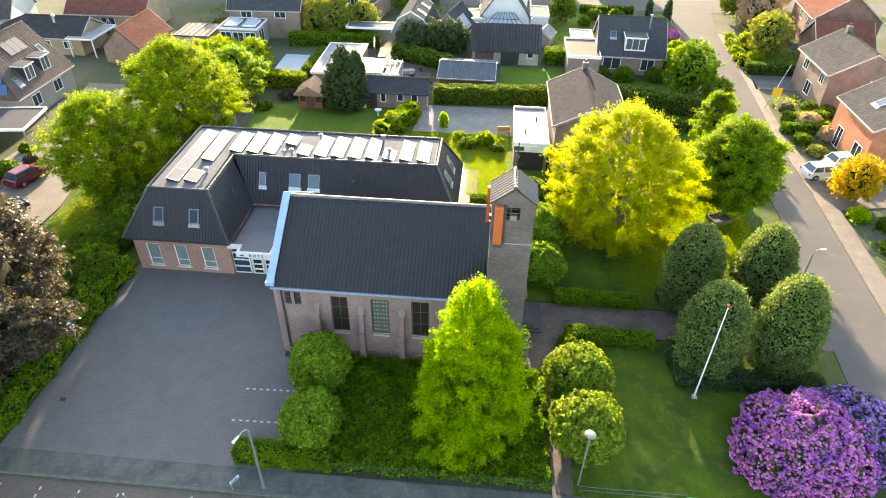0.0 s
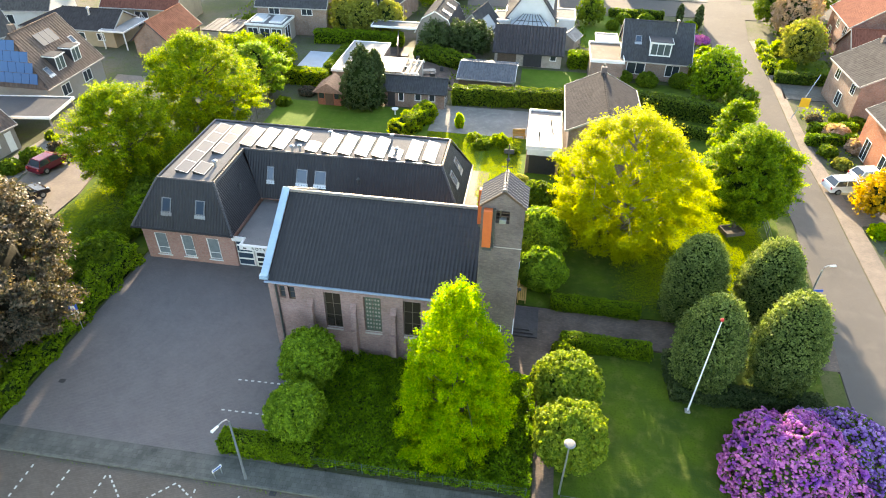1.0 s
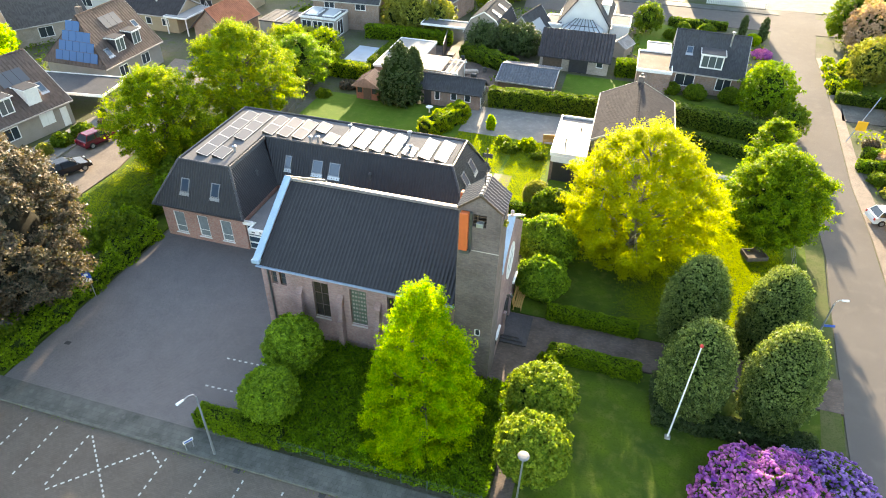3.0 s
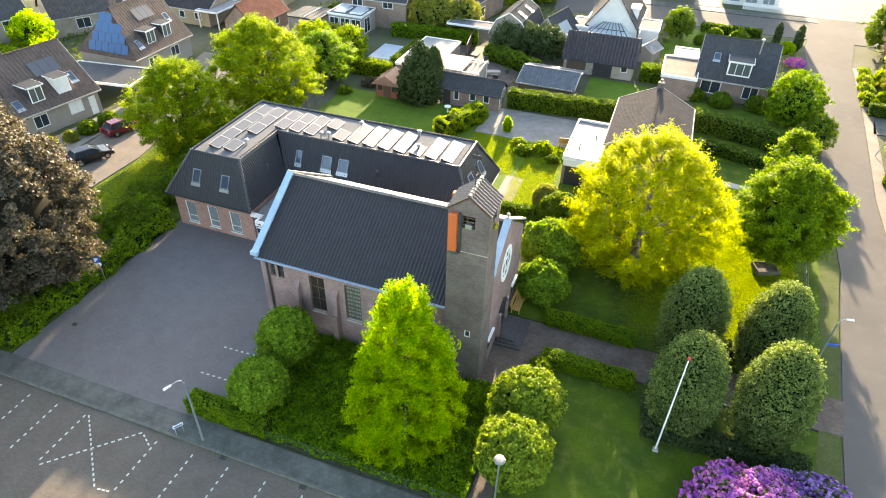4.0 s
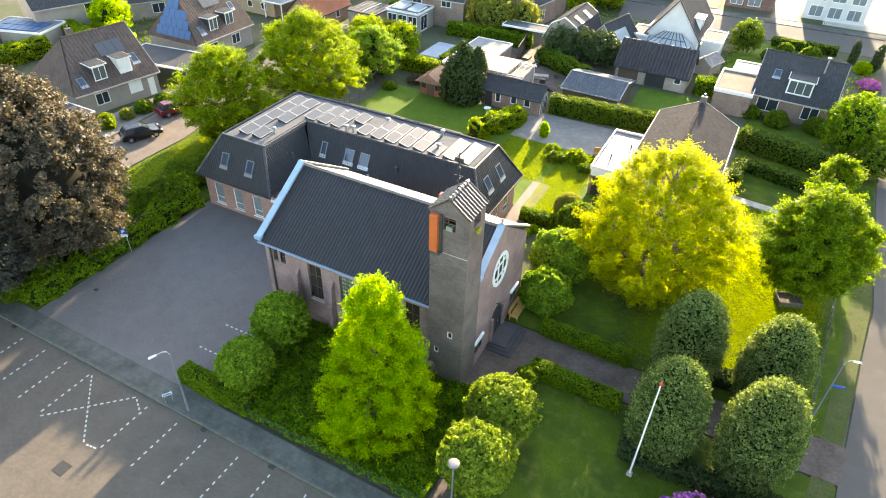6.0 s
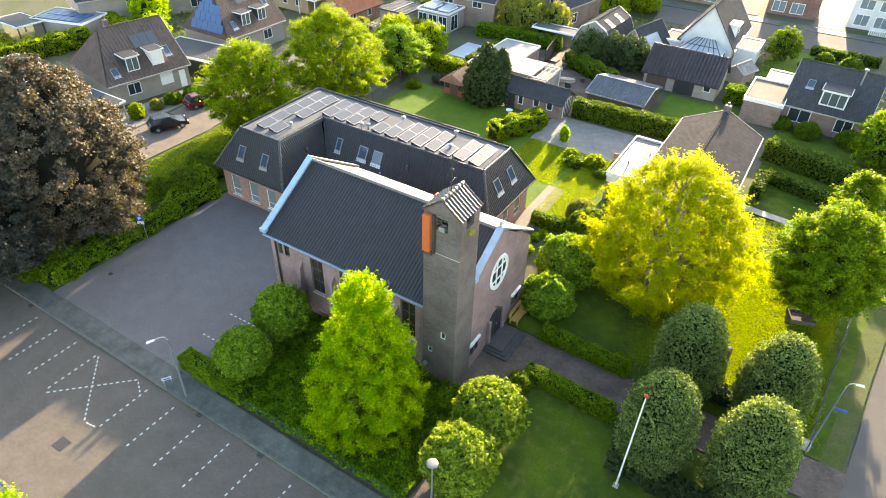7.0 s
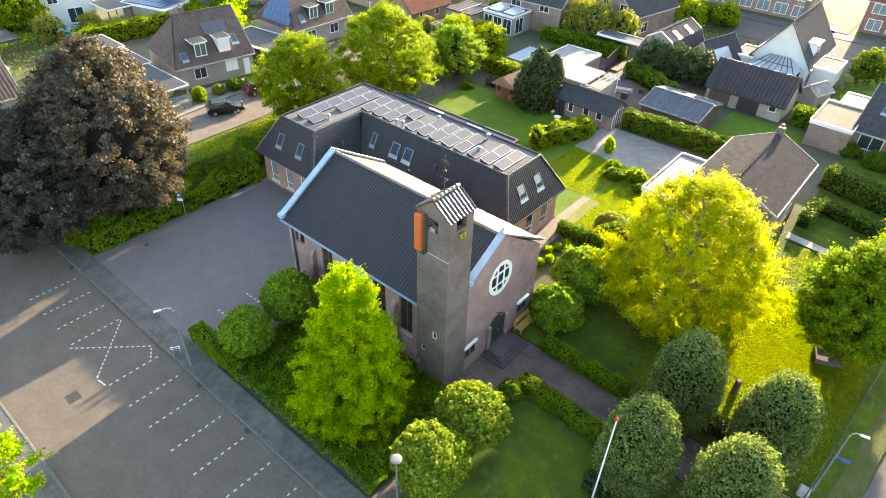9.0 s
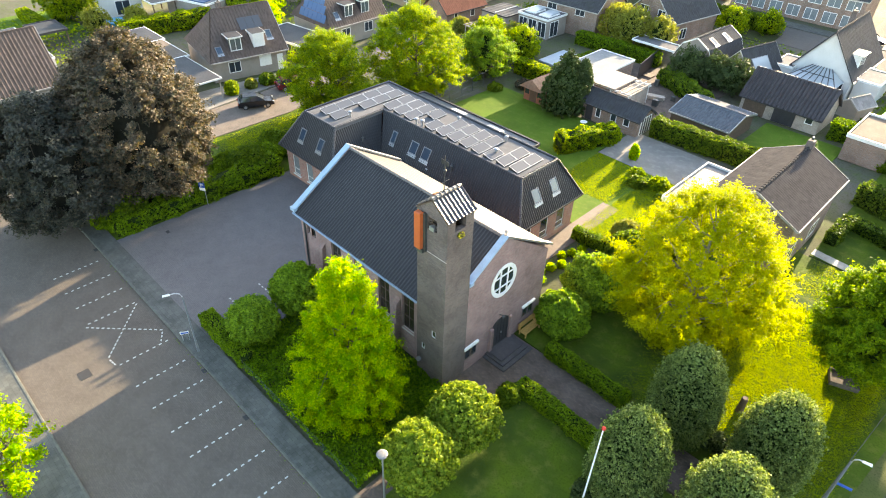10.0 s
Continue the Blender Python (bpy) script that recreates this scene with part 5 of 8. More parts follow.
steps = thing("entrance_steps", 0, 0, 0, 0, "worn dark brick entrance steps before the door", "steps")
for k, (x1, y0, y1) in enumerate(((17.95, 3.85, 7.0), (17.65, 4.1, 6.75), (17.35, 4.3, 6.55))):
    part("step", Geo().chamfer(E0, y0, 0.02, x1, y1, 0.2 + 0.125 * k, 0.02), M["step_brick"], steps)
bench = thing("wooden_bench", 16.6, 8.3, 0.08, 0, "yellow wooden slatted bench beside the entrance", "bench")
for k in range(4):
    part("slat", Geo().chamfer(-0.22 + 0.15 * k, -0.95, 0.42, -0.1 + 0.15 * k, 0.95, 0.46, 0.01), M["wood_raw"], bench)
for k in range(3):
    part("slat", Geo().box(-0.34 - 0.03 * k, -0.95, 0.55 + 0.14 * k, -0.3 - 0.03 * k, 0.95, 0.66 + 0.14 * k), M["wood_raw"], bench)
for sy in (-0.8, 0.8):
    part("leg", Geo().box(-0.3, sy - 0.05, 0, -0.22, sy + 0.05, 0.95), M["wood_raw"], bench)
    part("leg", Geo().box(0.26, sy - 0.05, 0, 0.34, sy + 0.05, 0.42), M["wood_raw"], bench)
leaf = unit(160)
ob = leaf_object("wall_plant", leaf * np.array([0.16, 0.26, 0.2]) + np.array([TX1 + 0.1, 0.75, 12.4]), leaf, 0.06, M["leaf_pale"])
tagged(ob, "dry tuft of plants growing from the tower wall", "wall plant")

# ---- annex: an L-shaped block with a mansard roof ----
annex = thing("annex_building", 0, 0, 0, 0, "brick annex with a black mansard roof and flat top", "building")
AX0, AX1, AX2 = -14.3, -6.0, 11.0        # eaves: west, wing's east, bar's east
AY0, AY1, AY2 = 7.7, 13.45, 22.05        # eaves: wing's south, bar's south, bar's north
BX0, BX1, BX2 = -12.35, -7.72, 9.2       # flat top
BY0, BY1, BY2 = 9.68, 15.37, 20.12
AE, AT = 3.4, 6.84
IN = 0.42
g = Geo()
wins_s = [(-12.97, 0.55, -11.92, 2.65), (-10.73, 0.55, -9.72, 2.65), (-8.57, 0.55, -7.53, 2.6)]
wall_with_holes(g, AX0 + IN, AX1 - IN + 0.2, 0, AE, AY0 + IN, 0.3, wins_s)
wall_with_holes(g, AY0 + IN + 0.3, AY2 - IN, 0, AE, AX0 + IN, 0.3, [], "x")
wall_with_holes(g, AY0 + IN + 0.3, AY1 + IN, 0, AE, AX1 - IN - 0.1, 0.3, [], "x")
wall_with_holes(g, AX1 - IN, AX2 - IN - 0.3, 0, AE, AY1 + IN, 0.3, [])
wins_e = [(14.6, 0.75, 15.7, 2.75), (16.9, 0.75, 18.0, 2.75), (19.2, 0.75, 20.3, 2.75)]
wall_with_holes(g, AY1 + IN, AY2 - IN, 0, AE, AX2 - IN - 0.3, 0.3, wins_e, "x")
wall_with_holes(g, AX0 + IN + 0.3, AX2 - IN - 0.3, 0, AE, AY2 - IN - 0.3, 0.3, [])
part("wall", g, M["annex_brick"], annex, "orange-pink brick walls")
hs = AT - AE


def mansard(o, u, inward, l0, l1, r0, r1):
    v = Vector((*inward, 0)) * (BY0 - AY0) + Vector((0, 0, hs))
    part("roof", tiled(o, u, v, v.length, l0, l1, r0, r1, 0.235, 0.33, 0.045, 0.025, 0.1), M["annex_tile"], annex, "black pantiled mansard slope")


d = BY0 - AY0
mansard((AX0, AY0, AE), (1, 0, 0), (0, 1), 0, d, AX1 - AX0, BX1 - AX0)
mansard((AX0, AY2, AE), (0, -1, 0), (1, 0), 0, d, AY2 - AY0, AY2 - AY0 - d)
mansard((AX1, AY0, AE), (0, 1, 0), (-1, 0), 0, d, AY1 - AY0, BY1 - AY0)
mansard((AX1, AY1, AE), (1, 0, 0), (0, 1), 0, BX1 - AX1, AX2 - AX1, BX2 - AX1)
mansard((AX2, AY1, AE), (0, 1, 0), (-1, 0), 0, d, AY2 - AY1, BY2 - AY1)
mansard((AX2, AY2, AE), (-1, 0, 0), (0, -1), 0, d, AX2 - AX0, AX2 - BX0)
flat = [(BX0, BY0), (BX1, BY0), (BX1, BY1), (BX2, BY1), (BX2, BY2), (BX0, BY2)]
part("flat_roof", Geo().prism(flat, AT - 0.3, AT - 0.06), M["bitumen_pale"], annex, "grey bitumen flat roof")
for a, b in zip(flat, flat[1:] + flat[:1]):
    part("edge_tiles", ridge_tiles((*a, AT), (*b, AT), 0.09, 0.3), M["hip_cap"], annex)
for a, b in (((AX0, AY0, AE), (BX0, BY0, AT)), ((AX1, AY0, AE), (BX1, BY0, AT)), ((AX2, AY1, AE), (BX2, BY1, AT)), ((AX2, AY2, AE), (BX2, BY2, AT)), ((AX0, AY2, AE), (BX0, BY2, AT))):
    part("hip_tiles", ridge_tiles(a, b, 0.1, 0.32), M["hip_cap"], annex)
for a, b in (((AX0 - 0.1, AY0 - 0.12), (AX1 + 0.1, AY0)), ((AX2, AY1 - 0.1), (AX2 + 0.12, AY2 + 0.1)), ((AX0 - 0.12, AY0), (AX0, AY2))):
    part("gutter", Geo().box(a[0], a[1], AE - 0.1, b[0], b[1], AE + 0.02), M["dark_paint"], annex)
part("soffit", Geo().box(AX0 + 0.05, AY0 + 0.05, AE - 0.16, AX1 - 0.05, AY0 + IN + 0.02, AE - 0.04), M["white_paint"], annex)
part("soffit", Geo().box(AX2 - IN - 0.02, AY1 + 0.05, AE - 0.16, AX2 - 0.05, AY2 - 0.05, AE - 0.04), M["white_paint"], annex)
for x0, z0, x1, z1 in wins_s:
    w = window(annex, x0, z0, x1, z1, AY0 + IN + 0.1, 0.08, 0.1, "white_paint", "curtain", (), (0.3,), "", label="white framed window with reflections put into its pane colour")
    part("window_sill", Geo().box(x0 - 0.08, AY0 + IN - 0.08, z0 - 0.08, x1 + 0.08, AY0 + IN + 0.12, z0), M["white_paint"], w)
for y0, z0, y1, z1 in wins_e:
    w = window(annex, y0, z0, y1, z1, AX2 - IN - 0.08, 0.08, 0.1, "white_paint", "glass", (), (0.3,), axis="e", label="white framed window")
    part("window_sill", Geo().box(AX2 - IN - 0.1, y0 - 0.08, z0 - 0.08, AX2 - IN + 0.08, y1 + 0.08, z0), M["concrete"], w)
vs = Vector((0, d, hs)).normalized()
for x in (-11.85, -9.08):
    roof_window(annex, Vector((x, AY0, AE)) + vs * 1.35, (1, 0, 0), vs, 0.78, 1.15, "glass_sky")
for x, w in ((-5.5, 0.6), (-2.95, 0.95), (-1.38, 0.98)):
    roof_window(annex, Vector((x, AY1, AE)) + vs * 1.5, (1, 0, 0), vs, w, 1.15)
ve = Vector((-d, 0, hs)).normalized()
for y in (16.0, 18.4):
    roof_window(annex, Vector((AX2, y, AE)) + ve * 1.4, (0, 1, 0), ve, 0.95, 1.2)
# vents on the slopes and the flat top
for i, (x, y, z, h) in enumerate(((2.4, 14.35, 4.9, 0.75), (-6.9, 12.1, 4.9, 0.55), (-0.2, 13.9, 4.15, 0.12))):
    part("vent", Geo().lathe([(0.09, z - 0.3), (0.09, z + h * 0.8), (0.16, z + h * 0.8), (0.05, z + h)], x, y, 8), M["steel_dark"] if h > 0.2 else M["zinc"], annex)
for x, y in ((-3.55, 15.75), (-2.95, 15.95), (-8.7, 12.2), (5.1, 16.9), (-1.2, 18.9), (4.2, 19.3)):
    part("roof_vent", Geo().lathe([(0.1, AT - 0.1), (0.1, AT + 0.35), (0.2, AT + 0.36), (0.2, AT + 0.48), (0.04, AT + 0.56)], x, y, 10), M["zinc"], annex, "metal roof vent")

# low flat extension behind the annex
ext = thing("rear_extension", 0, 0, 0, 0, "low flat-roofed rear extension of the annex", "building")
part("wall", Geo().box(-14.0, 22.2, 0, 2.3, 26.6, 2.95), M["annex_brick"], ext)
part("flat_roof", Geo().box(-14.2, 22.1, 2.95, 2.5, 26.8, 3.1), M["bitumen"], ext)
g = Geo()
for a in ((-14.25, 26.75, 2.55, 26.95), (2.45, 22.1, 2.65, 26.75), (-14.3, 22.1, -14.1, 26.75)):
    g.box(a[0], a[1], 2.95, a[2], a[3], 3.25)
part("roof_edge", g, M["bitumen_dark"], ext)
for x in (-8.6, -3.4):
    part("rooflight", Geo().sweep([(x, 24.6, 3.1), (x, 26.3, 3.1), (x, 26.2, 3.3), (x, 24.7, 3.6)], (0, 0, 0), (1.9, 0, 0)), M["render_white"], ext, "sloping white rooflight")


# solar panels on the flat top
def solar_panel(w, h, rise):
    t = thing("solar_panel", 0, 0, 0, 0, "framed solar panel tilted on the flat roof", "solar panel", "solar panels on the annex roof")
    v = Vector((0, math.sqrt(h * h - rise * rise), rise))
    nrm = Vector((1, 0, 0)).cross(v.normalized())
    c = [Vector((0, 0, 0.08)), Vector((w, 0, 0.08)), Vector((w, 0, 0.08)) + v, Vector((0, 0, 0.08)) + v]
    fr, k = Geo(), 0.035

    def slab4(gg, pts, a, b):
        gg.add([p + nrm * a for p in pts] + [p + nrm * b for p in pts], [(3, 2, 1, 0), (4, 5, 6, 7), (0, 1, 5, 4), (1, 2, 6, 5), (2, 3, 7, 6), (3, 0, 4, 7)])

    vn = v.normalized()
    ux = Vector((1, 0, 0))
    for p, q, r, s in ((0, 0, w, k), (0, h - k, w, h), (0, k, k, h - k), (w - k, k, w, h - k)):
        slab4(fr, [c[0] + ux * p + vn * q, c[0] + ux * r + vn * q, c[0] + ux * r + vn * s, c[0] + ux * p + vn * s], -0.01, 0.04)
    part("frame", fr, M["steel"], t)
    gl = Geo()
    slab4(gl, [c[0] + ux * k * 0.8 + vn * k * 0.8, c[0] + ux * (w - k * 0.8) + vn * k * 0.8, c[0] + ux * (w - k * 0.8) + vn * (h - k * 0.8), c[0] + ux * k * 0.8 + vn * (h - k * 0.8)], 0.0, 0.028)
    part("glass", gl, M["panel_glass"], t)
    st = Geo().add([(0.05, h * 0.97, 0), (w - 0.05, h * 0.97, 0), (w - 0.05, v.y, rise + 0.04), (0.05, v.y, rise + 0.04)], [(3, 2, 1, 0), (0, 1, 2, 3)])
    st.box(0.1, 0.0, 0, 0.2, 0.98, 0.06).box(w - 0.2, 0.0, 0, w - 0.1, 0.98, 0.06)
    part("mount", st, M["steel_dark"], t)
    return t


first = solar_panel(1.66, 1.0, 0.24)
spots = []
for col, ys in ((-10.35, (10.65, 12.35, 14.05, 15.75, 17.45)), (-8.93, (10.65, 14.05, 15.75, 17.45))):
    spots += [(col, y, 90) for y in ys]
for i, rows in enumerate(("ab", "ab", "ab", "b", "a", "ab", "ab", "ab", "ab", "a", "ab", "ab")):
    x = -7.2 + 1.425 * i
    spots += [(x, 15.72 if c == "a" else 17.42, 90) for c in rows]
for k, (x, y, rz) in enumerate(spots):
    m = pose(x, y, AT - 0.06, 0, 0, rz)
    if k == 0:
        first.matrix_world = m
    else:
        copy_thing(first, m)

# ---- link between annex and church, with the glazed entrance ----
link_b = thing("entrance_link", 0, 0, 0, 0, "white glazed entrance link with a flat roof", "entrance")
part("flat_roof", Geo().box(-5.95, 8.25, 2.75, 0.05, 14.2, 2.95), M["bitumen"], link_b, "grey bitumen flat roof")
part("wall", Geo().box(-5.9, 8.75, 0, 0.0, 8.95, 2.75).box(-5.9, 13.5, 0, 0.0, 13.7, 2.75), M["render_white"], link_b)
g = Geo()
g.box(-6.3, 8.0, 2.7, -5.2, 8.2, 3.05).box(-5.3, 7.35, 2.7, -5.15, 8.2, 3.05).box(-5.3, 7.15, 2.62, -2.6, 7.35, 3.05).box(-2.75, 7.35, 2.7, -2.6, 8.2, 3.05).box(-2.6, 8.0, 2.7, 0.0, 8.2, 3.05)
part("fascia", g, M["white_paint"], link_b, "white boxed canopy fascia")
part("canopy", Geo().box(-5.15, 7.35, 2.72, -2.75, 8.25, 2.94), M["bitumen"], link_b)
g = Geo()
for x in (-6.25, -4.9):
    g.box(x - 0.05, 8.35, 0.05, x + 0.05, 8.5, 2.72)
for z in (0.1, 0.75, 1.4, 2.05, 2.65):
    g.box(-6.2, 8.36, z - 0.06, -4.95, 8.48, z + 0.06)
side = part("glazed_panel", g, M["white_paint"], link_b, "white frame with stacked panes")
part("pane", Geo().box(-6.22, 8.42, 0.1, -4.93, 8.46, 2.7), M["glass_sky"], side)
for dx in (-4.75, -3.75, -2.75, -1.75, -0.8):
    w = 0.92
    g = Geo()
    g.box(dx, 8.34, 0.05, dx + 0.12, 8.46, 2.6).box(dx + w - 0.12, 8.34, 0.05, dx + w, 8.46, 2.6)
    for z in (0.05, 0.5, 1.0, 1.5, 2.0, 2.48):
        g.box(dx + 0.12, 8.35, z, dx + w - 0.12, 8.45, z + 0.13)
    dd = part("door", g, M["white_paint"], link_b, "white door with five panes")
    part("pane", Geo().box(dx + 0.11, 8.39, 0.15, dx + w - 0.11, 8.43, 2.5), M["glass"], dd)


def text(name, body, size, m, mat, parent, label=""):
    cu = bpy.data.curves.new(name, "FONT")
    cu.body, cu.size, cu.extrude = body, size, 0.012
    cu.align_x = "CENTER"
    ob = new(name, cu)
    bpy.context.view_layer.update()
    me = bpy.data.meshes.new_from_object(ob.evaluated_get(bpy.context.evaluated_depsgraph_get()))
    bpy.data.objects.remove(ob)
    me.materials.append(mat)
    o2 = new(name, me)
    o2.matrix_world = m
    o2.parent = parent
    return tagged(o2, label)


text("lettering", "R O T S", 0.33, pose(-3.75, 7.13, 2.72, 90, 0, 0), M["dark_paint"], link_b, "dark letters on the white fascia")
part("small_mark", Geo().box(-5.0, 7.135, 2.75, -4.72, 7.15, 2.86), M["dark_paint"], link_b)

# ---- trees and planting round the church ----
branch_tree("lime_tree", 13.2, -5.4, [(0.25, 1.7), (1.2, 2.8), (3.4, 3.1), (6.0, 2.65), (8.4, 1.95), (10.2, 1.25), (11.4, 0.8), (12.1, 0.25)], 0.07, M["leaf_lime"], 46, 520, 3400, 150000, 0.22, 0.17,
            "young tree with fresh lime-green leaves in the planting bed", rough=0.14, inner=0.28, ragged=0.1, clump=0.5)
branch_tree("golden_tree", 24.2, 16.6, [(1.0, 2.6), (2.5, 4.6), (5.2, 5.6), (7.8, 4.9), (10.2, 3.3), (11.6, 1.7), (12.2, 0.5)], 0.08, M["leaf_yellow"], 60, 760, 5200, 158000, 0.26, 0.26,
            "broad tree with golden-yellow leaves on the lawn", rough=0.17, inner=0.25, ragged=0.1, droop=0.3, bark="bark_pale", clump=0.68, tubes=90)
branch_tree("maple_tree", 34.8, 20.8, [(2.0, 1.3), (2.9, 2.8), (4.7, 3.75), (6.8, 3.3), (8.5, 2.0), (9.4, 0.5)], 0.1, M["leaf_maple"], 50, 420, 2600, 116000, 0.3, 0.24, "dense green tree beside the road", core=0.5, rough=0.12, inner=0.3, ragged=0.07, clump=0.68)
branch_tree("maple_tree", 35.9, 31.2, [(1.5, 1.0), (3.0, 1.7), (5.2, 1.6), (6.9, 1.0), (7.8, 0.2)], 0.12, M["leaf_maple"], 24, 70, 400, 22000, 0.32, 0.16,
            "slim green tree behind the larger tree", core=0.4, rough=0.2)
for i, (hx, hy, hh) in enumerate(((28.55, 7.6, 7.7), (33.6, 7.9, 7.75), (28.5, 1.45, 7.55), (33.3, 1.9, 8.1))):
    k = hh / 7.9
    tree("hornbeam", hx, hy, [(0.5 * k, 1.1), (1.0 * k, 1.6), (2.2 * k, 1.87), (3.6 * k, 1.95), (5.2 * k, 1.78), (6.5 * k, 1.38), (7.3 * k, 0.95), (7.75 * k, 0.45), (7.9 * k, 0.02)], 0.062, M["leaf_horn"], 900, 62000, 0.24, 0.2,
         "clipped egg-shaped hornbeam beside the path", group="clipped hornbeams", limbs=4, core=0.82, clip=0.05, fuzz=0.13, freq=6.0, truss=0.08, per=6)
blossom_shrub("rhododendron", 32.4, -5.4, 3.6, 3.5, 4.5, "leaf_purple", 8200, "large rhododendron covered in purple blossom")
blossom_shrub("rhododendron", 35.3, -4.1, 3.0, 3.1, 4.0, "leaf_violet", 5200, "large rhododendron with violet-blue blossom")
ball = [(1.2, 0.9), (1.4, 1.5), (2.0, 1.85), (2.8, 1.88), (3.5, 1.5), (4.05, 0.9), (4.3, 0.02)]
for cx, cy2, mat, lab, s in ((3.6, -2.75, "leaf_catalpa", "round clipped green tree beside the church wall", 0.87), (3.95, -6.65, "leaf_catalpa", "round clipped green tree near the pavement", 0.79),
                       (19.75, -2.2, "leaf_variegated", "round clipped tree with yellow-green leaves", 1.0), (19.9, -5.9, "leaf_variegated", "round clipped tree with yellow-green leaves by the lamp", 1.0)):
    tree("ball_tree", cx, cy2, [(a * (1.0 if s >= 0.87 else 0.85), b * s) for a, b in ball], 0.09, M[mat], 190, 32000, 0.3, 0.1, lab, group="round clipped trees", limbs=4, aspect=0.7, core=0.78, clip=0.08, fuzz=0.12, freq=6.0, truss=0.24, per=16)
cover("ground_cover", (3.7, -8.78, 17.95, 0.1), 0.85, M["leaf_cover"], 0.1, 330, "dense dark green ground cover in the bed")
for k in range(9):
    bush("bed_shrub", 6.3 + 1.25 * k + rng.normal(0, 0.2), -1.6 - 0.9 * (k % 2), 0.75, 0.7, 0.9 + 0.4 * rng.random(), M["leaf_cover"], 0.11, 500, "green shrub in the planting bed", group="bed shrubs")
hedge("hedge", [(-0.2, -8.2), (5.4, -8.25)], 1.1, 1.1, M["leaf_hedge"], 0.09, 110, "clipped box hedge at the corner of the lot", z=0.08)
hedge("hedge", [(18.9, 7.55), (25.3, 7.45)], 0.9, 1.0, M["leaf_hedge"], 0.085, 120, "low clipped hedge beside the entrance path", z=0.06)
hedge("hedge", [(19.6, 3.55), (25.7, 3.4)], 0.95, 1.0, M["leaf_hedge"], 0.085, 120, "low clipped hedge beside the entrance path", z=0.06)
bush("shrub", 19.6, 2.3, 0.75, 0.9, 1.3, M["leaf_mid"], 0.13, 900, "small round shrub at the end of the hedge")
bush("shrub", 17.9, 10.3, 2.1, 2.0, 3.1, M["leaf_catalpa"], 0.17, 3000, "broad green shrub beside the church")
bush("shrub", 17.6, 14.8, 2.7, 2.6, 3.7, M["leaf_catalpa"], 0.17, 3800, "broad green shrub beside the church")
bush("shrub", 17.2, 20.5, 2.0, 2.0, 3.0, M["leaf_mid"], 0.17, 3000, "green shrub on the lawn")
bush("shrub", 20.0, 21.2, 1.5, 1.4, 2.9, M["leaf_mid"], 0.15, 2400, "dark green shrub on the lawn")
bush("shrub", 15.4, 23.0, 1.4, 1.3, 2.2, M["leaf_pale"], 0.1, 2200, "feathery pale ornamental grass")
hedge("hedge", [(11.9, 20.4), (15.6, 20.6)], 0.9, 1.1, M["leaf_hedge"], 0.11, 55, "low clipped hedge behind the church")
for k in range(9):
    bush("box_ball", 13.0 + 0.35 * (k % 3), 11.4 + 0.95 * k, 0.36, 0.36, 0.65, M["leaf_lime"], 0.09, 260, "small clipped box ball", group="box balls")
# west side: dark belt along the lot
hedge("hedge", [(-15.6, -8.6), (-15.3, 7.5)], 2.0, 1.7, M["leaf_hedge"], 0.15, 38, "overgrown green hedge along the parking lot", lumpy=0.35)
for k in range(15):
    bush("belt_shrub", -17.6 + 0.9 * math.sin(k * 1.7), -8.2 + 1.75 * k, 1.9, 1.7, 1.8 + 1.0 * rng.random(), M["leaf_mid"] if k % 3 else M["leaf_hedge"], 0.18, 1500, "overgrown green shrub behind the hedge", group="belt shrubs")
copper = [(1.6, 3.4), (3.6, 5.0), (6.6, 5.6), (9.4, 4.8), (11.8, 3.0), (13.6, 0.8)]
branch_tree("copper_beech", -18.8, -3.4, [(a * 1.12, b * 1.1) for a, b in copper], 0.108, M["leaf_copper"], 80, 880, 5200, 178000, 0.28, 0.4, "large copper beech with bronze leaves", core=0.62, rough=0.12, inner=0.05, ragged=0.06, clump=0.72, inner_mat="copper_shade_core")
branch_tree("copper_beech", -19.6, -10.6, [(a * 0.86, b * 0.95) for a, b in copper], 0.108, M["leaf_bronze"], 60, 580, 3400, 116000, 0.28, 0.35, "copper beech with dark bronze leaves beside the street", core=0.62, rough=0.12, inner=0.05, ragged=0.06, clump=0.72, inner_mat="copper_shade_core")
broad = [(1.0, 2.4), (3.0, 4.1), (5.2, 4.5), (7.4, 3.6), (9.0, 1.9), (9.8, 0.4)]
branch_tree("broad_tree", -21.5, 19.2, broad, 0.088, M["leaf_green"], 46, 420, 2800, 105000, 0.3, 0.19, "spreading green tree behind the annex", rough=0.2, inner=0.32, ragged=0.11, clump=0.74)
branch_tree("broad_tree", -19.0, 30.0, [(a * 1.12, b * 1.2) for a, b in broad], 0.088, M["leaf_green"], 50, 540, 3500, 130000, 0.3, 0.22, "spreading tree with yellow-green tips behind the annex", rough=0.2, inner=0.32, ragged=0.11, clump=0.74)
branch_tree("broad_tree", -17.5, 41.0, [(a * 0.66, b * 0.75) for a, b in broad], 0.12, M["leaf_catalpa"], 40, 100, 600, 32000, 0.36, 0.2, "smaller pale green tree beside the fence", core=0.3, rough=0.2)
branch_tree("street_tree", 5.2, -22.9, [(2.0, 1.6), (3.6, 2.6), (5.4, 2.4), (6.8, 1.4), (7.6, 0.3)], 0.1, M["leaf_lime"], 40, 70, 420, 13000, 0.3, 0.14, "young street tree with lime-green leaves", rough=0.2, ragged=0.12)
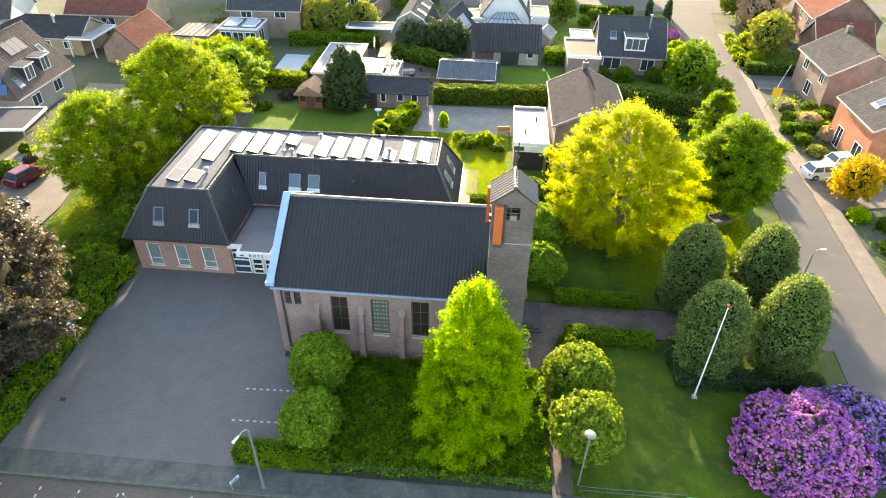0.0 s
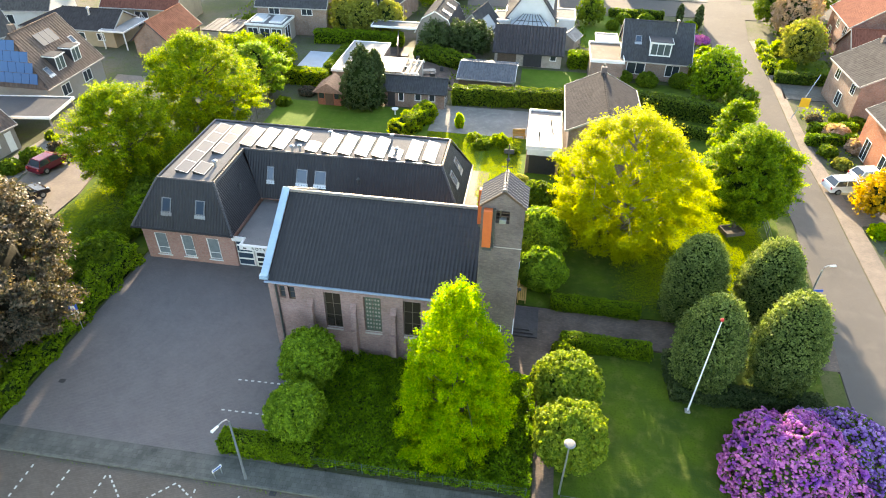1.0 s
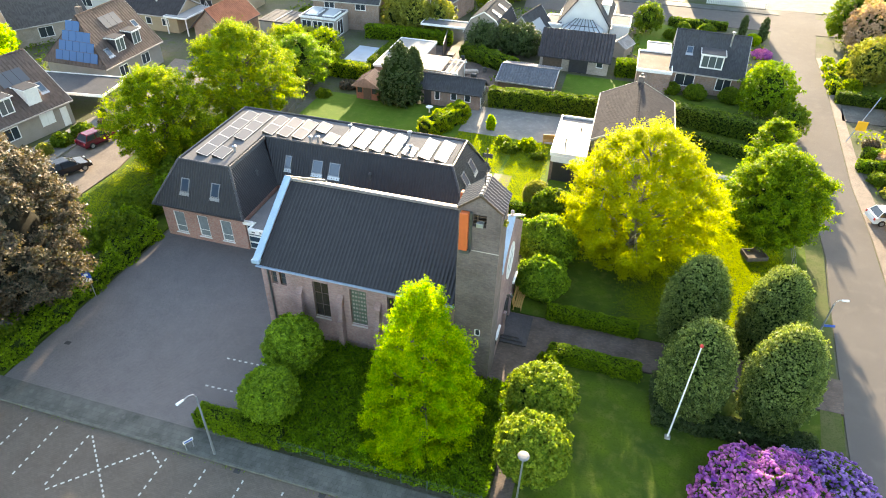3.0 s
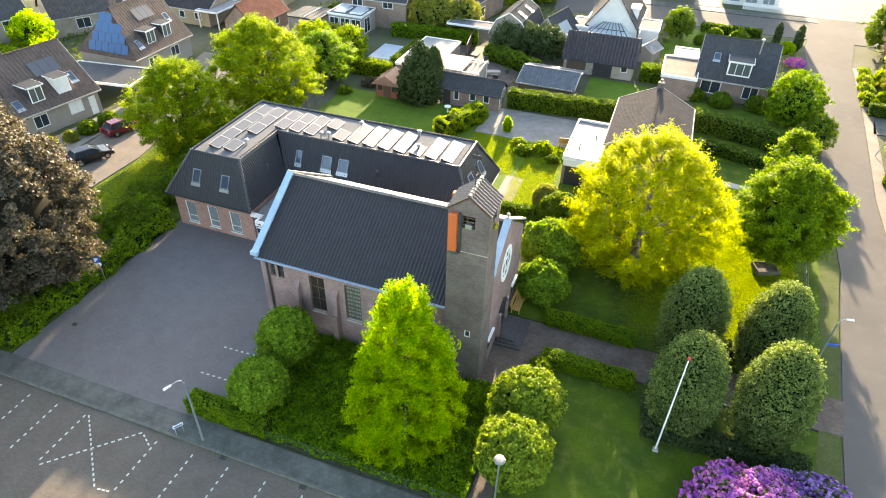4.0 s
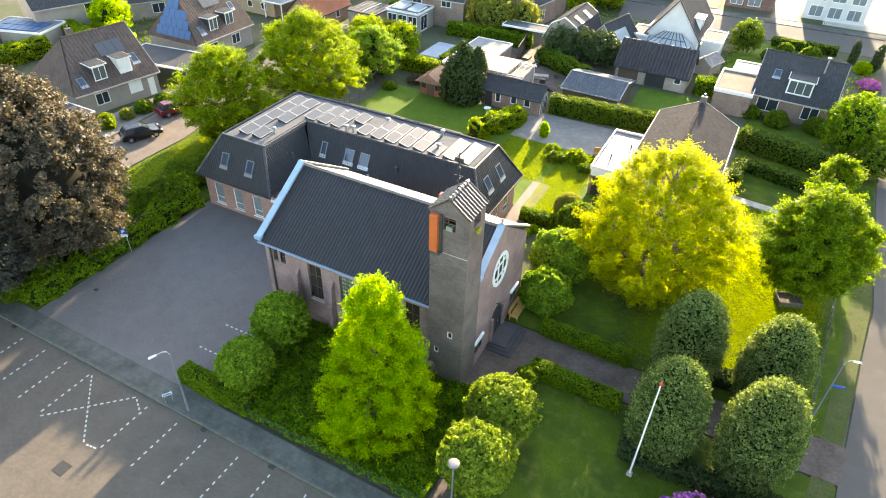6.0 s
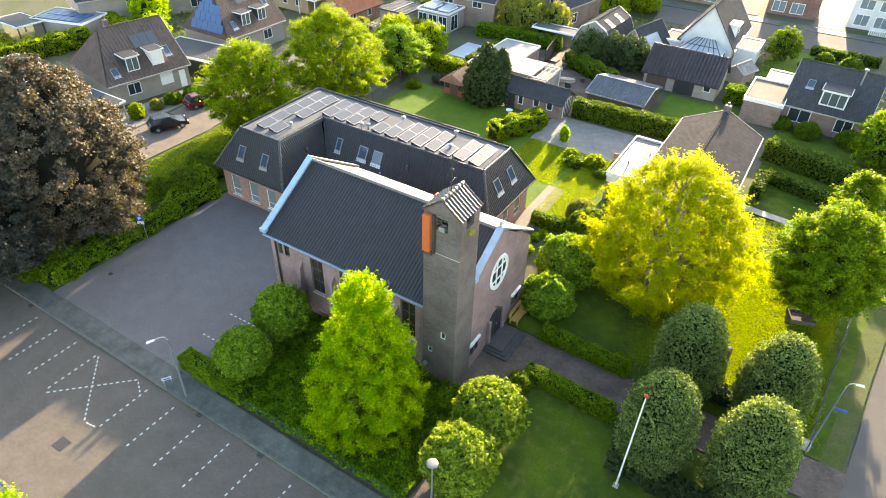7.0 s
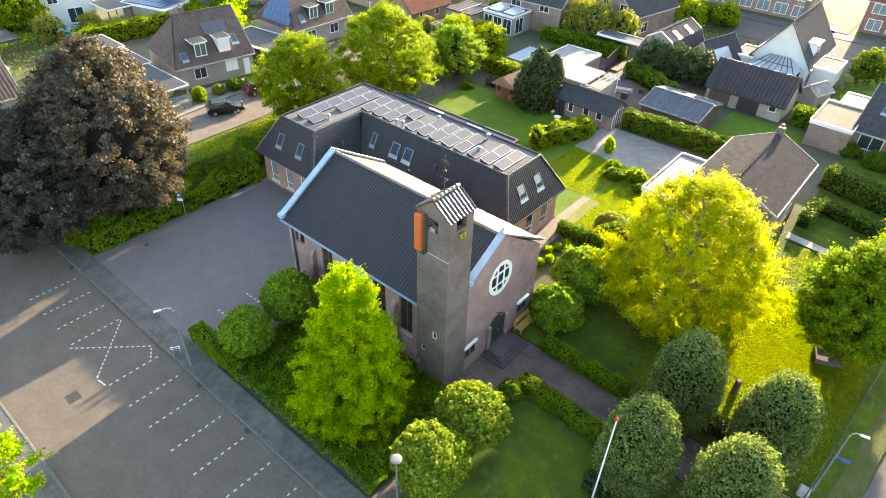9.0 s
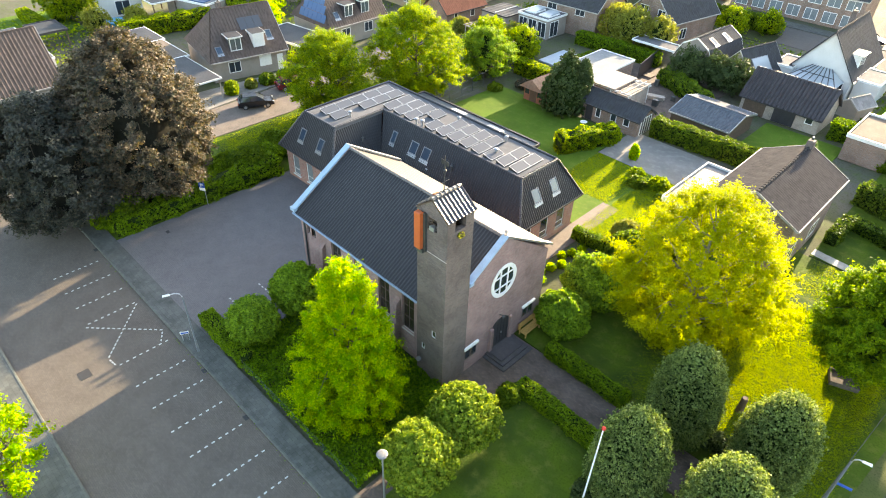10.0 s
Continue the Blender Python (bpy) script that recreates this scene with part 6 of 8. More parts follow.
tree("cypress", -4.2, 40.4, [(0.3, 2.2), (1.6, 2.6), (3.6, 2.3), (5.6, 1.4), (7.4, 0.2)], 0.11, M["leaf_conifer"], 220, 16000, 0.45, 0.18, "dark conifer beside the garden house", "conifer", 6, core=0.82, clip=0.09, fuzz=0.14, freq=4.0, truss=0.2)
# conifer leaf colour used to darken these hedges for the shade they stand in
for line in ([(26.6, 0.2), (36.0, 0.4)], [(27.0, 8.6), (35.4, 9.0)], [(27.2, 0.8), (27.1, 3.4)]):
    hedge("hedge", line, 1.2, 1.0, M["leaf_conifer"], 0.11, 55, "low hedge round the feet of the hornbeams, its shade put into dark leaves")
# blades only on sunlit lawn, painted brighter and yellower than the lawn itself
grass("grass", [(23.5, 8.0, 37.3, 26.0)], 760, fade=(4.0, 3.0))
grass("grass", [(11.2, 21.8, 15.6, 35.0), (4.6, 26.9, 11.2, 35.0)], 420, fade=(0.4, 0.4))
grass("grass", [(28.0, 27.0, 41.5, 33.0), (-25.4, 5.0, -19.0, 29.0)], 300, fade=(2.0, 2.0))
for x0, x1, n in ((-12.0, -6.0, 26), (-1.0, 4.5, 40), (8.0, 21.0, 30)):
    cover("kerb_weeds", (x0, -10.78, x1, -10.58), 0.05, M["leaf_mid"], 0.045, n, "moss and weeds growing along the kerb", "weeds")
bush("garden_conifer", -3.0, 42.0, 1.3, 1.3, 6.4, M["leaf_conifer"], 0.13, 4500, "slim dark conifer beside the larger one", "conifer")

# ---- neighbouring houses ----
def house(name, label, cx, cy, rz, L, D, eave, ridge, wall, roof, hip0=0.0, hip1=0.0, over=0.35, wins=(), dormers=(), skylights=(), chimneys=(), solar=(), trim="concrete", tile=0.42, category="house", cap=None, wave=0.02):
    """A house with a pitched roof. Its ridge runs along its own x; its front looks to its own -y.
    wins: (side, from, to, sill, head). dormers: (from, to) on the front slope. skylights: (side, x, up, w, h)."""
    t = thing(name, cx, cy, 0, rz, label, category)
    x, y = L / 2, D / 2
    g = Geo().box(-x, -y, 0, x, y, eave)
    for sx, hip in ((-1, hip0), (1, hip1)):
        if hip == 0:
            a = sx * x
            g.sweep([(a, -y, eave), (a, y, eave), (a, 0, ridge - 0.08)], (0, 0, 0), (-sx * 0.25, 0, 0))
    part("wall", g, M[wall], t)
    rise = ridge - eave
    drop = over * rise / y
    ox = 0.25
    U = L + 2 * ox
    for s in (-1, 1):
        v = Vector((0, -s * (y + over), rise + drop))
        o = (-x - ox, -y - over, eave - drop) if s < 0 else (x + ox, y + over, eave - drop)
        h0, h1 = (hip0, hip1) if s < 0 else (hip1, hip0)
        part("roof", tiled(o, (-s, 0, 0), v, v.length, 0, h0 + ox if h0 else 0, U, U - (h1 + ox if h1 else 0), tile, 0.4, wave, 0.025, 0.12, 3), M[roof], t)
        part("gutter", Geo().box(-x - ox, s * (y + over), eave - drop - 0.12, x + ox, s * (y + over + 0.12), eave - drop + 0.02), M[trim], t)
    for sx, hip in ((-1, hip0), (1, hip1)):
        if hip:
            v = Vector((-sx * (hip + ox), 0, rise + drop))
            o = (sx * (x + ox), -sx * (y + over), eave - drop)
            W = 2 * (y + over)
            part("hip", tiled(o, (0, sx, 0), v, v.length, 0, W / 2, W, W / 2, tile, 0.4, 0.04, 0.03, 0.12, 4), M[roof], t)
        else:
            for s in (-1, 1):
                part("verge", Geo().sweep([(sx * (x + ox), s * (y + over), eave - drop - 0.14), (sx * (x + ox), 0, ridge - 0.14), (sx * (x + ox), 0, ridge + 0.06), (sx * (x + ox), s * (y + over), eave - drop + 0.06)], (0, 0, 0), (sx * 0.06, 0, 0)), M[trim], t)
    part("ridge", ridge_tiles((-x - ox + (hip0 + ox if hip0 else 0), 0, ridge + 0.02), (x + ox - (hip1 + ox if hip1 else 0), 0, ridge + 0.02), 0.12, 0.45), M[cap or roof], t)
    for side, a, b, z0, z1, *pane in wins:
        wy = {"s": -y, "n": y, "e": x, "w": -x}[side]
        window(t, a, z0, b, z1, wy, 0.09, 0.1, "white_paint", pane[0] if pane else "glass", (0.5,) if b - a > 1.1 else (), (), axis=side)
    n = Vector((0, y + over, rise + drop)).normalized()
    for item in dormers:
        a, b = item[:2]
        zb, zt = eave + 0.45, min(ridge - 0.5, eave + 2.1)
        yf = -y + 0.45
        dm = part("dormer", Geo().box(a, yf, zb - 0.6, b, -0.3, zt), M["dark_paint" if len(item) < 3 else item[2]], t, "boxy dormer with white window")
        part("dormer_roof", Geo().box(a - 0.18, yf - 0.22, zt, b + 0.18, -0.2, zt + 0.1), M["white_paint"], dm)
        part("dormer_cover", Geo().box(a - 0.1, yf - 0.14, zt + 0.1, b + 0.1, -0.2, zt + 0.14), M["bitumen_dark"], dm)
        window(t, a + 0.06, zb, b - 0.06, zt - 0.06, yf - 0.01, 0.1, 0.1, "white_paint", "glass_house" if len(item) < 4 else item[3], (0.34, 0.67) if b - a > 1.8 else (0.5,))
    for side, sx, up, w, h, *pane in skylights:
        s = -1 if side == "s" else 1
        vv = Vector((0, -s * (y + over), rise + drop)).normalized()
        base = Vector((sx if s < 0 else sx + w, s * (y + over), eave - drop)) + vv * up
        roof_window(t, base, (-s, 0, 0), vv, w, h, pane[0] if pane else "glass_sky")
    for px, py in chimneys:
        zz = ridge - abs(py) * rise / y
        c = part("chimney", Geo().chamfer(px - 0.3, py - 0.3, zz - 0.6, px + 0.3, py + 0.3, ridge + 0.7, 0.04), M["tower_brick"], t)
        part("chimney_pot", Geo().lathe([(0.12, ridge + 0.75), (0.1, ridge + 1.0)], px, py, 8), M["steel_dark"], c)
    for k in solar:
        side, x0, x1, u0, u1 = k
        s = -1 if side == "s" else 1
        vv = Vector((0, -s * (y + over), rise + drop)).normalized()
        nrm = Vector((-s, 0, 0)).cross(vv)
        o = Vector((0, s * (y + over), eave - drop)) + nrm * 0.1
        cols = max(1, round((x1 - x0) / 1.05))
        for i in range(cols):
            a, b = x0 + (x1 - x0) * i / cols, x0 + (x1 - x0) * (i + 1) / cols - 0.05
            q = [o + Vector((a, 0, 0)) + vv * u0, o + Vector((b, 0, 0)) + vv * u0, o + Vector((b, 0, 0)) + vv * u1, o + Vector((a, 0, 0)) + vv * u1]
            if s > 0:
                q = q[::-1]
            part("solar_panel", Geo().add([p for p in q] + [p + nrm * 0.04 for p in q], [(4, 5, 6, 7), (0, 1, 5, 4), (1, 2, 6, 5), (2, 3, 7, 6), (3, 0, 4, 7)]), M["panel_glass"], t, "dark solar panel on the roof")
    return t


def gambrel(name, label, cx, cy, rz, L, D, eave, ridge, wall, roof):
    """An outbuilding with a two-pitched roof, its ridge along its own x."""
    t = thing(name, cx, cy, 0, rz, label, "outbuilding")
    x, y = L / 2, D / 2
    ky, kz = y * 0.68, eave + (ridge - eave) * 0.62
    g = Geo().box(-x, -y, 0, x, y, eave)
    for a in (-x, x - 0.25):
        g.sweep([(a, -y, eave), (a, y, eave), (a, ky, kz), (a, 0, ridge), (a, -ky, kz)], (0, 0, 0), (0.25, 0, 0))
    part("wall", g, M[wall], t)
    for s in (-1, 1):
        for (y0, z0), (y1, z1) in (((y + 0.2, eave - 0.3), (ky, kz + 0.05)), ((ky, kz + 0.05), (0, ridge + 0.08))):
            v = Vector((0, -s * (y0 - y1), z1 - z0))
            part("roof", tiled((-x - 0.2, -y0, z0) if s < 0 else (x + 0.2, y0, z0), (-s, 0, 0), v, v.length, 0, 0, L + 0.4, L + 0.4, 0.36, 0.4, 0.03, 0.025, 0.1, 4), M[roof], t)
            for e in (-x - 0.24, x + 0.18):
                part("verge", Geo().sweep([(e, s * y0, z0 - 0.1), (e, s * y1, z1 - 0.1), (e, s * y1, z1 + 0.08), (e, s * y0, z0 + 0.08)], (0, 0, 0), (0.06, 0, 0)), M["white_paint"], t)
    part("ridge", ridge_tiles((-x - 0.2, 0, ridge + 0.08), (x + 0.2, 0, ridge + 0.08), 0.12, 0.45), M[roof], t)
    v = Vector((0, ky, ridge - kz)).normalized()
    for u in (-2.4, 0.9):
        roof_window(t, Vector((u, -ky, kz + 0.05)) + v * 0.3, (1, 0, 0), v, 0.9, 1.2)
    return t


def flat_block(name, label, x0, y0, x1, y1, h, wall="house_brick", roof="bitumen", edge="white_paint", wins=(), category="garage", rz=0.0, z0=0.0, edge_h=0.18):
    """A low block or canopy with a flat edged roof."""
    t = thing(name, (x0 + x1) / 2, (y0 + y1) / 2, 0, rz, label, category)
    a, b = abs(x1 - x0) / 2, abs(y1 - y0) / 2
    if z0 == 0:
        part("wall", Geo().box(-a, -b, 0, a, b, h), M[wall], t)
    else:
        for sx in (-1, 1):
            for sy in (-1, 1):
                part("post", Geo().box(sx * (a - 0.15) - 0.07, sy * (b - 0.15) - 0.07, 0, sx * (a - 0.15) + 0.07, sy * (b - 0.15) + 0.07, h), M[wall], t)
    part("flat_roof", Geo().box(-a, -b, h, a, b, h + 0.08), M[roof], t)
    g = Geo()
    for q in ((-a - 0.1, -b - 0.1, a + 0.1, -b), (-a - 0.1, b, a + 0.1, b + 0.1), (-a - 0.1, -b, -a, b), (a, -b, a + 0.1, b)):
        g.box(q[0], q[1], h - 0.12, q[2], q[3], h + edge_h)
    part("roof_edge", g, M[edge], t)
    for side, u, v, w0, w1 in wins:
        window(t, u, w0, v, w1, {"s": -b, "n": b, "e": a, "w": -a}[side], 0.09, 0.1, "white_paint", "glass", (0.5,) if v - u > 1.1 else (), (), axis=side)
    return t


# east neighbour behind the golden tree
house("house", "house with a weathered grey-brown tiled gable roof and dark chimney", 23.2, 33.1, 90, 10.9, 6.9, 5.3, 7.0, "house_brick", "aged_tile", tile=0.3, wave=0.014,
      wins=(("e", -2.6, -0.8, 0.9, 2.3), ("e", 0.8, 2.6, 0.9, 2.3), ("s", -4, -2.4, 0.8, 2.3), ("s", 1, 2.8, 0.8, 2.3)), chimneys=((5.1, 0),), trim="concrete")
flat_block("garage", "flat-roofed brick garage with a white roof edge", 15.9, 27.6, 19.2, 36.2, 2.85, "house_brick", "bitumen", "white_paint", edge_h=0.3)
shed = house("garden_shed", "brick garden shed with a dark pitched roof", 1.9, 42.7, 0, 7.3, 3.4, 2.1, 3.2, "house_brick", "slate_tile", over=0.2, trim="dark_paint",
             wins=(("s", -1.9, -1.2, 0.7, 1.9), ("s", 0.1, 0.9, 0.9, 1.9), ("s", 1.8, 2.6, 0.9, 1.9)), category="shed", tile=0.3)
part("door", Geo().box(-3.2, -1.76, 0.05, -2.3, -1.7, 2.0), M["dark_paint"], shed)
dd = part("door", Geo().box(3.65, -1.1, 0.05, 3.72, 1.1, 2.1), M["white_paint"], shed, "white and dark striped garage door")
for k in range(4):
    part("stripe", Geo().box(3.72, -0.95 + 0.52 * k, 0.1, 3.74, -0.7 + 0.52 * k, 2.05), M["dark_paint"], dd)
house("lean_shed", "low shed with a blue-grey corrugated roof", 10.0, 49.9, -1, 6.8, 6.6, 1.95, 2.8, "wood_dark", "sheet_blue", over=0.2, trim="zinc", category="shed", tile=0.36, wave=0.08)
barn = house("barn", "brick barn with a dark pantile roof and double doors", 14.8, 60.0, 0, 9.2, 5.4, 2.4, 4.7, "pale_brick", "barn_tile", over=0.5, trim="dark_paint", tile=0.45, wave=0.2,
             wins=(("s", 3.0, 3.9, 1.0, 1.9),), category="barn")
part("door", Geo().box(-0.6, -2.78, 0.05, 1.9, -2.7, 2.3), M["dark_paint"], barn, "dark double barn door")
part("porch", Geo().box(-4.2, -2.74, 0.05, -1.6, -2.7, 2.2), M["wood_dark"], barn)
house("house", "white rendered house with a steep dark roof", 14.6, 76.0, 90, 12.0, 7.4, 3.0, 8.0, "render_white", "slate_tile", over=0.3, trim="dark_paint",
           wins=(("w", -3.0, -1.8, 0.6, 2.2),), dormers=((-3.5, -1.2, "white_paint"),), chimneys=((2.5, 0.8),))
cs = thing("conservatory", 14.6, 66.4, 0, 0, "glass conservatory with dark ribs beside the white house", "conservatory")
part("wall", Geo().box(-3, 0, 0, 3, 0.12, 0.7).box(-3, 0.12, 0, -2.88, 3.4, 0.7).box(2.88, 0.12, 0, 3, 3.4, 0.7), M["render_white"], cs)
for k in range(7):
    x0 = -3 + 6 * k / 7
    part("side_pane", Geo().box(x0 + 0.06, 0.03, 0.74, x0 + 0.8, 0.06, 2.3), M["glass"], cs)
    part("post", Geo().box(x0 - 0.03, 0, 0.7, x0 + 0.05, 0.1, 2.4), M["white_paint"], cs)
    a, b = (x0, 0, 2.4), (-1.2 + 2.4 * k / 7, 3.4, 3.5)
    c, d = (-1.2 + 2.4 * (k + 1) / 7, 3.4, 3.5), (x0 + 6 / 7, 0, 2.4)
    part("roof_pane", Geo().add([a, d, c, b, *((p[0], p[1], p[2] - 0.04) for p in (a, d, c, b))], [(0, 1, 2, 3), (7, 6, 5, 4), (0, 4, 5, 1), (2, 6, 7, 3)]), M["glass_glint"], cs)
    part("rib", Geo().tube([(a[0], a[1], a[2] + 0.04), (b[0], b[1], b[2] + 0.04)], 0.06, 5), M["dark_paint"], cs)
part("rib", Geo().tube([(3, 0, 2.44), (1.2, 3.4, 3.54)], 0.06, 5), M["dark_paint"], cs)
part("rib", Geo().tube([(-2.1, 1.7, 2.99), (2.1, 1.7, 2.99)], 0.05, 5), M["dark_paint"], cs)
for s in (-1, 1):
    part("roof_pane", Geo().add([(s * 3, 0, 2.4), (s * 3, 3.4, 2.4), (s * 1.2, 3.4, 3.5)], [(0, 1, 2) if s > 0 else (2, 1, 0)]), M["glass_glint"], cs)
flat_block("side_building", "white flat-roofed side building", 18.5, 71.4, 21.3, 76.6, 2.6, "render_white", "bitumen_pale", "white_paint")
flat_block("side_building", "white flat-roofed side building", 9.0, 69.0, 11.4, 73.5, 2.6, "render_white", "bitumen_pale", "white_paint")
dh = house("house", "brick house with a mossy slate-grey roof and a white dormer", 31.8, 60.0, -3, 8.6, 9.2, 2.8, 6.4, "house_brick", "slate_tile", over=0.35,
           wins=(("s", -3.6, -1.2, 0.7, 2.3), ("s", 1.4, 3.2, 0.7, 2.3)), dormers=((-1.0, 1.7, "white_paint"),), skylights=(("s", -2.9, 2.9, 0.8, 1.0),), tile=0.34)
flat_block("garage", "flat-roofed brick garage with a white roof edge", 23.1, 53.7, 27.3, 60.9, 2.7, "house_brick", "gravel_tan", "white_paint", edge_h=0.3)
flat_block("canopy", "white flat canopy behind the garage", 24.2, 61.9, 27.2, 65.8, 2.5, "white_paint", "roof_white", "white_paint", category="canopy", z0=1)
g = Geo().lathe([(0.09, 4.6), (0.09, 7.0), (0.2, 7.02), (0.22, 7.16), (0.05, 7.24)], 2.2, -1.3, 8)
part("flue", g, M["zinc"], dh, "thin metal flue with a cap")
gh = thing("garden_house", -8.2, 41.0, 0, 0, "small reddish wooden garden house with a pointed roof", "garden house")
part("wall", Geo().box(-1.45, -1.3, 0, 1.45, 1.3, 2.0), M["wood_red"], gh)
g = Geo().add([(-1.85, -1.9, 1.8), (1.85, -1.9, 1.8), (1.85, 1.6, 1.8), (-1.85, 1.6, 1.8), (0, -1.9, 3.0), (0, 1.6, 3.0)], [(3, 2, 1, 0), (0, 1, 4), (2, 3, 5), (1, 2, 5, 4), (3, 0, 4, 5)])
part("roof", g, M["wood_roof"], gh, "pale weathered boards")
for k in range(9):
    for s in (-1, 1):
        part("batten", Geo().sweep([(s * 1.86, -1.85 + 0.42 * k, 1.8), (s * 1.86, -1.8 + 0.42 * k, 1.8), (0, -1.8 + 0.42 * k, 3.0), (0, -1.85 + 0.42 * k, 3.0)][::s], (0, 0, 0), (0, 0, 0.04)), M["wood_roof"], gh)
part("door", Geo().box(-0.5, -1.36, 0.1, 0.5, -1.3, 1.8), M["wood_dark"], gh)
for s in (-1, 1):
    part("window", Geo().box(s * 0.95 - 0.3, -1.35, 0.9, s * 0.95 + 0.3, -1.3, 1.6), M["glass"], gh)

# west neighbours along the lane
hl = dict(wall="render_grey", roof="brown_tile", wave=0.05, trim="stone_pale")
house("house", "semi-detached house with a brown tiled hipped roof and dormers", -42.7, 19.4, 80, 9.8, 10.0, 3.0, 7.4, hip0=2.4, **hl,
      wins=(("s", -2.9, -1.3, 0.9, 2.3), ("s", 1.2, 2.8, 1.0, 2.4, "lamp_white"), ("s", 3.6, 4.4, 0.1, 2.2, "lamp_white")), dormers=((-2.2, -0.6), (0.9, 2.4, "white_paint", "white_paint")),
      skylights=(("s", -3.9, 1.0, 0.8, 1.0), ("s", 3.0, 2.0, 0.8, 1.2)), solar=(("s", 0.2, 3.2, 3.7, 5.4),), chimneys=((-1.2, 0.5),))
so = house("house", "semi-detached house with a brown tiled roof and blue solar panels", -43.4, 37.2, 90, 10.4, 8.6, 3.2, 8.0, hip0=2.2, **hl,
           wins=(("s", -3, -1.4, 0.9, 2.3), ("s", 1.2, 2.8, 1.0, 2.4)), dormers=((-2.0, -0.4), (1.0, 2.6)), skylights=(("s", -3.6, 1.2, 0.8, 1.0), ("s", 3.4, 3.0, 0.8, 1.0)),
           solar=(("s", -0.6, 2.4, 4.2, 5.8),), chimneys=((-1.5, 0.6),))
# stepped field of blue panels on its hip
hv = Vector((2.45, 0, 8.0 - 3.2 + 0.39)).normalized()
hn = Vector((0, -1, 0)).cross(hv)
for row, cols in enumerate((6, 5, 4, 2)):
    for c in range(cols):
        p = Vector((-5.45, 2.6 - 1.02 * c - 0.45 * row, 2.81)) + hv * (0.5 + 1.18 * row) + hn * 0.09
        q = [p, p + Vector((0, -0.98, 0)), p + Vector((0, -0.98, 0)) + hv * 1.14, p + hv * 1.14]
        part("solar_panel", Geo().add(q + [k + hn * 0.04 for k in q], [(4, 5, 6, 7), (0, 1, 5, 4), (1, 2, 6, 5), (2, 3, 7, 6), (3, 0, 4, 7)]), M["panel_blue"], so, "blue solar panel")
flat_block("carport", "flat-roofed carport between two houses", -45.0, 24.8, -34.6, 30.0, 2.6, "render_grey", "bitumen_dark", "white_paint", category="carport", z0=1, rz=8)
flat_block("garage", "low garage with a dark flat roof", -56.6, 9.9, -50.6, 13.3, 2.6, "render_grey", "bitumen_dark", "white_paint", edge_h=0.08)
flat_block("garage", "low garage with a tan gravel roof", -50.4, 9.5, -43.1, 12.9, 2.6, "render_grey", "gravel_tan", "white_paint", edge_h=0.08)
flat_block("carport", "flat-roofed carport with a white edge", -42.9, 8.9, -33.9, 12.3, 2.6, "render_grey", "bitumen_dark", "white_paint", category="carport", z0=1, edge_h=0.08)
for x0, y0, x1, y1 in ((-61.0, -3.4, -57.6, 0.2), (-55.4, -3.2, -53.0, 0.2), (-67.6, -3.0, -64.2, 0.0)):
    flat_block("outhouse", "white rendered outhouse with a dark flat roof", x0, y0, x1, y1, 2.6, "render_white", "bitumen_dark", "white_paint", category="outhouse", edge_h=0.06)
flat_block("pavilion", "dark open garden pavilion", -68.4, 1.4, -63.4, 5.4, 2.3, "wood_dark", "bitumen_dark", "dark_paint", category="pavilion", z0=1)
flat_block("veranda", "dark flat-roofed veranda beside the white house", -71.4, 18.6, -65.6, 22.4, 2.7, "wood_dark", "bitumen_dark", "white_paint", category="veranda", z0=1, edge_h=0.08)
whole("pool_tub", Geo().lathe([(1.5, 0.0), (1.55, 0.7), (1.45, 0.72), (0.01, 0.66)], -68.0, 13.6, 20), M["pool_blue"], "round bright blue garden pool", "pool")
slab("lawn_neighbour", [(-82, -4), (-69, -4), (-69, 9.5), (-82, 9.5)], 0.03, M["lawn_fresh"], "bright garden lawn between hedges", "lawn")
slab("garden_north", [(-60, 82.6), (3.2, 83.6), (2.6, 90.4), (-60, 89.2)], 0.03, M["soil"], "garden strip along the cross street", "garden bed")
house("house", "house with a dark brown tiled roof", -48.5, -8.0, 90, 12, 8.6, 3.1, 8.0, **hl, skylights=(("s", -3.5, 1.5, 0.9, 1.1),), wins=(("s", -3, -1.2, 0.9, 2.3),))
house("house", "white rendered two-storey house", -75.4, 16.7, 75, 7.0, 8.0, 5.6, 8.4, "render_white", "slate_tile", wins=(("s", -2.6, -1.2, 3.2, 4.6), ("s", -0.4, 1.8, 0.2, 2.4), ("s", 1.2, 2.6, 3.2, 4.6)))
house("house", "grey house with a dark tiled gable roof", -66, 33, 70, 10, 8.5, 4.8, 8.2, "render_grey", "slate_tile", wins=(("s", -3, -1, 0.8, 2.6), ("s", 1.5, 3.4, 3.0, 4.4), ("w", -1.5, 1.5, 0.8, 2.4)))
sc = flat_block("carport", "flat carport with blue solar panels on its roof", -68.8, 23.0, -60.4, 28.2, 2.7, "render_grey", "lamp_grey", "white_paint", category="carport", rz=18)
for i in range(6):
    for j in range(2):
        part("solar_panel", Geo().chamfer(-3.3 + 1.1 * i, -2.2 + 1.9 * j, 2.8, -2.3 + 1.1 * i, -0.5 + 1.9 * j, 2.9, 0.02), M["panel_blue"], sc)
th = house("house", "tan rendered bungalow with a low grey tiled roof", -51.2, 56.4, 0, 14.2, 6.4, 2.6, 4.4, "tan_render", "aged_tile", hip0=5.0, wins=(("s", 1.6, 2.6, 0.9, 2.0), ("s", 4.4, 5.6, 0.9, 2.0)))
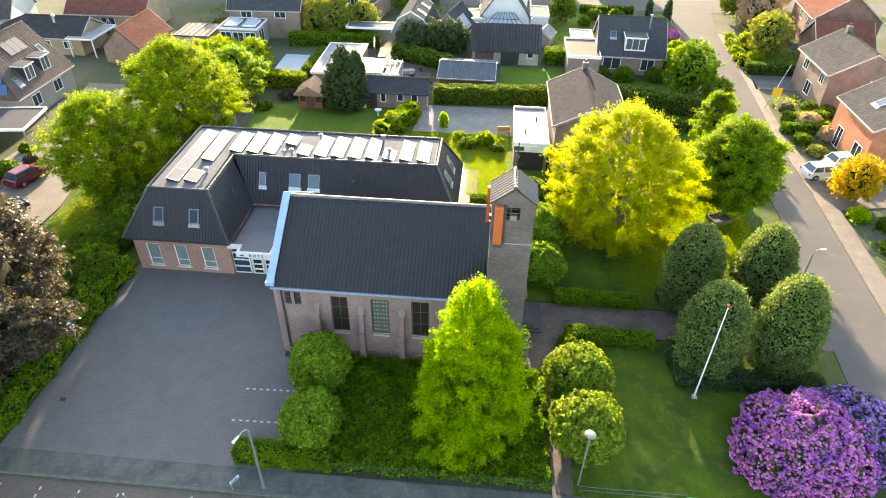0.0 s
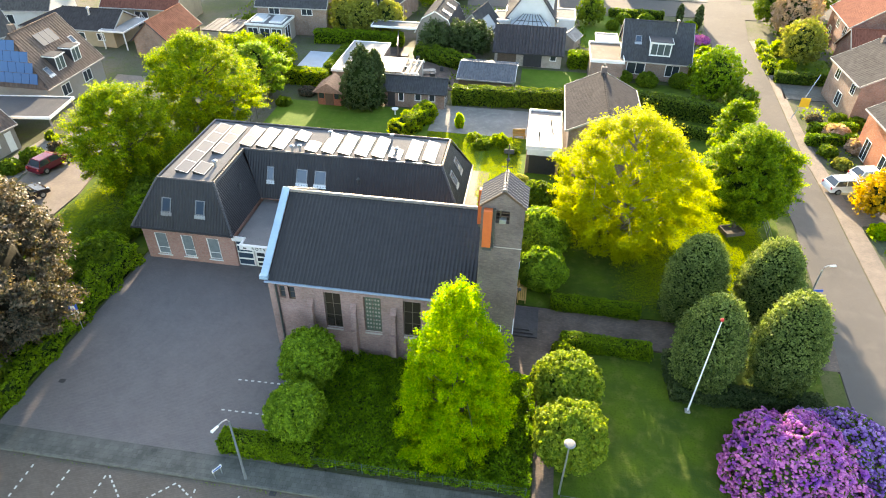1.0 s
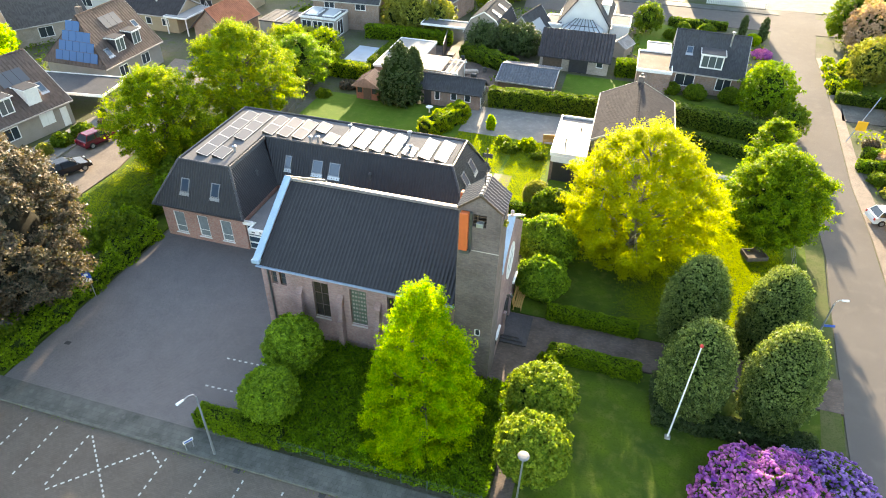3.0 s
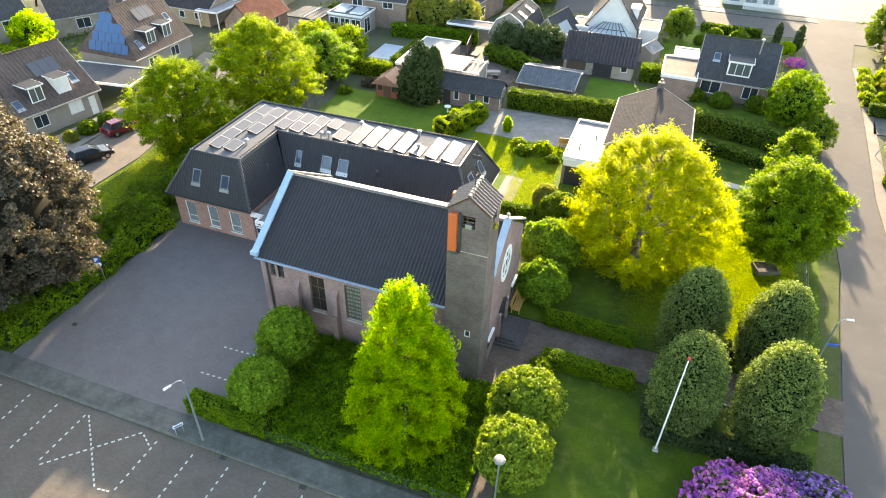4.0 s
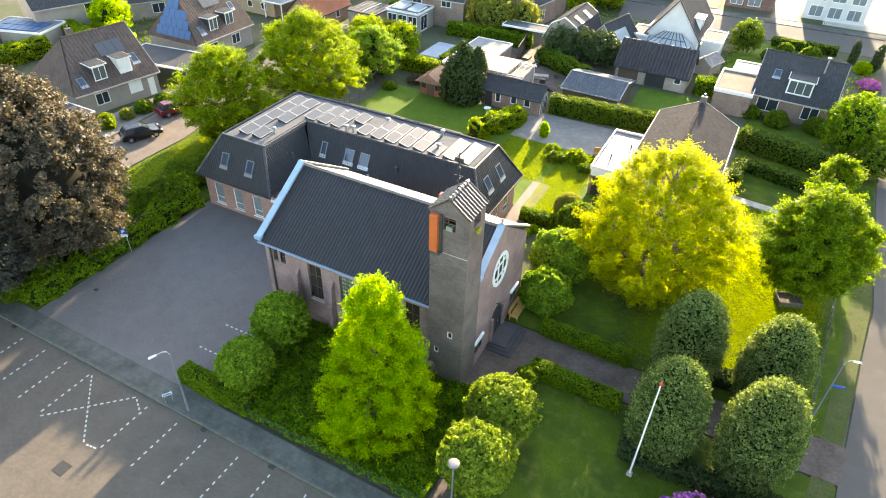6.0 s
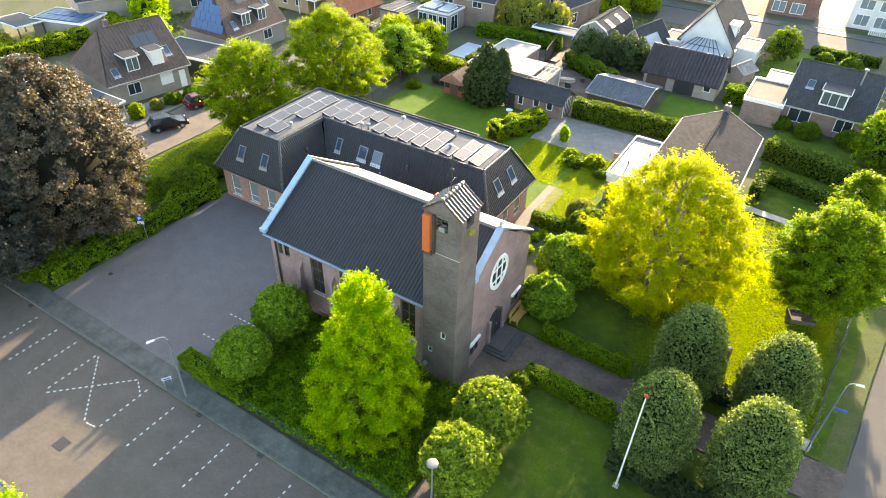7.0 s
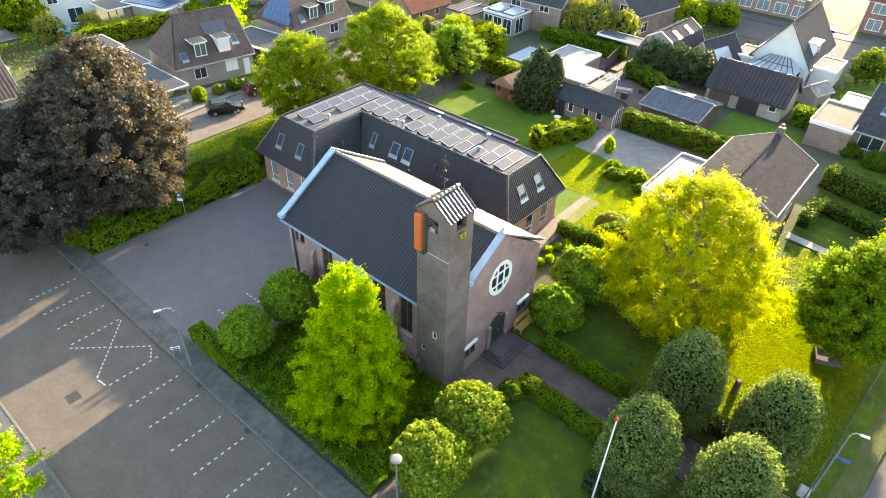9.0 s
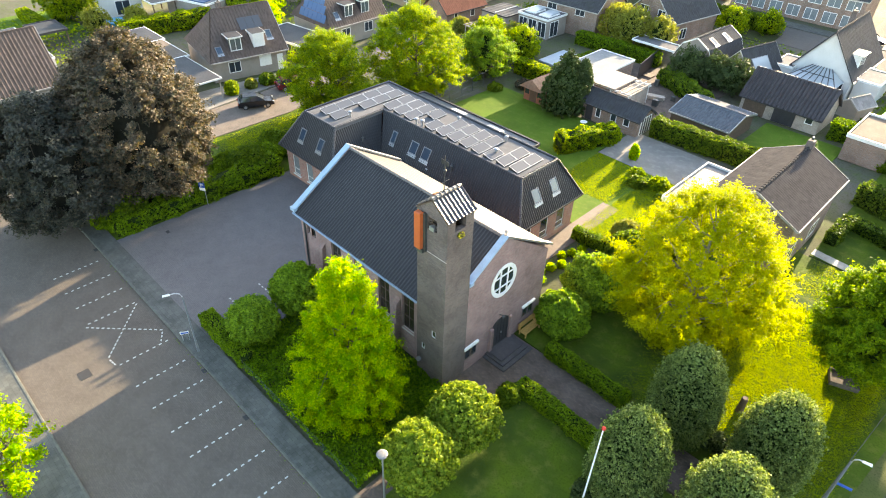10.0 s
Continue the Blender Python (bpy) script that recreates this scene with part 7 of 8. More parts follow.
part("flue", Geo().lathe([(0.22, 3.6), (0.16, 4.3), (0.16, 4.7), (0.3, 4.74), (0.05, 4.95)], 2.6, -1.0, 9), M["zinc"], th, "grey roof flue with a cowl")
flat_block("garden_room", "open garden room with a pale translucent roof", -45.6, 52.4, -41.9, 58.8, 2.6, "white_paint", "roof_white", "white_paint", category="garden room", z0=1, edge_h=0.1)
house("house", "house with a bright orange-red tiled roof", -37.0, 55.4, 88, 8.6, 5.2, 2.4, 4.8, "house_brick", "orange_tile", wins=(("s", 1, 2.0, 0.8, 2.0), ("s", -2.6, -1.8, 0.8, 2.0)), cap="orange_tile", trim="dark_paint", tile=0.36, wave=0.05)
bh = house("house", "tan house with a tiled gable roof behind the bungalow", -45.6, 67.0, 2, 12, 8.5, 3.1, 6.4, "tan_render", "redbrown_tile", wins=(("s", -3.4, -2.2, 0.2, 2.3), ("s", 3.0, 4.0, 0.6, 2.3)))
dr = part("door", Geo().box(-0.8, -4.32, 0.05, 1.2, -4.25, 2.3), M["dark_paint"], bh, "dark double door with white braces")
for q in ((-0.88, -0.8), (0.16, 0.24), (1.2, 1.28)):
    part("brace", Geo().box(q[0], -4.36, 0.05, q[1], -4.32, 2.34), M["white_paint"], dr)
for q in ((-0.8, 0.16), (1.2, 0.24)):
    part("brace", Geo().tube([(q[0], -4.35, 0.1), (q[1], -4.35, 2.25)], 0.05, 5), M["white_paint"], dr)
house("house", "house with a dark tiled gable roof", -64.0, 62.0, 10, 11, 8.5, 3.2, 7.0, "render_white", "grey_tile", wins=(("s", -2, 0, 0.8, 2.3),))
house("house", "house with a dark tiled roof beyond the gardens", -62.0, 46.5, 60, 10, 8, 3.0, 6.8, "pale_brick", "grey_tile", wins=(("s", -2, 0, 0.8, 2.3),))
# behind: the modern house and the gabled row
mh = flat_block("garden_room", "white-framed garden room with a flat roof and two rooflights", -26.4, 58.6, -20.8, 63.4, 2.9, "render_grey", "bitumen_pale", "white_paint", wins=(("s", -2.6, -1.0, 0.2, 2.5), ("s", -0.8, 0.8, 0.2, 2.5), ("s", 1.0, 2.6, 0.2, 2.5), ("e", -1.6, 0.4, 0.2, 2.5)), category="garden room")
for dx in (-2.3, 0.4):
    rl = part("rooflight", Geo().chamfer(dx, -1.5, 2.98, dx + 1.9, 1.3, 3.16, 0.04), M["white_paint"], mh, "white rooflight curb")
    g = Geo().add([(dx + 0.1, -1.4, 3.17), (dx + 1.8, -1.4, 3.17), (dx + 1.8, 1.2, 3.17), (dx + 0.1, 1.2, 3.17), (dx + 0.1, 1.2, 3.42), (dx + 1.8, 1.2, 3.42)], [(3, 2, 1, 0), (0, 1, 5, 4), (1, 2, 5), (3, 0, 4), (2, 3, 4, 5)])
    part("pane", g, M["glass_glint"], rl)
house("house", "brick house with a dark gable roof behind a garden room", -21.5, 68.0, 4, 10.5, 8.5, 4.4, 7.6, "house_brick", "slate_tile", wins=(("s", -3.5, -1.8, 3.0, 4.1), ("s", 1.5, 3.2, 3.0, 4.1)))
house("house", "house with a dark gambrel-like roof and white windows", -9.8, 76.0, 80, 11, 8, 3.8, 7.6, "house_brick", "slate_tile", wins=(("w", -2.6, -1.2, 3.4, 5.0), ("w", 0.6, 2.2, 3.4, 5.0), ("s", -3, -1.5, 0.8, 2.4)))
gs = flat_block("shed", "grey garden shed with a dark boarded flat roof", -32.2, 56.6, -27.2, 62.0, 2.3, "render_grey", "bitumen_dark", "dark_paint", category="shed", edge_h=0.08)
for k in range(6):
    part("batten", Geo().box(-2.2 + 0.84 * k, -2.7, 2.38, -2.14 + 0.84 * k, 2.7, 2.42), M["bitumen_dark"], gs)
part("pipe", Geo().tube([(0.2, -2.6, 2.5), (0.3, 2.6, 2.5)], 0.06, 6), M["white_paint"], gs, "white pipe across the roof")
part("door", Geo().box(1.1, -2.78, 0.0, 2.1, -2.7, 2.0), M["dark_paint"], gs)
g = Geo().add([(-29.4, 54.9, 0.0), (-27.5, 54.7, 0.0), (-27.3, 56.1, 0.0), (-29.2, 56.2, 0.0), (-29.0, 55.2, 0.75), (-27.9, 55.0, 0.6), (-27.8, 55.8, 0.85), (-28.8, 55.9, 0.65)], [(0, 1, 5, 4), (1, 2, 6, 5), (2, 3, 7, 6), (3, 0, 4, 7), (4, 5, 6, 7), (3, 2, 1, 0)])
whole("tarp", g, M["tarp_blue"], "crumpled bright blue tarp over a pile by the shed", "tarp")
tw = thing("trellis_walk", -24.2, 49.6, 0, -4, "garden trellis with climbing plants on pale beams", "trellis")
for k in range(5):
    for y in (-0.6, 0.6):
        part("post", Geo().box(-4.6 + 2.3 * k - 0.05, y - 0.05, 0, -4.6 + 2.3 * k + 0.05, y + 0.05, 2.2), M["wood_pale"], tw)
for y in (-0.65, 0.55):
    part("beam", Geo().box(-4.9, y, 2.2, 4.9, y + 0.1, 2.32), M["wood_pale"], tw)
for k in range(15):
    part("crossbar", Geo().box(-4.8 + 0.68 * k, -0.9, 2.32, -4.73 + 0.68 * k, 0.9, 2.4), M["wood_pale"], tw)
gambrel("outbuilding", "rendered outbuilding with a dark gambrel roof and two skylights", 1.3, 65.8, 87, 8.2, 5.6, 2.6, 5.4, "render_grey", "slate_tile")
house("outbuilding", "small outbuilding with a pale skylight", 7.0, 67.0, 76, 6.6, 4.6, 2.2, 4.8, "render_grey", "slate_tile", skylights=(("s", -2.2, 0.7, 3.2, 1.9, "glass_glint"),), category="outbuilding")
flat_block("carport", "white-edged flat carport behind a yard", -8.6, 62.6, -1.6, 65.2, 2.5, "wood_dark", "bitumen_pale", "white_paint", category="carport", z0=1)
flat_block("pale_shed", "low building with a pale flat roof", -9.4, 45.2, -4.3, 56.0, 2.3, "house_brick", "roof_white", "white_paint", category="shed")
pg = thing("pergola", -1.2, 48.0, 0, 0, "pale wooden pergola with open rafters over a yard", "pergola")
for x in (-2.5, 0.0, 2.5):
    for y in (-2.3, 2.3):
        part("post", Geo().box(x - 0.06, y - 0.06, 0, x + 0.06, y + 0.06, 2.2), M["white_paint"], pg)
for y in (-2.35, 2.2):
    part("beam", Geo().box(-2.8, y, 2.2, 2.8, y + 0.14, 2.4), M["white_paint"], pg)
for k in range(9):
    part("rafter", Geo().box(-2.75 + 0.66 * k, -2.7, 2.4, -2.65 + 0.66 * k, 2.6, 2.54), M["wood_pale"], pg)
part("sheet", Geo().box(-2.8, -2.6, 2.55, 0.6, 2.5, 2.58), M["wood_pale"], pg, "pale translucent roof sheet")
part("wall", Geo().box(0.8, -2.3, 0.0, 2.5, 2.3, 2.1), M["pale_brick"], pg)
df = thing("yard_fence", 0, 0, 0, 0, "tall dark board fence beside the yard", "fence")
for k in range(16):
    a = k / 16
    x, y = -3.4 - 1.2 * a, 56.2 + 6.6 * a
    part("board", Geo().box(x - 0.03, y, 0, x + 0.03, y + 0.44, 2.1), M["dark_paint"], df)
wp = thing("wood_stack", 1.4, 52.2, 0, 20, "stack of pale sawn boards in the yard", "wood stack")
for k in range(9):
    part("board", Geo().box(-1.3 + 0.1 * (k % 3), -0.42 + 0.3 * (k % 3), 0.16 * (k // 3), 1.2 + 0.14 * (k % 2), -0.16 + 0.3 * (k % 3), 0.16 * (k // 3) + 0.13), M["wood_pale"], wp)
whole("raised_bed", Geo().box(-3.6, 57.6, 0, -2.2, 58.9, 0.18), M["wood_dark"], "low square raised bed in the yard", "raised bed")
house("small_shed", "small shed with a pale grey gable roof", 20.6, 66.4, 70, 3.0, 2.4, 1.7, 2.5, "render_grey", "pale_tile", over=0.15, category="shed", wave=0.01)
for x, y, w, h in ((2.6, 50.4, 0.7, 0.8), (3.4, 53.4, 0.5, 0.6), (-1.2, 53.0, 0.8, 0.5), (-0.4, 56.0, 0.5, 0.9)):
    whole("storage_box", Geo().chamfer(x - w / 2, y - w / 3, 0, x + w / 2, y + w / 3, h, 0.03), M["steel_dark"], "dark garden storage box standing in the yard", "storage box")
# east side of the road
house("house", "brown brick house with a grey tiled gable roof", 57.2, 50.4, 90, 9.2, 8.6, 4.9, 7.4, "house_brick", "grey_tile", wins=(("n", -3.4, -2.2, 3.0, 4.3), ("n", 1.4, 2.8, 3.0, 4.3), ("n", -1, 0.6, 0.6, 2.3), ("w", -1.6, -0.4, 3.0, 4.2)), chimneys=((3.6, 0),))
house("house", "orange brick house with a grey tiled roof and skylight", 55.7, 34.8, 90, 8.2, 8.8, 5.0, 7.6, "red_brick", "grey_tile", wins=(("n", -3.2, -1.4, 0.5, 2.5), ("n", 1.2, 2.6, 0.1, 2.4), ("w", -2.6, -0.8, 0.6, 2.4)), skylights=(("n", -0.6, 2.0, 1.2, 1.2),))
house("house", "brown brick house with a red-brown tiled roof", 64.6, 73.5, 84, 11, 9.0, 5.0, 8.4, "brown_brick", "redbrown_tile", wins=(("n", -4, -2.6, 3.0, 4.4), ("n", 0, 1.4, 3.0, 4.4), ("n", 2.6, 4.2, 0.8, 2.4)), chimneys=((2, 0),))
house("house", "lower wing with a red-brown tiled roof", 62.0, 65.0, 0, 7.5, 6.0, 2.8, 5.6, "brown_brick", "redbrown_tile", wins=(("w", -1.4, 0.4, 0.7, 2.2),))
# far side of the cross street
for i, (hx, hw, wall, roof) in enumerate(((-42, 15, "house_brick", "slate_tile"), (-22.4, 20, "brown_brick", "grey_tile"), (-0.2, 21, "house_brick", "slate_tile"), (21.8, 8.0, "brown_brick", "redbrown_tile"), (35.2, 9.4, "render_white", "slate_tile"))):
    house("row_house" if hw > 12 else "house", "row of brick dwellings with white window frames across the street" if hw > 12 else "detached house across the street", hx, 104.2 + (2 if i > 2 else 0), 2, hw, 9, 5.2, 8.8, wall, roof,
              wins=tuple(("s", -hw / 2 + 0.8 + 2.9 * k, -hw / 2 + 2.9 + 2.9 * k, z0, z1, "curtain") for k in range(int(hw / 2.9)) for z0, z1 in ((0.5, 2.3), (3.1, 4.7))), tile=0.6)


# ---- cars ----
def car(x, y, rz, mat, label, L=4.2, W=1.75, H=1.48, z=0.0):
    t = thing("car", x, y, z, rz, label, "car", "parked cars")
    k, w = L / 4.2, W / 2
    low = [(-2.1, 0.3), (-2.1, 0.62), (-2.0, 0.86), (-1.75, 0.93), (0.95, 0.92), (1.75, 0.78), (2.05, 0.62), (2.1, 0.32)]
    g = Geo()
    n = len(low)
    rows = [(-w * 0.93, 0.0), (-w, 0.04), (w, 0.04), (w * 0.93, 0.0)]
    v = []
    for yy, _ in rows:
        sh = 0.97 if abs(yy) < w else 1.0
        v += [(px * k * (sh if abs(yy) < w else 0.985), yy, pz * H / 1.48) for px, pz in low]
    f = [(r * n + i, r * n + (i + 1) % n, (r + 1) * n + (i + 1) % n, (r + 1) * n + i) for r in range(3) for i in range(n)]
    f += [tuple(range(n)), tuple(3 * n + i for i in range(n - 1, -1, -1))]
    g.add(v, [tuple(reversed(q)) for q in f])
    body = part("body", g, M[mat], t, smooth=False)
    cab = [(-1.85, 0.9), (-1.45, 1.42), (0.15, 1.46), (1.0, 0.9)]
    wt, wb = w * 0.74, w * 0.93
    g = Geo()
    g.add([(px * k, -(wt if pz > 1 else wb), pz * H / 1.48 - 0.02) for px, pz in cab] + [(px * k, (wt if pz > 1 else wb), pz * H / 1.48 - 0.02) for px, pz in cab],
          [(0, 3, 2, 1), (4, 5, 6, 7), (0, 1, 5, 4), (1, 2, 6, 5), (2, 3, 7, 6)])
    part("cabin_glass", g, M["glass"], t)
    g = Geo()
    g.add([(-1.5 * k, -wt, 1.40 * H / 1.48), (0.2 * k, -wt, 1.44 * H / 1.48), (0.2 * k, wt, 1.44 * H / 1.48), (-1.5 * k, wt, 1.40 * H / 1.48), (-1.42 * k, -wt * 0.85, H), (0.08 * k, -wt * 0.85, H), (0.08 * k, wt * 0.85, H), (-1.42 * k, wt * 0.85, H)],
          [(3, 2, 1, 0), (4, 5, 6, 7), (0, 1, 5, 4), (1, 2, 6, 5), (2, 3, 7, 6), (3, 0, 4, 7)])
    part("roof", g, M[mat], t)
    for a, b in (((-1.83, 0.92), (-1.47, 1.42)), ((0.17, 1.45), (0.98, 0.92)), ((-0.62, 0.92), (-0.62, 1.44))):
        for s in (-1, 1):
            part("pillar", Geo().tube([(a[0] * k, s * (wb if a[1] < 1 else wt), a[1] * H / 1.48), (b[0] * k, s * (wb if b[1] < 1 else wt), b[1] * H / 1.48)], 0.045, 5), M[mat], t)
    for wx in (-1.28, 1.3):
        for s in (-1, 1):
            ty = part("wheel", Geo().tube([(wx * k, s * (w - 0.17), 0.31), (wx * k, s * (w + 0.015), 0.31)], 0.31, 16), M["rubber"], t)
            part("rim", Geo().tube([(wx * k, s * (w - 0.02), 0.31), (wx * k, s * (w + 0.03), 0.31)], 0.19, 10), M["steel"], ty)
    for s in (-1, 1):
        part("headlight", Geo().box(1.93 * k, s * 0.45 * W - 0.17 * s, 0.6, 2.07 * k, s * 0.47 * W, 0.72), M["lamp_white"], t)
        part("tail_light", Geo().box(-2.1 * k, s * 0.45 * W - 0.1 * s, 0.62, -2.03 * k, s * 0.48 * W, 0.84), M["sign_red"], t)
        part("mirror", Geo().box(0.62 * k, s * (w + 0.02), 0.92, 0.78 * k, s * (w + 0.2), 1.04), M[mat], t)
    part("plate", Geo().box(2.1 * k, -0.25, 0.42, 2.115 * k, 0.25, 0.53), M["sign_yellow"], t)
    return t


car(-29.6, 14.0, 65, "car_black", "black hatchback parked beside the lane", z=0.03)
car(-31.2, 20.3, 74, "car_red", "dark red car parked before the houses", z=0.03)
car(47.4, 29.8, 12, "car_white", "white hatchback parked on a drive")
car(50.6, 32.2, 12, "car_white", "white car parked behind another")
car(13.5, 97.0, 5, "car_black", "dark car parked across the street", z=0.0)

# ---- street furniture ----
def street_lamp(x, y, rz, h, reach, label):
    t = thing("street_lamp", x, y, 0, rz, label, "street lamp", "street lamps")
    part("pole", Geo().tube([(0, 0, 0), (0, 0, 1.2), (0, 0, h - 0.4)], [0.09, 0.07, 0.05]), M["frame_grey"], t)
    part("arm", Geo().tube([(0, 0, h - 0.4), (reach * 0.15, 0, h - 0.12), (reach * 0.5, 0, h + 0.02), (reach, 0, h)], [0.05, 0.04, 0.035, 0.03]), M["steel"], t)
    g = Geo().add([(reach - 0.08, -0.05, h - 0.04), (reach + 0.38, -0.08, h - 0.02), (reach + 0.38, 0.08, h - 0.02), (reach - 0.08, 0.05, h - 0.04),
                   (reach - 0.08, -0.04, h + 0.05), (reach + 0.34, -0.06, h + 0.06), (reach + 0.34, 0.06, h + 0.06), (reach - 0.08, 0.04, h + 0.05)], [(3, 2, 1, 0), (4, 5, 6, 7), (0, 1, 5, 4), (1, 2, 6, 5), (2, 3, 7, 6), (3, 0, 4, 7)])
    part("lamp_head", g, M["lamp_white"], t, "pale lamp head")
    return t


street_lamp(2.0, -10.12, -110, 5.6, 0.75, "grey street lamp with a short arm on the pavement")
t = thing("street_sign", 0.45, -10.22, 0.1, 58, "low white and blue street name plate on two posts", "sign")
for sx in (-0.22, 0.22):
    part("post", Geo().tube([(sx, 0.03, 0), (sx, 0.03, 0.86)], 0.03, 6), M["steel"], t)
part("plate", Geo().chamfer(-0.3, -0.02, 0.62, 0.3, 0.0, 0.86, 0.01), M["lamp_white"], t)
part("plate_band", Geo().box(-0.25, -0.03, 0.68, 0.25, -0.022, 0.79), M["sign_blue"], t, "blue bar")
lp = street_lamp(36.8, 8.45, 10, 5.7, 0.45, "grey street lamp beside the road with a blue sign")
part("street_sign", Geo().box(0.05, -0.05, 3.4, 0.75, -0.02, 3.58), M["sign_blue"], lp, "blue street name plate")
t = thing("globe_lamp", 19.55, -8.2, 0, 0, "post-top lamp with a white disc head", "street lamp", "street lamps")
part("pole", Geo().tube([(0, 0, 0), (0, 0, 4.5)], [0.06, 0.045]), M["steel"], t)
part("lamp_head", Geo().lathe([(0.08, 4.42), (0.16, 4.5), (0.29, 4.6), (0.31, 4.66), (0.22, 4.72), (0.06, 4.74)], 0, 0, 20), M["lamp_grey"], t, "white disc-shaped lamp head")
t = thing("path_lamp", -20.4, 2.6, 0, 0, "dark post-top lamp beside the shrubs", "street lamp", "street lamps")
part("pole", Geo().tube([(0, 0, 0), (0, 0, 3.8)], 0.05), M["green_paint"], t)
part("lamp_head", Geo().lathe([(0.08, 3.7), (0.3, 3.85), (0.32, 3.95), (0.06, 4.1)], 0, 0, 14), M["steel_dark"], t)
t = thing("flagpole", 27.6, -1.05, 0, 0, "white flagpole with a red top standing on the lawn", "flagpole")
part("pole", Geo().tube([(0, 0, 0), (0, 0, 3), (0, 0, 7.9)], [0.06, 0.05, 0.035]), M["lamp_white"], t)
part("knob", Geo().lathe([(0.03, 7.88), (0.1, 7.95), (0.1, 8.05), (0.03, 8.14)], 0, 0, 10), M["sign_red"], t, "red knob")
part("foot", Geo().chamfer(-0.16, -0.16, 0, 0.16, 0.16, 0.22), M["concrete"], t)
t = thing("parking_sign", -14.2, -0.6, 0, 30, "blue parking sign on a post in the hedge", "traffic sign")
part("post", Geo().tube([(0, 0, 0), (0, 0, 2.6)], 0.035), M["steel"], t)
part("plate", Geo().box(-0.02, -0.3, 2.1, 0.3, -0.27, 2.6).box(-0.3, -0.3, 2.1, -0.02, -0.27, 2.6), M["sign_blue"], t)
part("white_mark", Geo().box(-0.12, -0.315, 2.2, -0.02, -0.301, 2.52).box(-0.02, -0.315, 2.34, 0.14, -0.301, 2.52), M["lamp_white"], t)
part("lower_plate", Geo().box(-0.28, -0.3, 1.78, 0.28, -0.27, 2.05), M["lamp_white"], t)
t = thing("yellow_sign", 46.9, 46.4, 0, 0, "yellow sign board on a slanted pale pole", "sign")
part("pole", Geo().tube([(0.0, 0, 0), (1.6, 0.4, 5.4)], 0.05), M["gutter_blue"], t)
part("board", Geo().chamfer(0.3, -0.15, 1.6, 1.35, -0.08, 2.7, 0.02), M["sign_yellow"], t)
# fence round the bed
fence = thing("bed_fence", 0, 0, 0, 0, "low dark green wire fence along the planting bed", "fence")
for k in range(9):
    part("post", Geo().tube([(5.3 + 1.55 * k, -8.72, 0), (5.3 + 1.55 * k, -8.72, 0.95)], 0.03, 6), M["green_paint"], fence)
for z in (0.25, 0.5, 0.75, 0.92):
    part("rail", Geo().tube([(5.3, -8.72, z), (17.7, -8.72, z)], 0.008, 5), M["green_paint"], fence)
fence = thing("garden_fence", 0, 0, 0, 0, "tall wire fence along the back lawn", "fence")
for k in range(8):
    a = k / 7
    part("post", Geo().tube([(-14.6 - 2.0 * a, 29.5 + 16.5 * a, 0), (-14.6 - 2.0 * a, 29.5 + 16.5 * a, 1.8)], 0.035, 6), M["steel_dark"], fence)
for z in (0.1, 0.9, 1.75):
    part("wire", Geo().tube([(-14.6, 29.5, z), (-16.6, 46.0, z)], 0.018, 5), M["steel_dark"], fence)
fence = thing("verge_fence", 0, 0, 0, 0, "low dark wire fence between the lawn and the verge", "fence")
for k in range(8):
    a = k / 7
    part("post", Geo().tube([(36.6 + 1.2 * a, 7.6 + 14.6 * a, 0), (36.6 + 1.2 * a, 7.6 + 14.6 * a, 0.95)], 0.035, 6), M["steel_dark"], fence)
for z in (0.2, 0.55, 0.9):
    part("wire", Geo().tube([(36.6, 7.6, z), (37.8, 22.2, z)], 0.02, 5), M["steel_dark"], fence)
fence = thing("lawn_fence", 0, 0, 0, 0, "low dark wire fence along the front lawn", "fence")
for k in range(5):
    part("post", Geo().tube([(19.6 + 1.45 * k, -8.65, 0), (19.6 + 1.45 * k, -8.65, 0.7)], 0.025, 6), M["steel_dark"], fence)
for z in (0.3, 0.65):
    part("wire", Geo().tube([(19.6, -8.65, z), (25.4, -8.65, z)], 0.018, 5), M["steel_dark"], fence)
t = thing("green_board", 26.0, -8.7, 0, 0, "bright green board at the edge of the lawn", "board")
part("panel", Geo().chamfer(-0.65, -0.05, 0.12, 0.65, 0.0, 0.6, 0.02), M["sign_green"], t)
for sx in (-0.5, 0.5):
    part("leg", Geo().box(sx - 0.03, -0.09, 0, sx + 0.03, -0.05, 0.5), M["steel_dark"], t)
whole("stone_block", Geo().chamfer(36.15, 7.6, 0, 36.75, 8.2, 0.55, 0.05), M["concrete"], "grey stone block at the end of the wire fence", "stone block")
gd = thing("garage_door", 17.55, 27.54, 0, 0, "dark garage door under a white fascia", "door")
part("panel", Geo().box(-1.35, -0.03, 0.05, 1.35, 0.03, 2.1), M["dark_paint"], gd)
part("fascia", Geo().box(-1.6, -0.08, 2.15, 1.6, 0.03, 2.8), M["white_paint"], gd)
for x, y in ((17.0, 30.2), (18.2, 33.2)):
    whole("roof_vent", Geo().lathe([(0.09, 2.8), (0.07, 3.35), (0.13, 3.38), (0.13, 3.46)], x, y, 8), M["steel_dark"], "dark vent pipe on the garage roof", "vent")
t = thing("tree_box", 34.6, 20.2, 0, 20, "dark wooden box round the tree foot", "planter")
for q in ((-0.9, -0.7, 0.9, -0.6), (-0.9, 0.6, 0.9, 0.7), (-0.9, -0.6, -0.8, 0.6), (0.8, -0.6, 0.9, 0.6)):
    part("board", Geo().box(q[0], q[1], 0.05, q[2], q[3], 0.45), M["bark"], t)
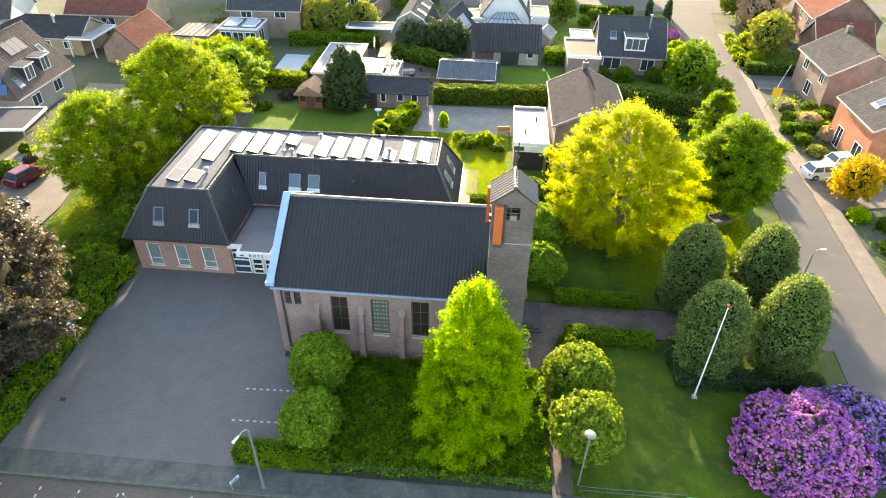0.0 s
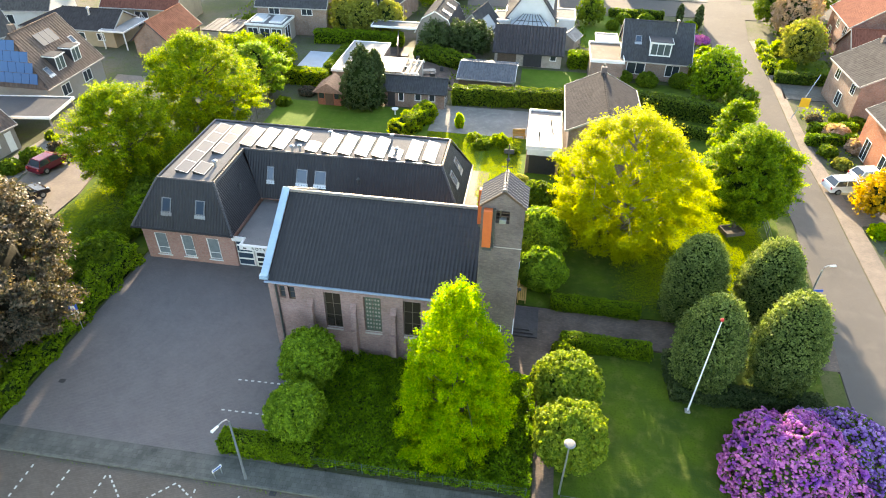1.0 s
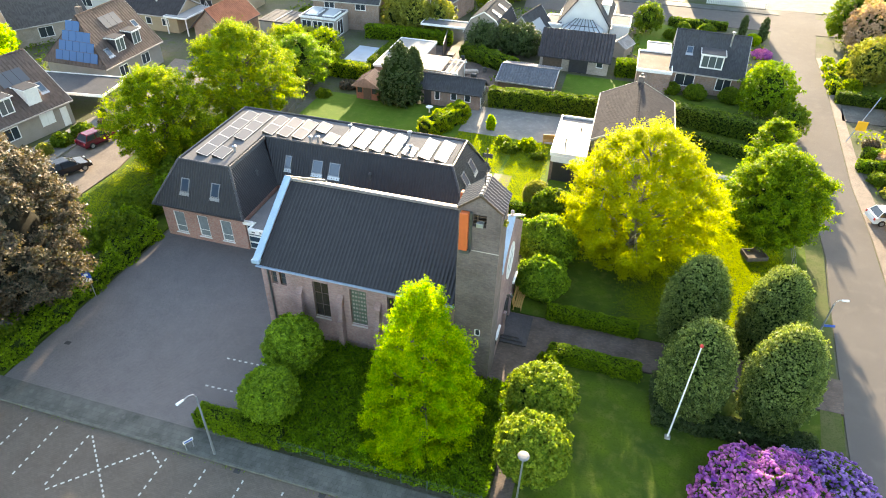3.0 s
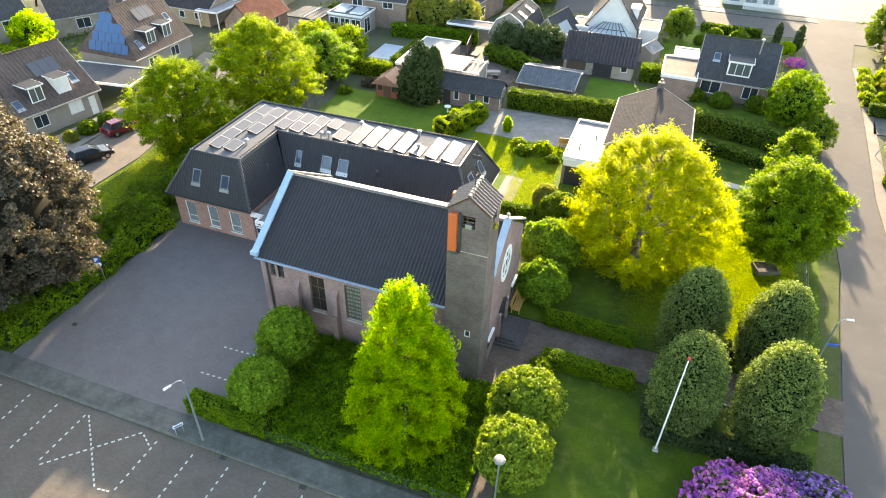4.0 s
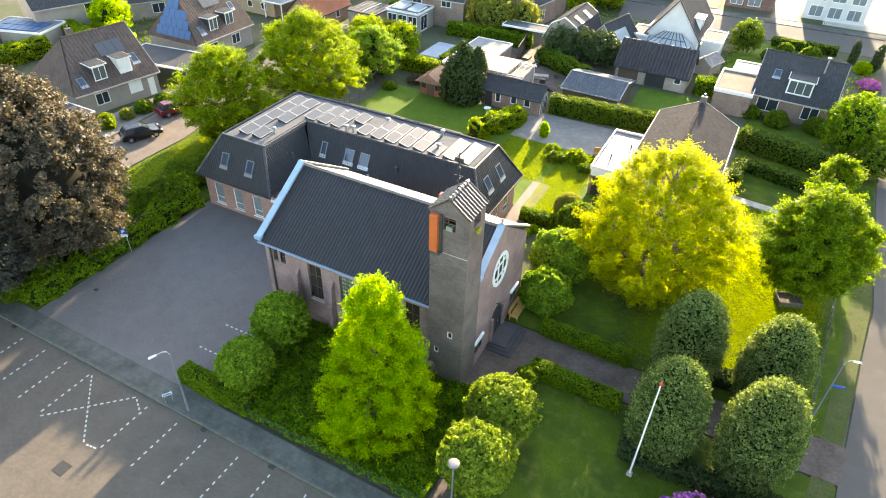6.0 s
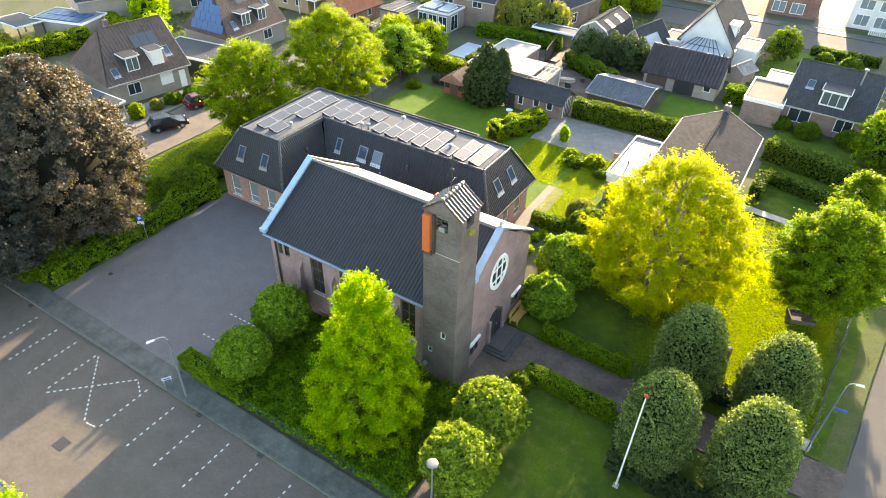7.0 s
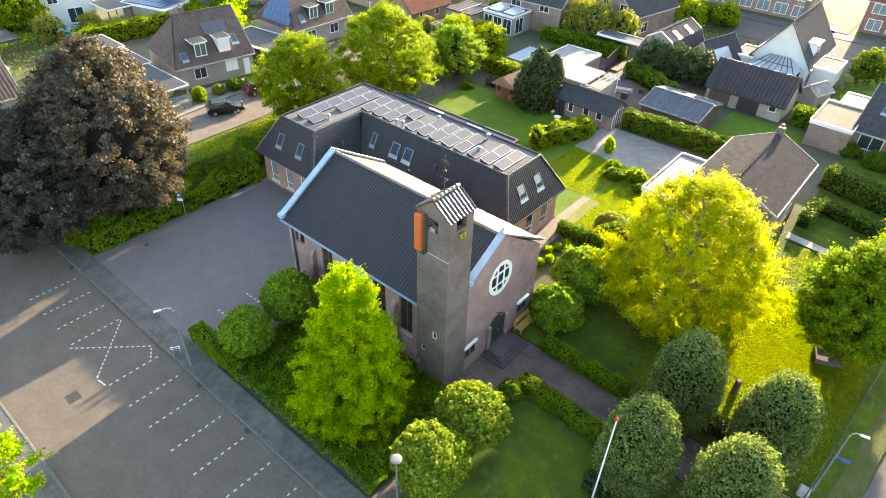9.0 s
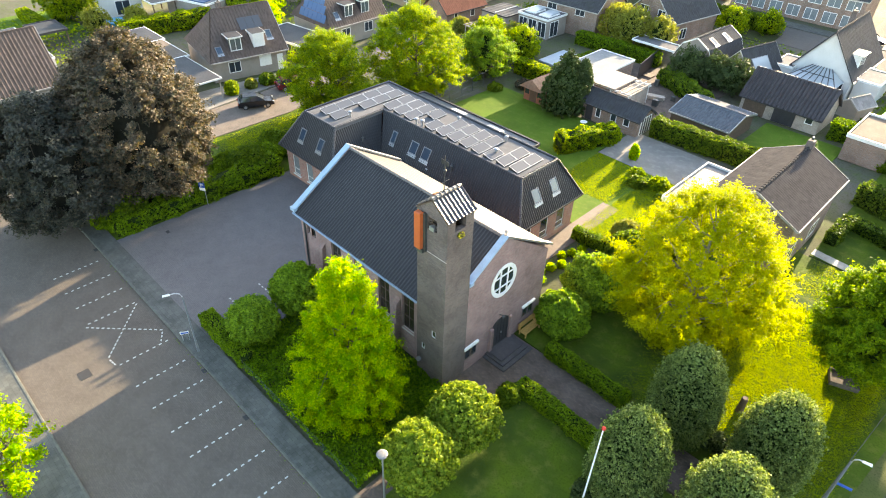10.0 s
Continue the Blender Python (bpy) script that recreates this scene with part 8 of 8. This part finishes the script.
part("soil", Geo().box(-0.8, -0.6, 0.0, 0.8, 0.6, 0.3), M["bark"], t)
t = thing("tree_stump", 30.7, 12.6, 0, 0, "dark weathered wooden post on the lawn", "post")
part("post", Geo().lathe([(0.26, 0), (0.22, 0.5), (0.21, 1.25), (0.17, 1.35)], 0, 0, 10), M["wood_dark"], t)
t = thing("garden_bench", 14.9, 35.2, 0, 10, "pale wooden garden bench beside the gravel", "bench")
part("seat", Geo().box(-0.7, -0.3, 0.42, 0.7, 0.25, 0.5), M["wood_raw"], t)
part("backrest", Geo().box(-0.7, 0.22, 0.5, 0.7, 0.3, 1.0), M["wood_raw"], t)
for sx in (-0.6, 0.6):
    part("leg", Geo().box(sx - 0.05, -0.25, 0, sx + 0.05, 0.25, 0.42), M["wood_raw"], t)
t = thing("bird_bath", 0.1, 38.6, 0, 0, "white bird bath on the lawn", "bird bath")
part("basin", Geo().lathe([(0.1, 0.0), (0.08, 0.55), (0.35, 0.7), (0.42, 0.82), (0.3, 0.78)], 0, 0, 14), M["lamp_white"], t)
fence = thing("picket_fence", 0, 0, 0, 0, "white picket fence before a house across the street", "fence")
for k in range(34):
    part("picket", Geo().box(34.1 + 0.3 * k, 99.2, 0, 34.26 + 0.3 * k, 99.26, 1.1), M["white_paint"], fence)
part("rail", Geo().sweep([(34.1, 99.28, 0.7), (34.1, 99.34, 0.7), (34.1, 99.34, 0.82), (34.1, 99.28, 0.82)], (0, 0, 0), (10.2, 0, 0)), M["white_paint"], fence)
whole("pool_cover", Geo().chamfer(-16.4, 51.3, -0.1, -11.7, 57.2, 0.12, 0.03), M["pool_cover"], "pale blue covered swimming pool", "pool")

# ---- gardens, hedges and trees further off ----
slab("lawn_garden", [(14.2, 46.0), (23.0, 46.0), (23.0, 56.4), (14.2, 56.4)], 0.03, M["lawn_fresh"], "bright small lawn before the barn", "lawn")
slab("lawn_garden_east", [(27.6, 33.3), (40.7, 33.3), (41.3, 54.0), (27.6, 54.0)], 0.03, M["lawn"], "lawns between clipped hedges", "lawn")
slab("path_garden", [(27.6, 33.6), (40.5, 32.3), (40.6, 33.3), (27.6, 34.6)], 0.05, M["concrete"], "pale garden path through the lawn", "path")
slab("lawn_far", [(22.5, 67.0), (29.0, 67.0), (29.0, 83.5), (22.5, 83.5)], 0.03, M["lawn_fresh"], "small front lawn near the cross street", "lawn")
slab("yard_paving", [(-10.5, 43.5), (7.0, 47.5), (7.0, 62.0), (-10.5, 62.0)], 0.02, M["path_paving"], "grey paved back yard", "yard")
slab("yard_west", [(-37.8, 8), (-32.2, 8), (-33.8, 26), (-36.0, 26)], 0.04, M["gravel"], "grey paved front gardens", "yard")
slab("yard_cross", [(-60, 93.2), (46, 95.8), (46, 98.2), (-60, 97.0)], 0.06, M["walk_paving"], "paving before the row of houses", "pavement")
slab("alley_north", [(11.6, 98.4), (17.2, 98.6), (17.2, 125), (11.6, 125)], 0.02, M["asphalt"], "pale paved gap between the rows of houses", "alley")
slab("yard_north", [(25.9, 98.4), (30.4, 98.5), (30.4, 125), (25.9, 125)], 0.02, M["walk_paving"], "paved drive between the far houses", "yard")
slab("yard_corner", [(40.2, 98.6), (75, 100.5), (75, 125), (40.2, 125)], 0.02, M["walk_paving"], "paved forecourt beyond the cross street", "yard")
slab("drive_east", [(45.6, 27.0), (60, 30.0), (60, 26.0), (45.0, 23.0)], 0.02, M["lane_paving"], "paved drive beside the orange brick house", "drive")
slab("pavement_east", [(43.7, 5), (45.6, 5), (46.3, 17), (46.7, 24), (47.0, 40), (48.0, 52), (48.9, 62), (49.4, 75), (48.5, 75), (47.6, 60), (46.7, 50), (45.4, 36), (45.1, 26), (44.5, 17)], 0.03, M["lane_paving"], "narrow sandy brick pavement beside the road", "pavement")
slab("lawn_east", [(49.6, 59.2), (56.5, 59.2), (57.5, 68), (50.6, 68)], 0.05, M["lawn_fresh"], "small front lawn across the road", "lawn")
slab("drive_north", [(47.7, 52.4), (53.0, 52.4), (53.2, 57.4), (48.5, 57.4)], 0.03, M["walk_paving"], "grey paved drive beside the brown brick house", "drive")
slab("verge", [(36.05, -9.0), (37.4, -6), (38.2, 3), (39.7, 16.4), (40.4, 22), (40.8, 33), (40.0, 33), (38.0, 12), (37.0, 3.5), (35.6, -6)], 0.08, M["verge"], "patchy grass verge beside the road", "verge")
H_ = M["leaf_hedge"]
hedge("hedge", [(6.3, 43.3), (21.5, 44.6)], 1.5, 2.1, M["leaf_mid"], 0.15, 30, "tall clipped hedge behind the gravel drive", lumpy=0.15)
hedge("hedge", [(1.5, 31.8), (4.3, 38.6)], 1.7, 2.0, M["leaf_green"], 0.13, 50, "sunlit yellow-green hedge across the lawn", lumpy=0.3)
hedge("hedge", [(27.5, 45.8), (38.6, 43.0)], 1.8, 2.2, M["leaf_dark"], 0.16, 26, "tall dark clipped hedge")
hedge("hedge", [(28.4, 40.6), (38.0, 38.0)], 1.1, 1.2, M["leaf_dark"], 0.14, 30, "low clipped garden hedge")
hedge("hedge", [(28.2, 36.2), (28.3, 40.2)], 1.1, 1.2, M["leaf_dark"], 0.14, 30, "low clipped garden hedge")
hedge("hedge", [(-15.8, 46.0), (-10.4, 45.6)], 1.6, 1.9, M["leaf_green"], 0.16, 28, "clipped hedge behind the back lawn")
hedge("hedge", [(-10.5, 56.0), (-10.8, 48.0)], 1.4, 1.8, M["leaf_mid"], 0.16, 26, "clipped hedge beside the pool")
hedge("hedge", [(-17.0, 61.6), (-3.8, 62.2)], 1.6, 1.8, H_, 0.18, 22, "clipped hedge behind the pool")
hedge("hedge", [(-0.7, 58.2), (7.4, 54.0)], 1.9, 1.9, M["leaf_mid"], 0.18, 24, "green hedge between the yards", lumpy=0.3)
hedge("hedge", [(20.5, 58.5), (23.0, 58.8)], 2.0, 2.0, H_, 0.18, 22, "hedge beside the garage")
hedge("hedge", [(47.7, 42.6), (53.0, 43.6)], 1.0, 1.1, H_, 0.16, 26, "low clipped front hedge")
hedge("hedge", [(46.6, 39.6), (52.2, 40.6)], 1.0, 1.1, H_, 0.16, 26, "low clipped front hedge")
hedge("hedge", [(47.9, 58.2), (54.6, 58.3)], 1.2, 1.4, M["leaf_dark"], 0.17, 24, "clipped hedge before the house")
hedge("hedge", [(48.2, 60.6), (49.3, 72.0)], 1.1, 1.2, M["leaf_green"], 0.16, 26, "bright green hedge beside the road", lumpy=0.3)
hedge("hedge", [(-64.0, 30.0), (-47.5, 27.5)], 2.2, 2.6, M["leaf_green"], 0.2, 18, "tall green hedge between the gardens")
hedge("hedge", [(-61.8, 11.6), (-59.6, 24.8)], 2.2, 2.3, M["leaf_green"], 0.16, 26, "bright green garden hedge", lumpy=0.3)
hedge("hedge", [(-80.5, 4.4), (-72.8, 4.7)], 1.6, 1.4, M["leaf_green"], 0.17, 24, "bright green clipped garden hedge")
hedge("hedge", [(-79.4, 9.2), (-74.6, 7.6)], 1.6, 1.4, M["leaf_green"], 0.17, 24, "bright green clipped garden hedge")
hedge("hedge", [(-20.0, 88.6), (1.8, 89.4)], 2.0, 2.2, M["leaf_mid"], 0.2, 16, "garden hedge along the cross street")
hedge("hedge", [(27.5, 83.6), (36.5, 83.8)], 1.2, 1.2, M["leaf_mid"], 0.2, 16, "low hedge near the corner")
round_tree = [(0.9, 1.6), (2.2, 2.6), (3.8, 2.6), (5.2, 1.6), (6.0, 0.4)]
for x, y, s, mat, lab in ((38.2, 50.0, 1.06, "leaf_hedge", "green tree beside the road"), (40.4, 45.4, 0.62, "leaf_mid", "small green tree at the hedge end"), (52.8, 66.0, 1.0, "leaf_pale", "pale green garden tree"),
                          (55.5, 79.0, 1.25, "leaf_blossom", "garden tree with pale pinkish leaves"), (24.0, 78.4, 0.72, "leaf_mid", "small round tree on a front lawn"), (-10.6, 65.8, 0.95, "leaf_pale", "tall pale green bush behind the hedge"),
                          (-13.8, 66.6, 0.9, "leaf_pale", "tall pale green bush behind the hedge"), (-7.0, 67.2, 0.8, "leaf_pale", "tall pale bush behind the hedge"), (-18.2, 49.6, 0.75, "leaf_green", "pale green tree by the fence"), (-21.5, 46.0, 0.95, "leaf_green", "green tree behind the fence"),
                          (-27.0, 52.5, 0.5, "leaf_pale", "small fruit tree in a garden"), (-22.8, 53.5, 0.5, "leaf_pale", "small fruit tree in a garden"), (1.4, 60.0, 0.75, "leaf_conifer", "grey-green tree behind the yard"), (4.6, 61.4, 0.7, "leaf_conifer", "grey-green tree behind the yard"),
                          (7.3, 61.0, 0.75, "leaf_conifer", "grey-green tree behind the yard"), (-74.5, 9.6, 1.35, "leaf_green", "green garden tree"), (-66.4, 10.4, 0.6, "leaf_pale", "grey-green garden shrub tree"), (-64.6, 15.6, 0.5, "leaf_pale", "grey-green garden shrub tree"), (-58.5, 34.5, 0.9, "leaf_lime", "bright green garden tree"), (-52.5, 30.6, 0.6, "leaf_lime", "bright green shrub tree"),
                          (48.5, 25.6, 0.7, "leaf_orange", "small tree with orange-yellow leaves"), (1.0, 88.0, 0.6, "leaf_green", "green garden tree"), (-3.0, 83.0, 0.7, "leaf_green", "green garden tree"), (-30.0, 79.0, 1.1, "leaf_mid", "green garden tree"), (-55, 78, 1.3, "leaf_mid", "green garden tree"), (54, 84, 1.2, "leaf_mid", "green street tree"), (62, 92, 1.4, "leaf_mid", "green street tree"), (70, 58, 1.2, "leaf_mid", "green garden tree")):
    tree("garden_tree", x, y, [(a * s, b * s) for a, b in round_tree], 0.14, M[mat], 150, int(9000 * max(s, 0.6) ** 2), 0.36 * max(s, 0.7), 0.12, lab if len(lab.split()) > 3 else lab + " beyond the gardens", limbs=10, core=0.6, clip=0.18, fuzz=0.25, freq=4.0, truss=0.4)
for x, y, rx, h, mat, lab in ((30.6, 53.6, 1.5, 1.6, "leaf_mid", "shrub before the house"), (27.6, 54.6, 1.3, 1.2, "leaf_mid", "shrub before the house"), (34.8, 53.9, 1.4, 1.7, "leaf_mid", "shrub before the house"),
                              (37.6, 57.0, 1.8, 2.6, "leaf_green", "green shrub at the house corner"), (38.6, 63.0, 1.0, 1.2, "leaf_lime", "bright yellow-green shrub"), (40.2, 66.5, 1.2, 1.3, "leaf_green", "round shrub"), (40.6, 72.4, 1.5, 1.0, "leaf_purple", "low purple flowering shrub"),
                              (38.4, 80.4, 0.6, 3.6, "leaf_conifer", "slim columnar yew"), (41.3, 79.6, 0.7, 3.8, "leaf_conifer", "slim columnar yew"), (39.8, 78.0, 1.2, 1.5, "leaf_lime", "round bright shrub"), (29.5, 80.0, 1.3, 1.6, "leaf_mid", "round bronze shrub"), (33.0, 79.5, 1.6, 1.8, "leaf_mid", "round green shrub"), (27.6, 76.5, 1.1, 1.4, "leaf_mid", "round green shrub"),
                              (50.2, 41.6, 1.5, 1.6, "leaf_blossom", "shrub with pale pink blossom"), (51.6, 38.6, 1.4, 1.4, "leaf_blossom", "shrub with pale pink blossom"), (49.2, 45.6, 0.9, 0.9, "leaf_copper", "small dark red shrub"), (52.0, 46.2, 1.0, 1.0, "leaf_mid", "round green shrub"), (53.6, 45.0, 1.1, 1.2, "leaf_mid", "round green shrub"), (48.0, 37.2, 1.0, 1.0, "leaf_mid", "low green shrub"), (48.6, 34.6, 1.0, 0.9, "leaf_pale", "low pale shrub"),
                              (50.6, 63.0, 1.3, 1.4, "leaf_green", "green shrub beside the road"), (51.4, 69.4, 1.6, 2.0, "leaf_green", "green shrub beside the road"), (47.6, 22.0, 1.0, 1.0, "leaf_lime", "clipped bright ball shrub"), (49.8, 20.5, 1.2, 1.0, "leaf_mid", "low green shrub"), (48.4, 17.0, 1.1, 0.8, "leaf_mid", "low green shrub"), (50.0, 13.0, 1.2, 0.9, "leaf_mid", "low green shrub"),
                              (-34.4, 13.6, 0.9, 1.7, "leaf_green", "round clipped shrub"), (-34.6, 16.4, 0.8, 1.1, "leaf_pale", "small grey-green shrub"), (-34.4, 18.6, 1.1, 1.3, "leaf_mid", "leafy green shrub before the house"), (-33.8, 21.0, 1.2, 1.3, "leaf_mid", "leafy green shrub before the house"), (-33.2, 23.6, 0.7, 0.8, "leaf_copper", "small red shrub"), (-35.0, 25.6, 0.6, 0.9, "leaf_mid", "small shrub"),
                              (11.0, 32.2, 1.0, 0.8, "leaf_mid", "garden bed shrub"), (12.8, 33.4, 1.1, 1.0, "leaf_green", "garden bed shrub"), (10.0, 34.0, 0.8, 0.6, "leaf_green", "garden bed shrub"), (14.2, 31.6, 0.7, 0.6, "leaf_mid", "garden bed shrub"), (8.0, 36.6, 0.5, 1.8, "leaf_lime", "slim young bright shrub"),
                              (-12.0, 42.6, 1.2, 0.8, "leaf_copper", "low brown shrub by the fence"), (-9.8, 43.0, 1.0, 0.7, "leaf_copper", "low brown shrub"), (-13.8, 39.0, 1.0, 0.8, "leaf_mid", "low shrub"), (-28.0, 64.5, 2.0, 2.4, "leaf_mid", "green garden shrub"), (-32.0, 51.5, 1.6, 2.2, "leaf_pale", "pale garden shrub"), (-24.0, 49.5, 1.5, 2.0, "leaf_mid", "green garden shrub"), (-19.0, 52.0, 1.4, 2.2, "leaf_pale", "palm-like pale shrub")):
    bush("garden_shrub", x, y, rx, rx, h, M[mat], 0.17, int(380 * rx * rx + 200), lab if len(lab.split()) > 3 else lab + " in a garden bed", group="garden shrubs")
cover("meadow_plants", (-37.5, 48.0, -18.0, 54.0), 0.6, M["leaf_pale"], 0.16, 9, "untidy garden plants")
cover("garden_plants", (9.3, 31.4, 15.2, 34.8), 0.5, M["leaf_green"], 0.12, 18, "flower bed plants on the lawn")
for k, (box, mat, h) in enumerate((((-60, 26, -47, 52), "leaf_mid", 0.8), ((-34, 45, -10, 49), "leaf_green", 0.7), ((-34, 63.5, -27, 83), "leaf_mid", 0.9), ((-16, 69, -14, 83), "leaf_green", 0.9), ((-6, 77, 9, 83), "leaf_mid", 0.9), ((21, 63, 23.5, 84), "leaf_mid", 0.6),
                                   ((29.5, 66, 41.6, 79), "leaf_green", 0.5), ((52.6, 60, 60, 84), "leaf_mid", 0.8), ((47.2, 34.5, 50.4, 41), "leaf_mid", 0.5), ((48, 44.5, 52.0, 50), "leaf_green", 0.5), ((-80, -20, -57, 12), "leaf_green", 0.5), ((-48, -14, -33, 8.5), "leaf_green", 0.5), ((46.6, 10, 62, 21.5), "leaf_mid", 0.5), ((52, 84, 90, 88), "leaf_mid", 0.9), ((4.4, 46, 6.6, 56), "leaf_mid", 0.6))):
    cover("garden_growth", box, h, M[mat], 0.2, 5, "mixed low garden planting", "garden plants")
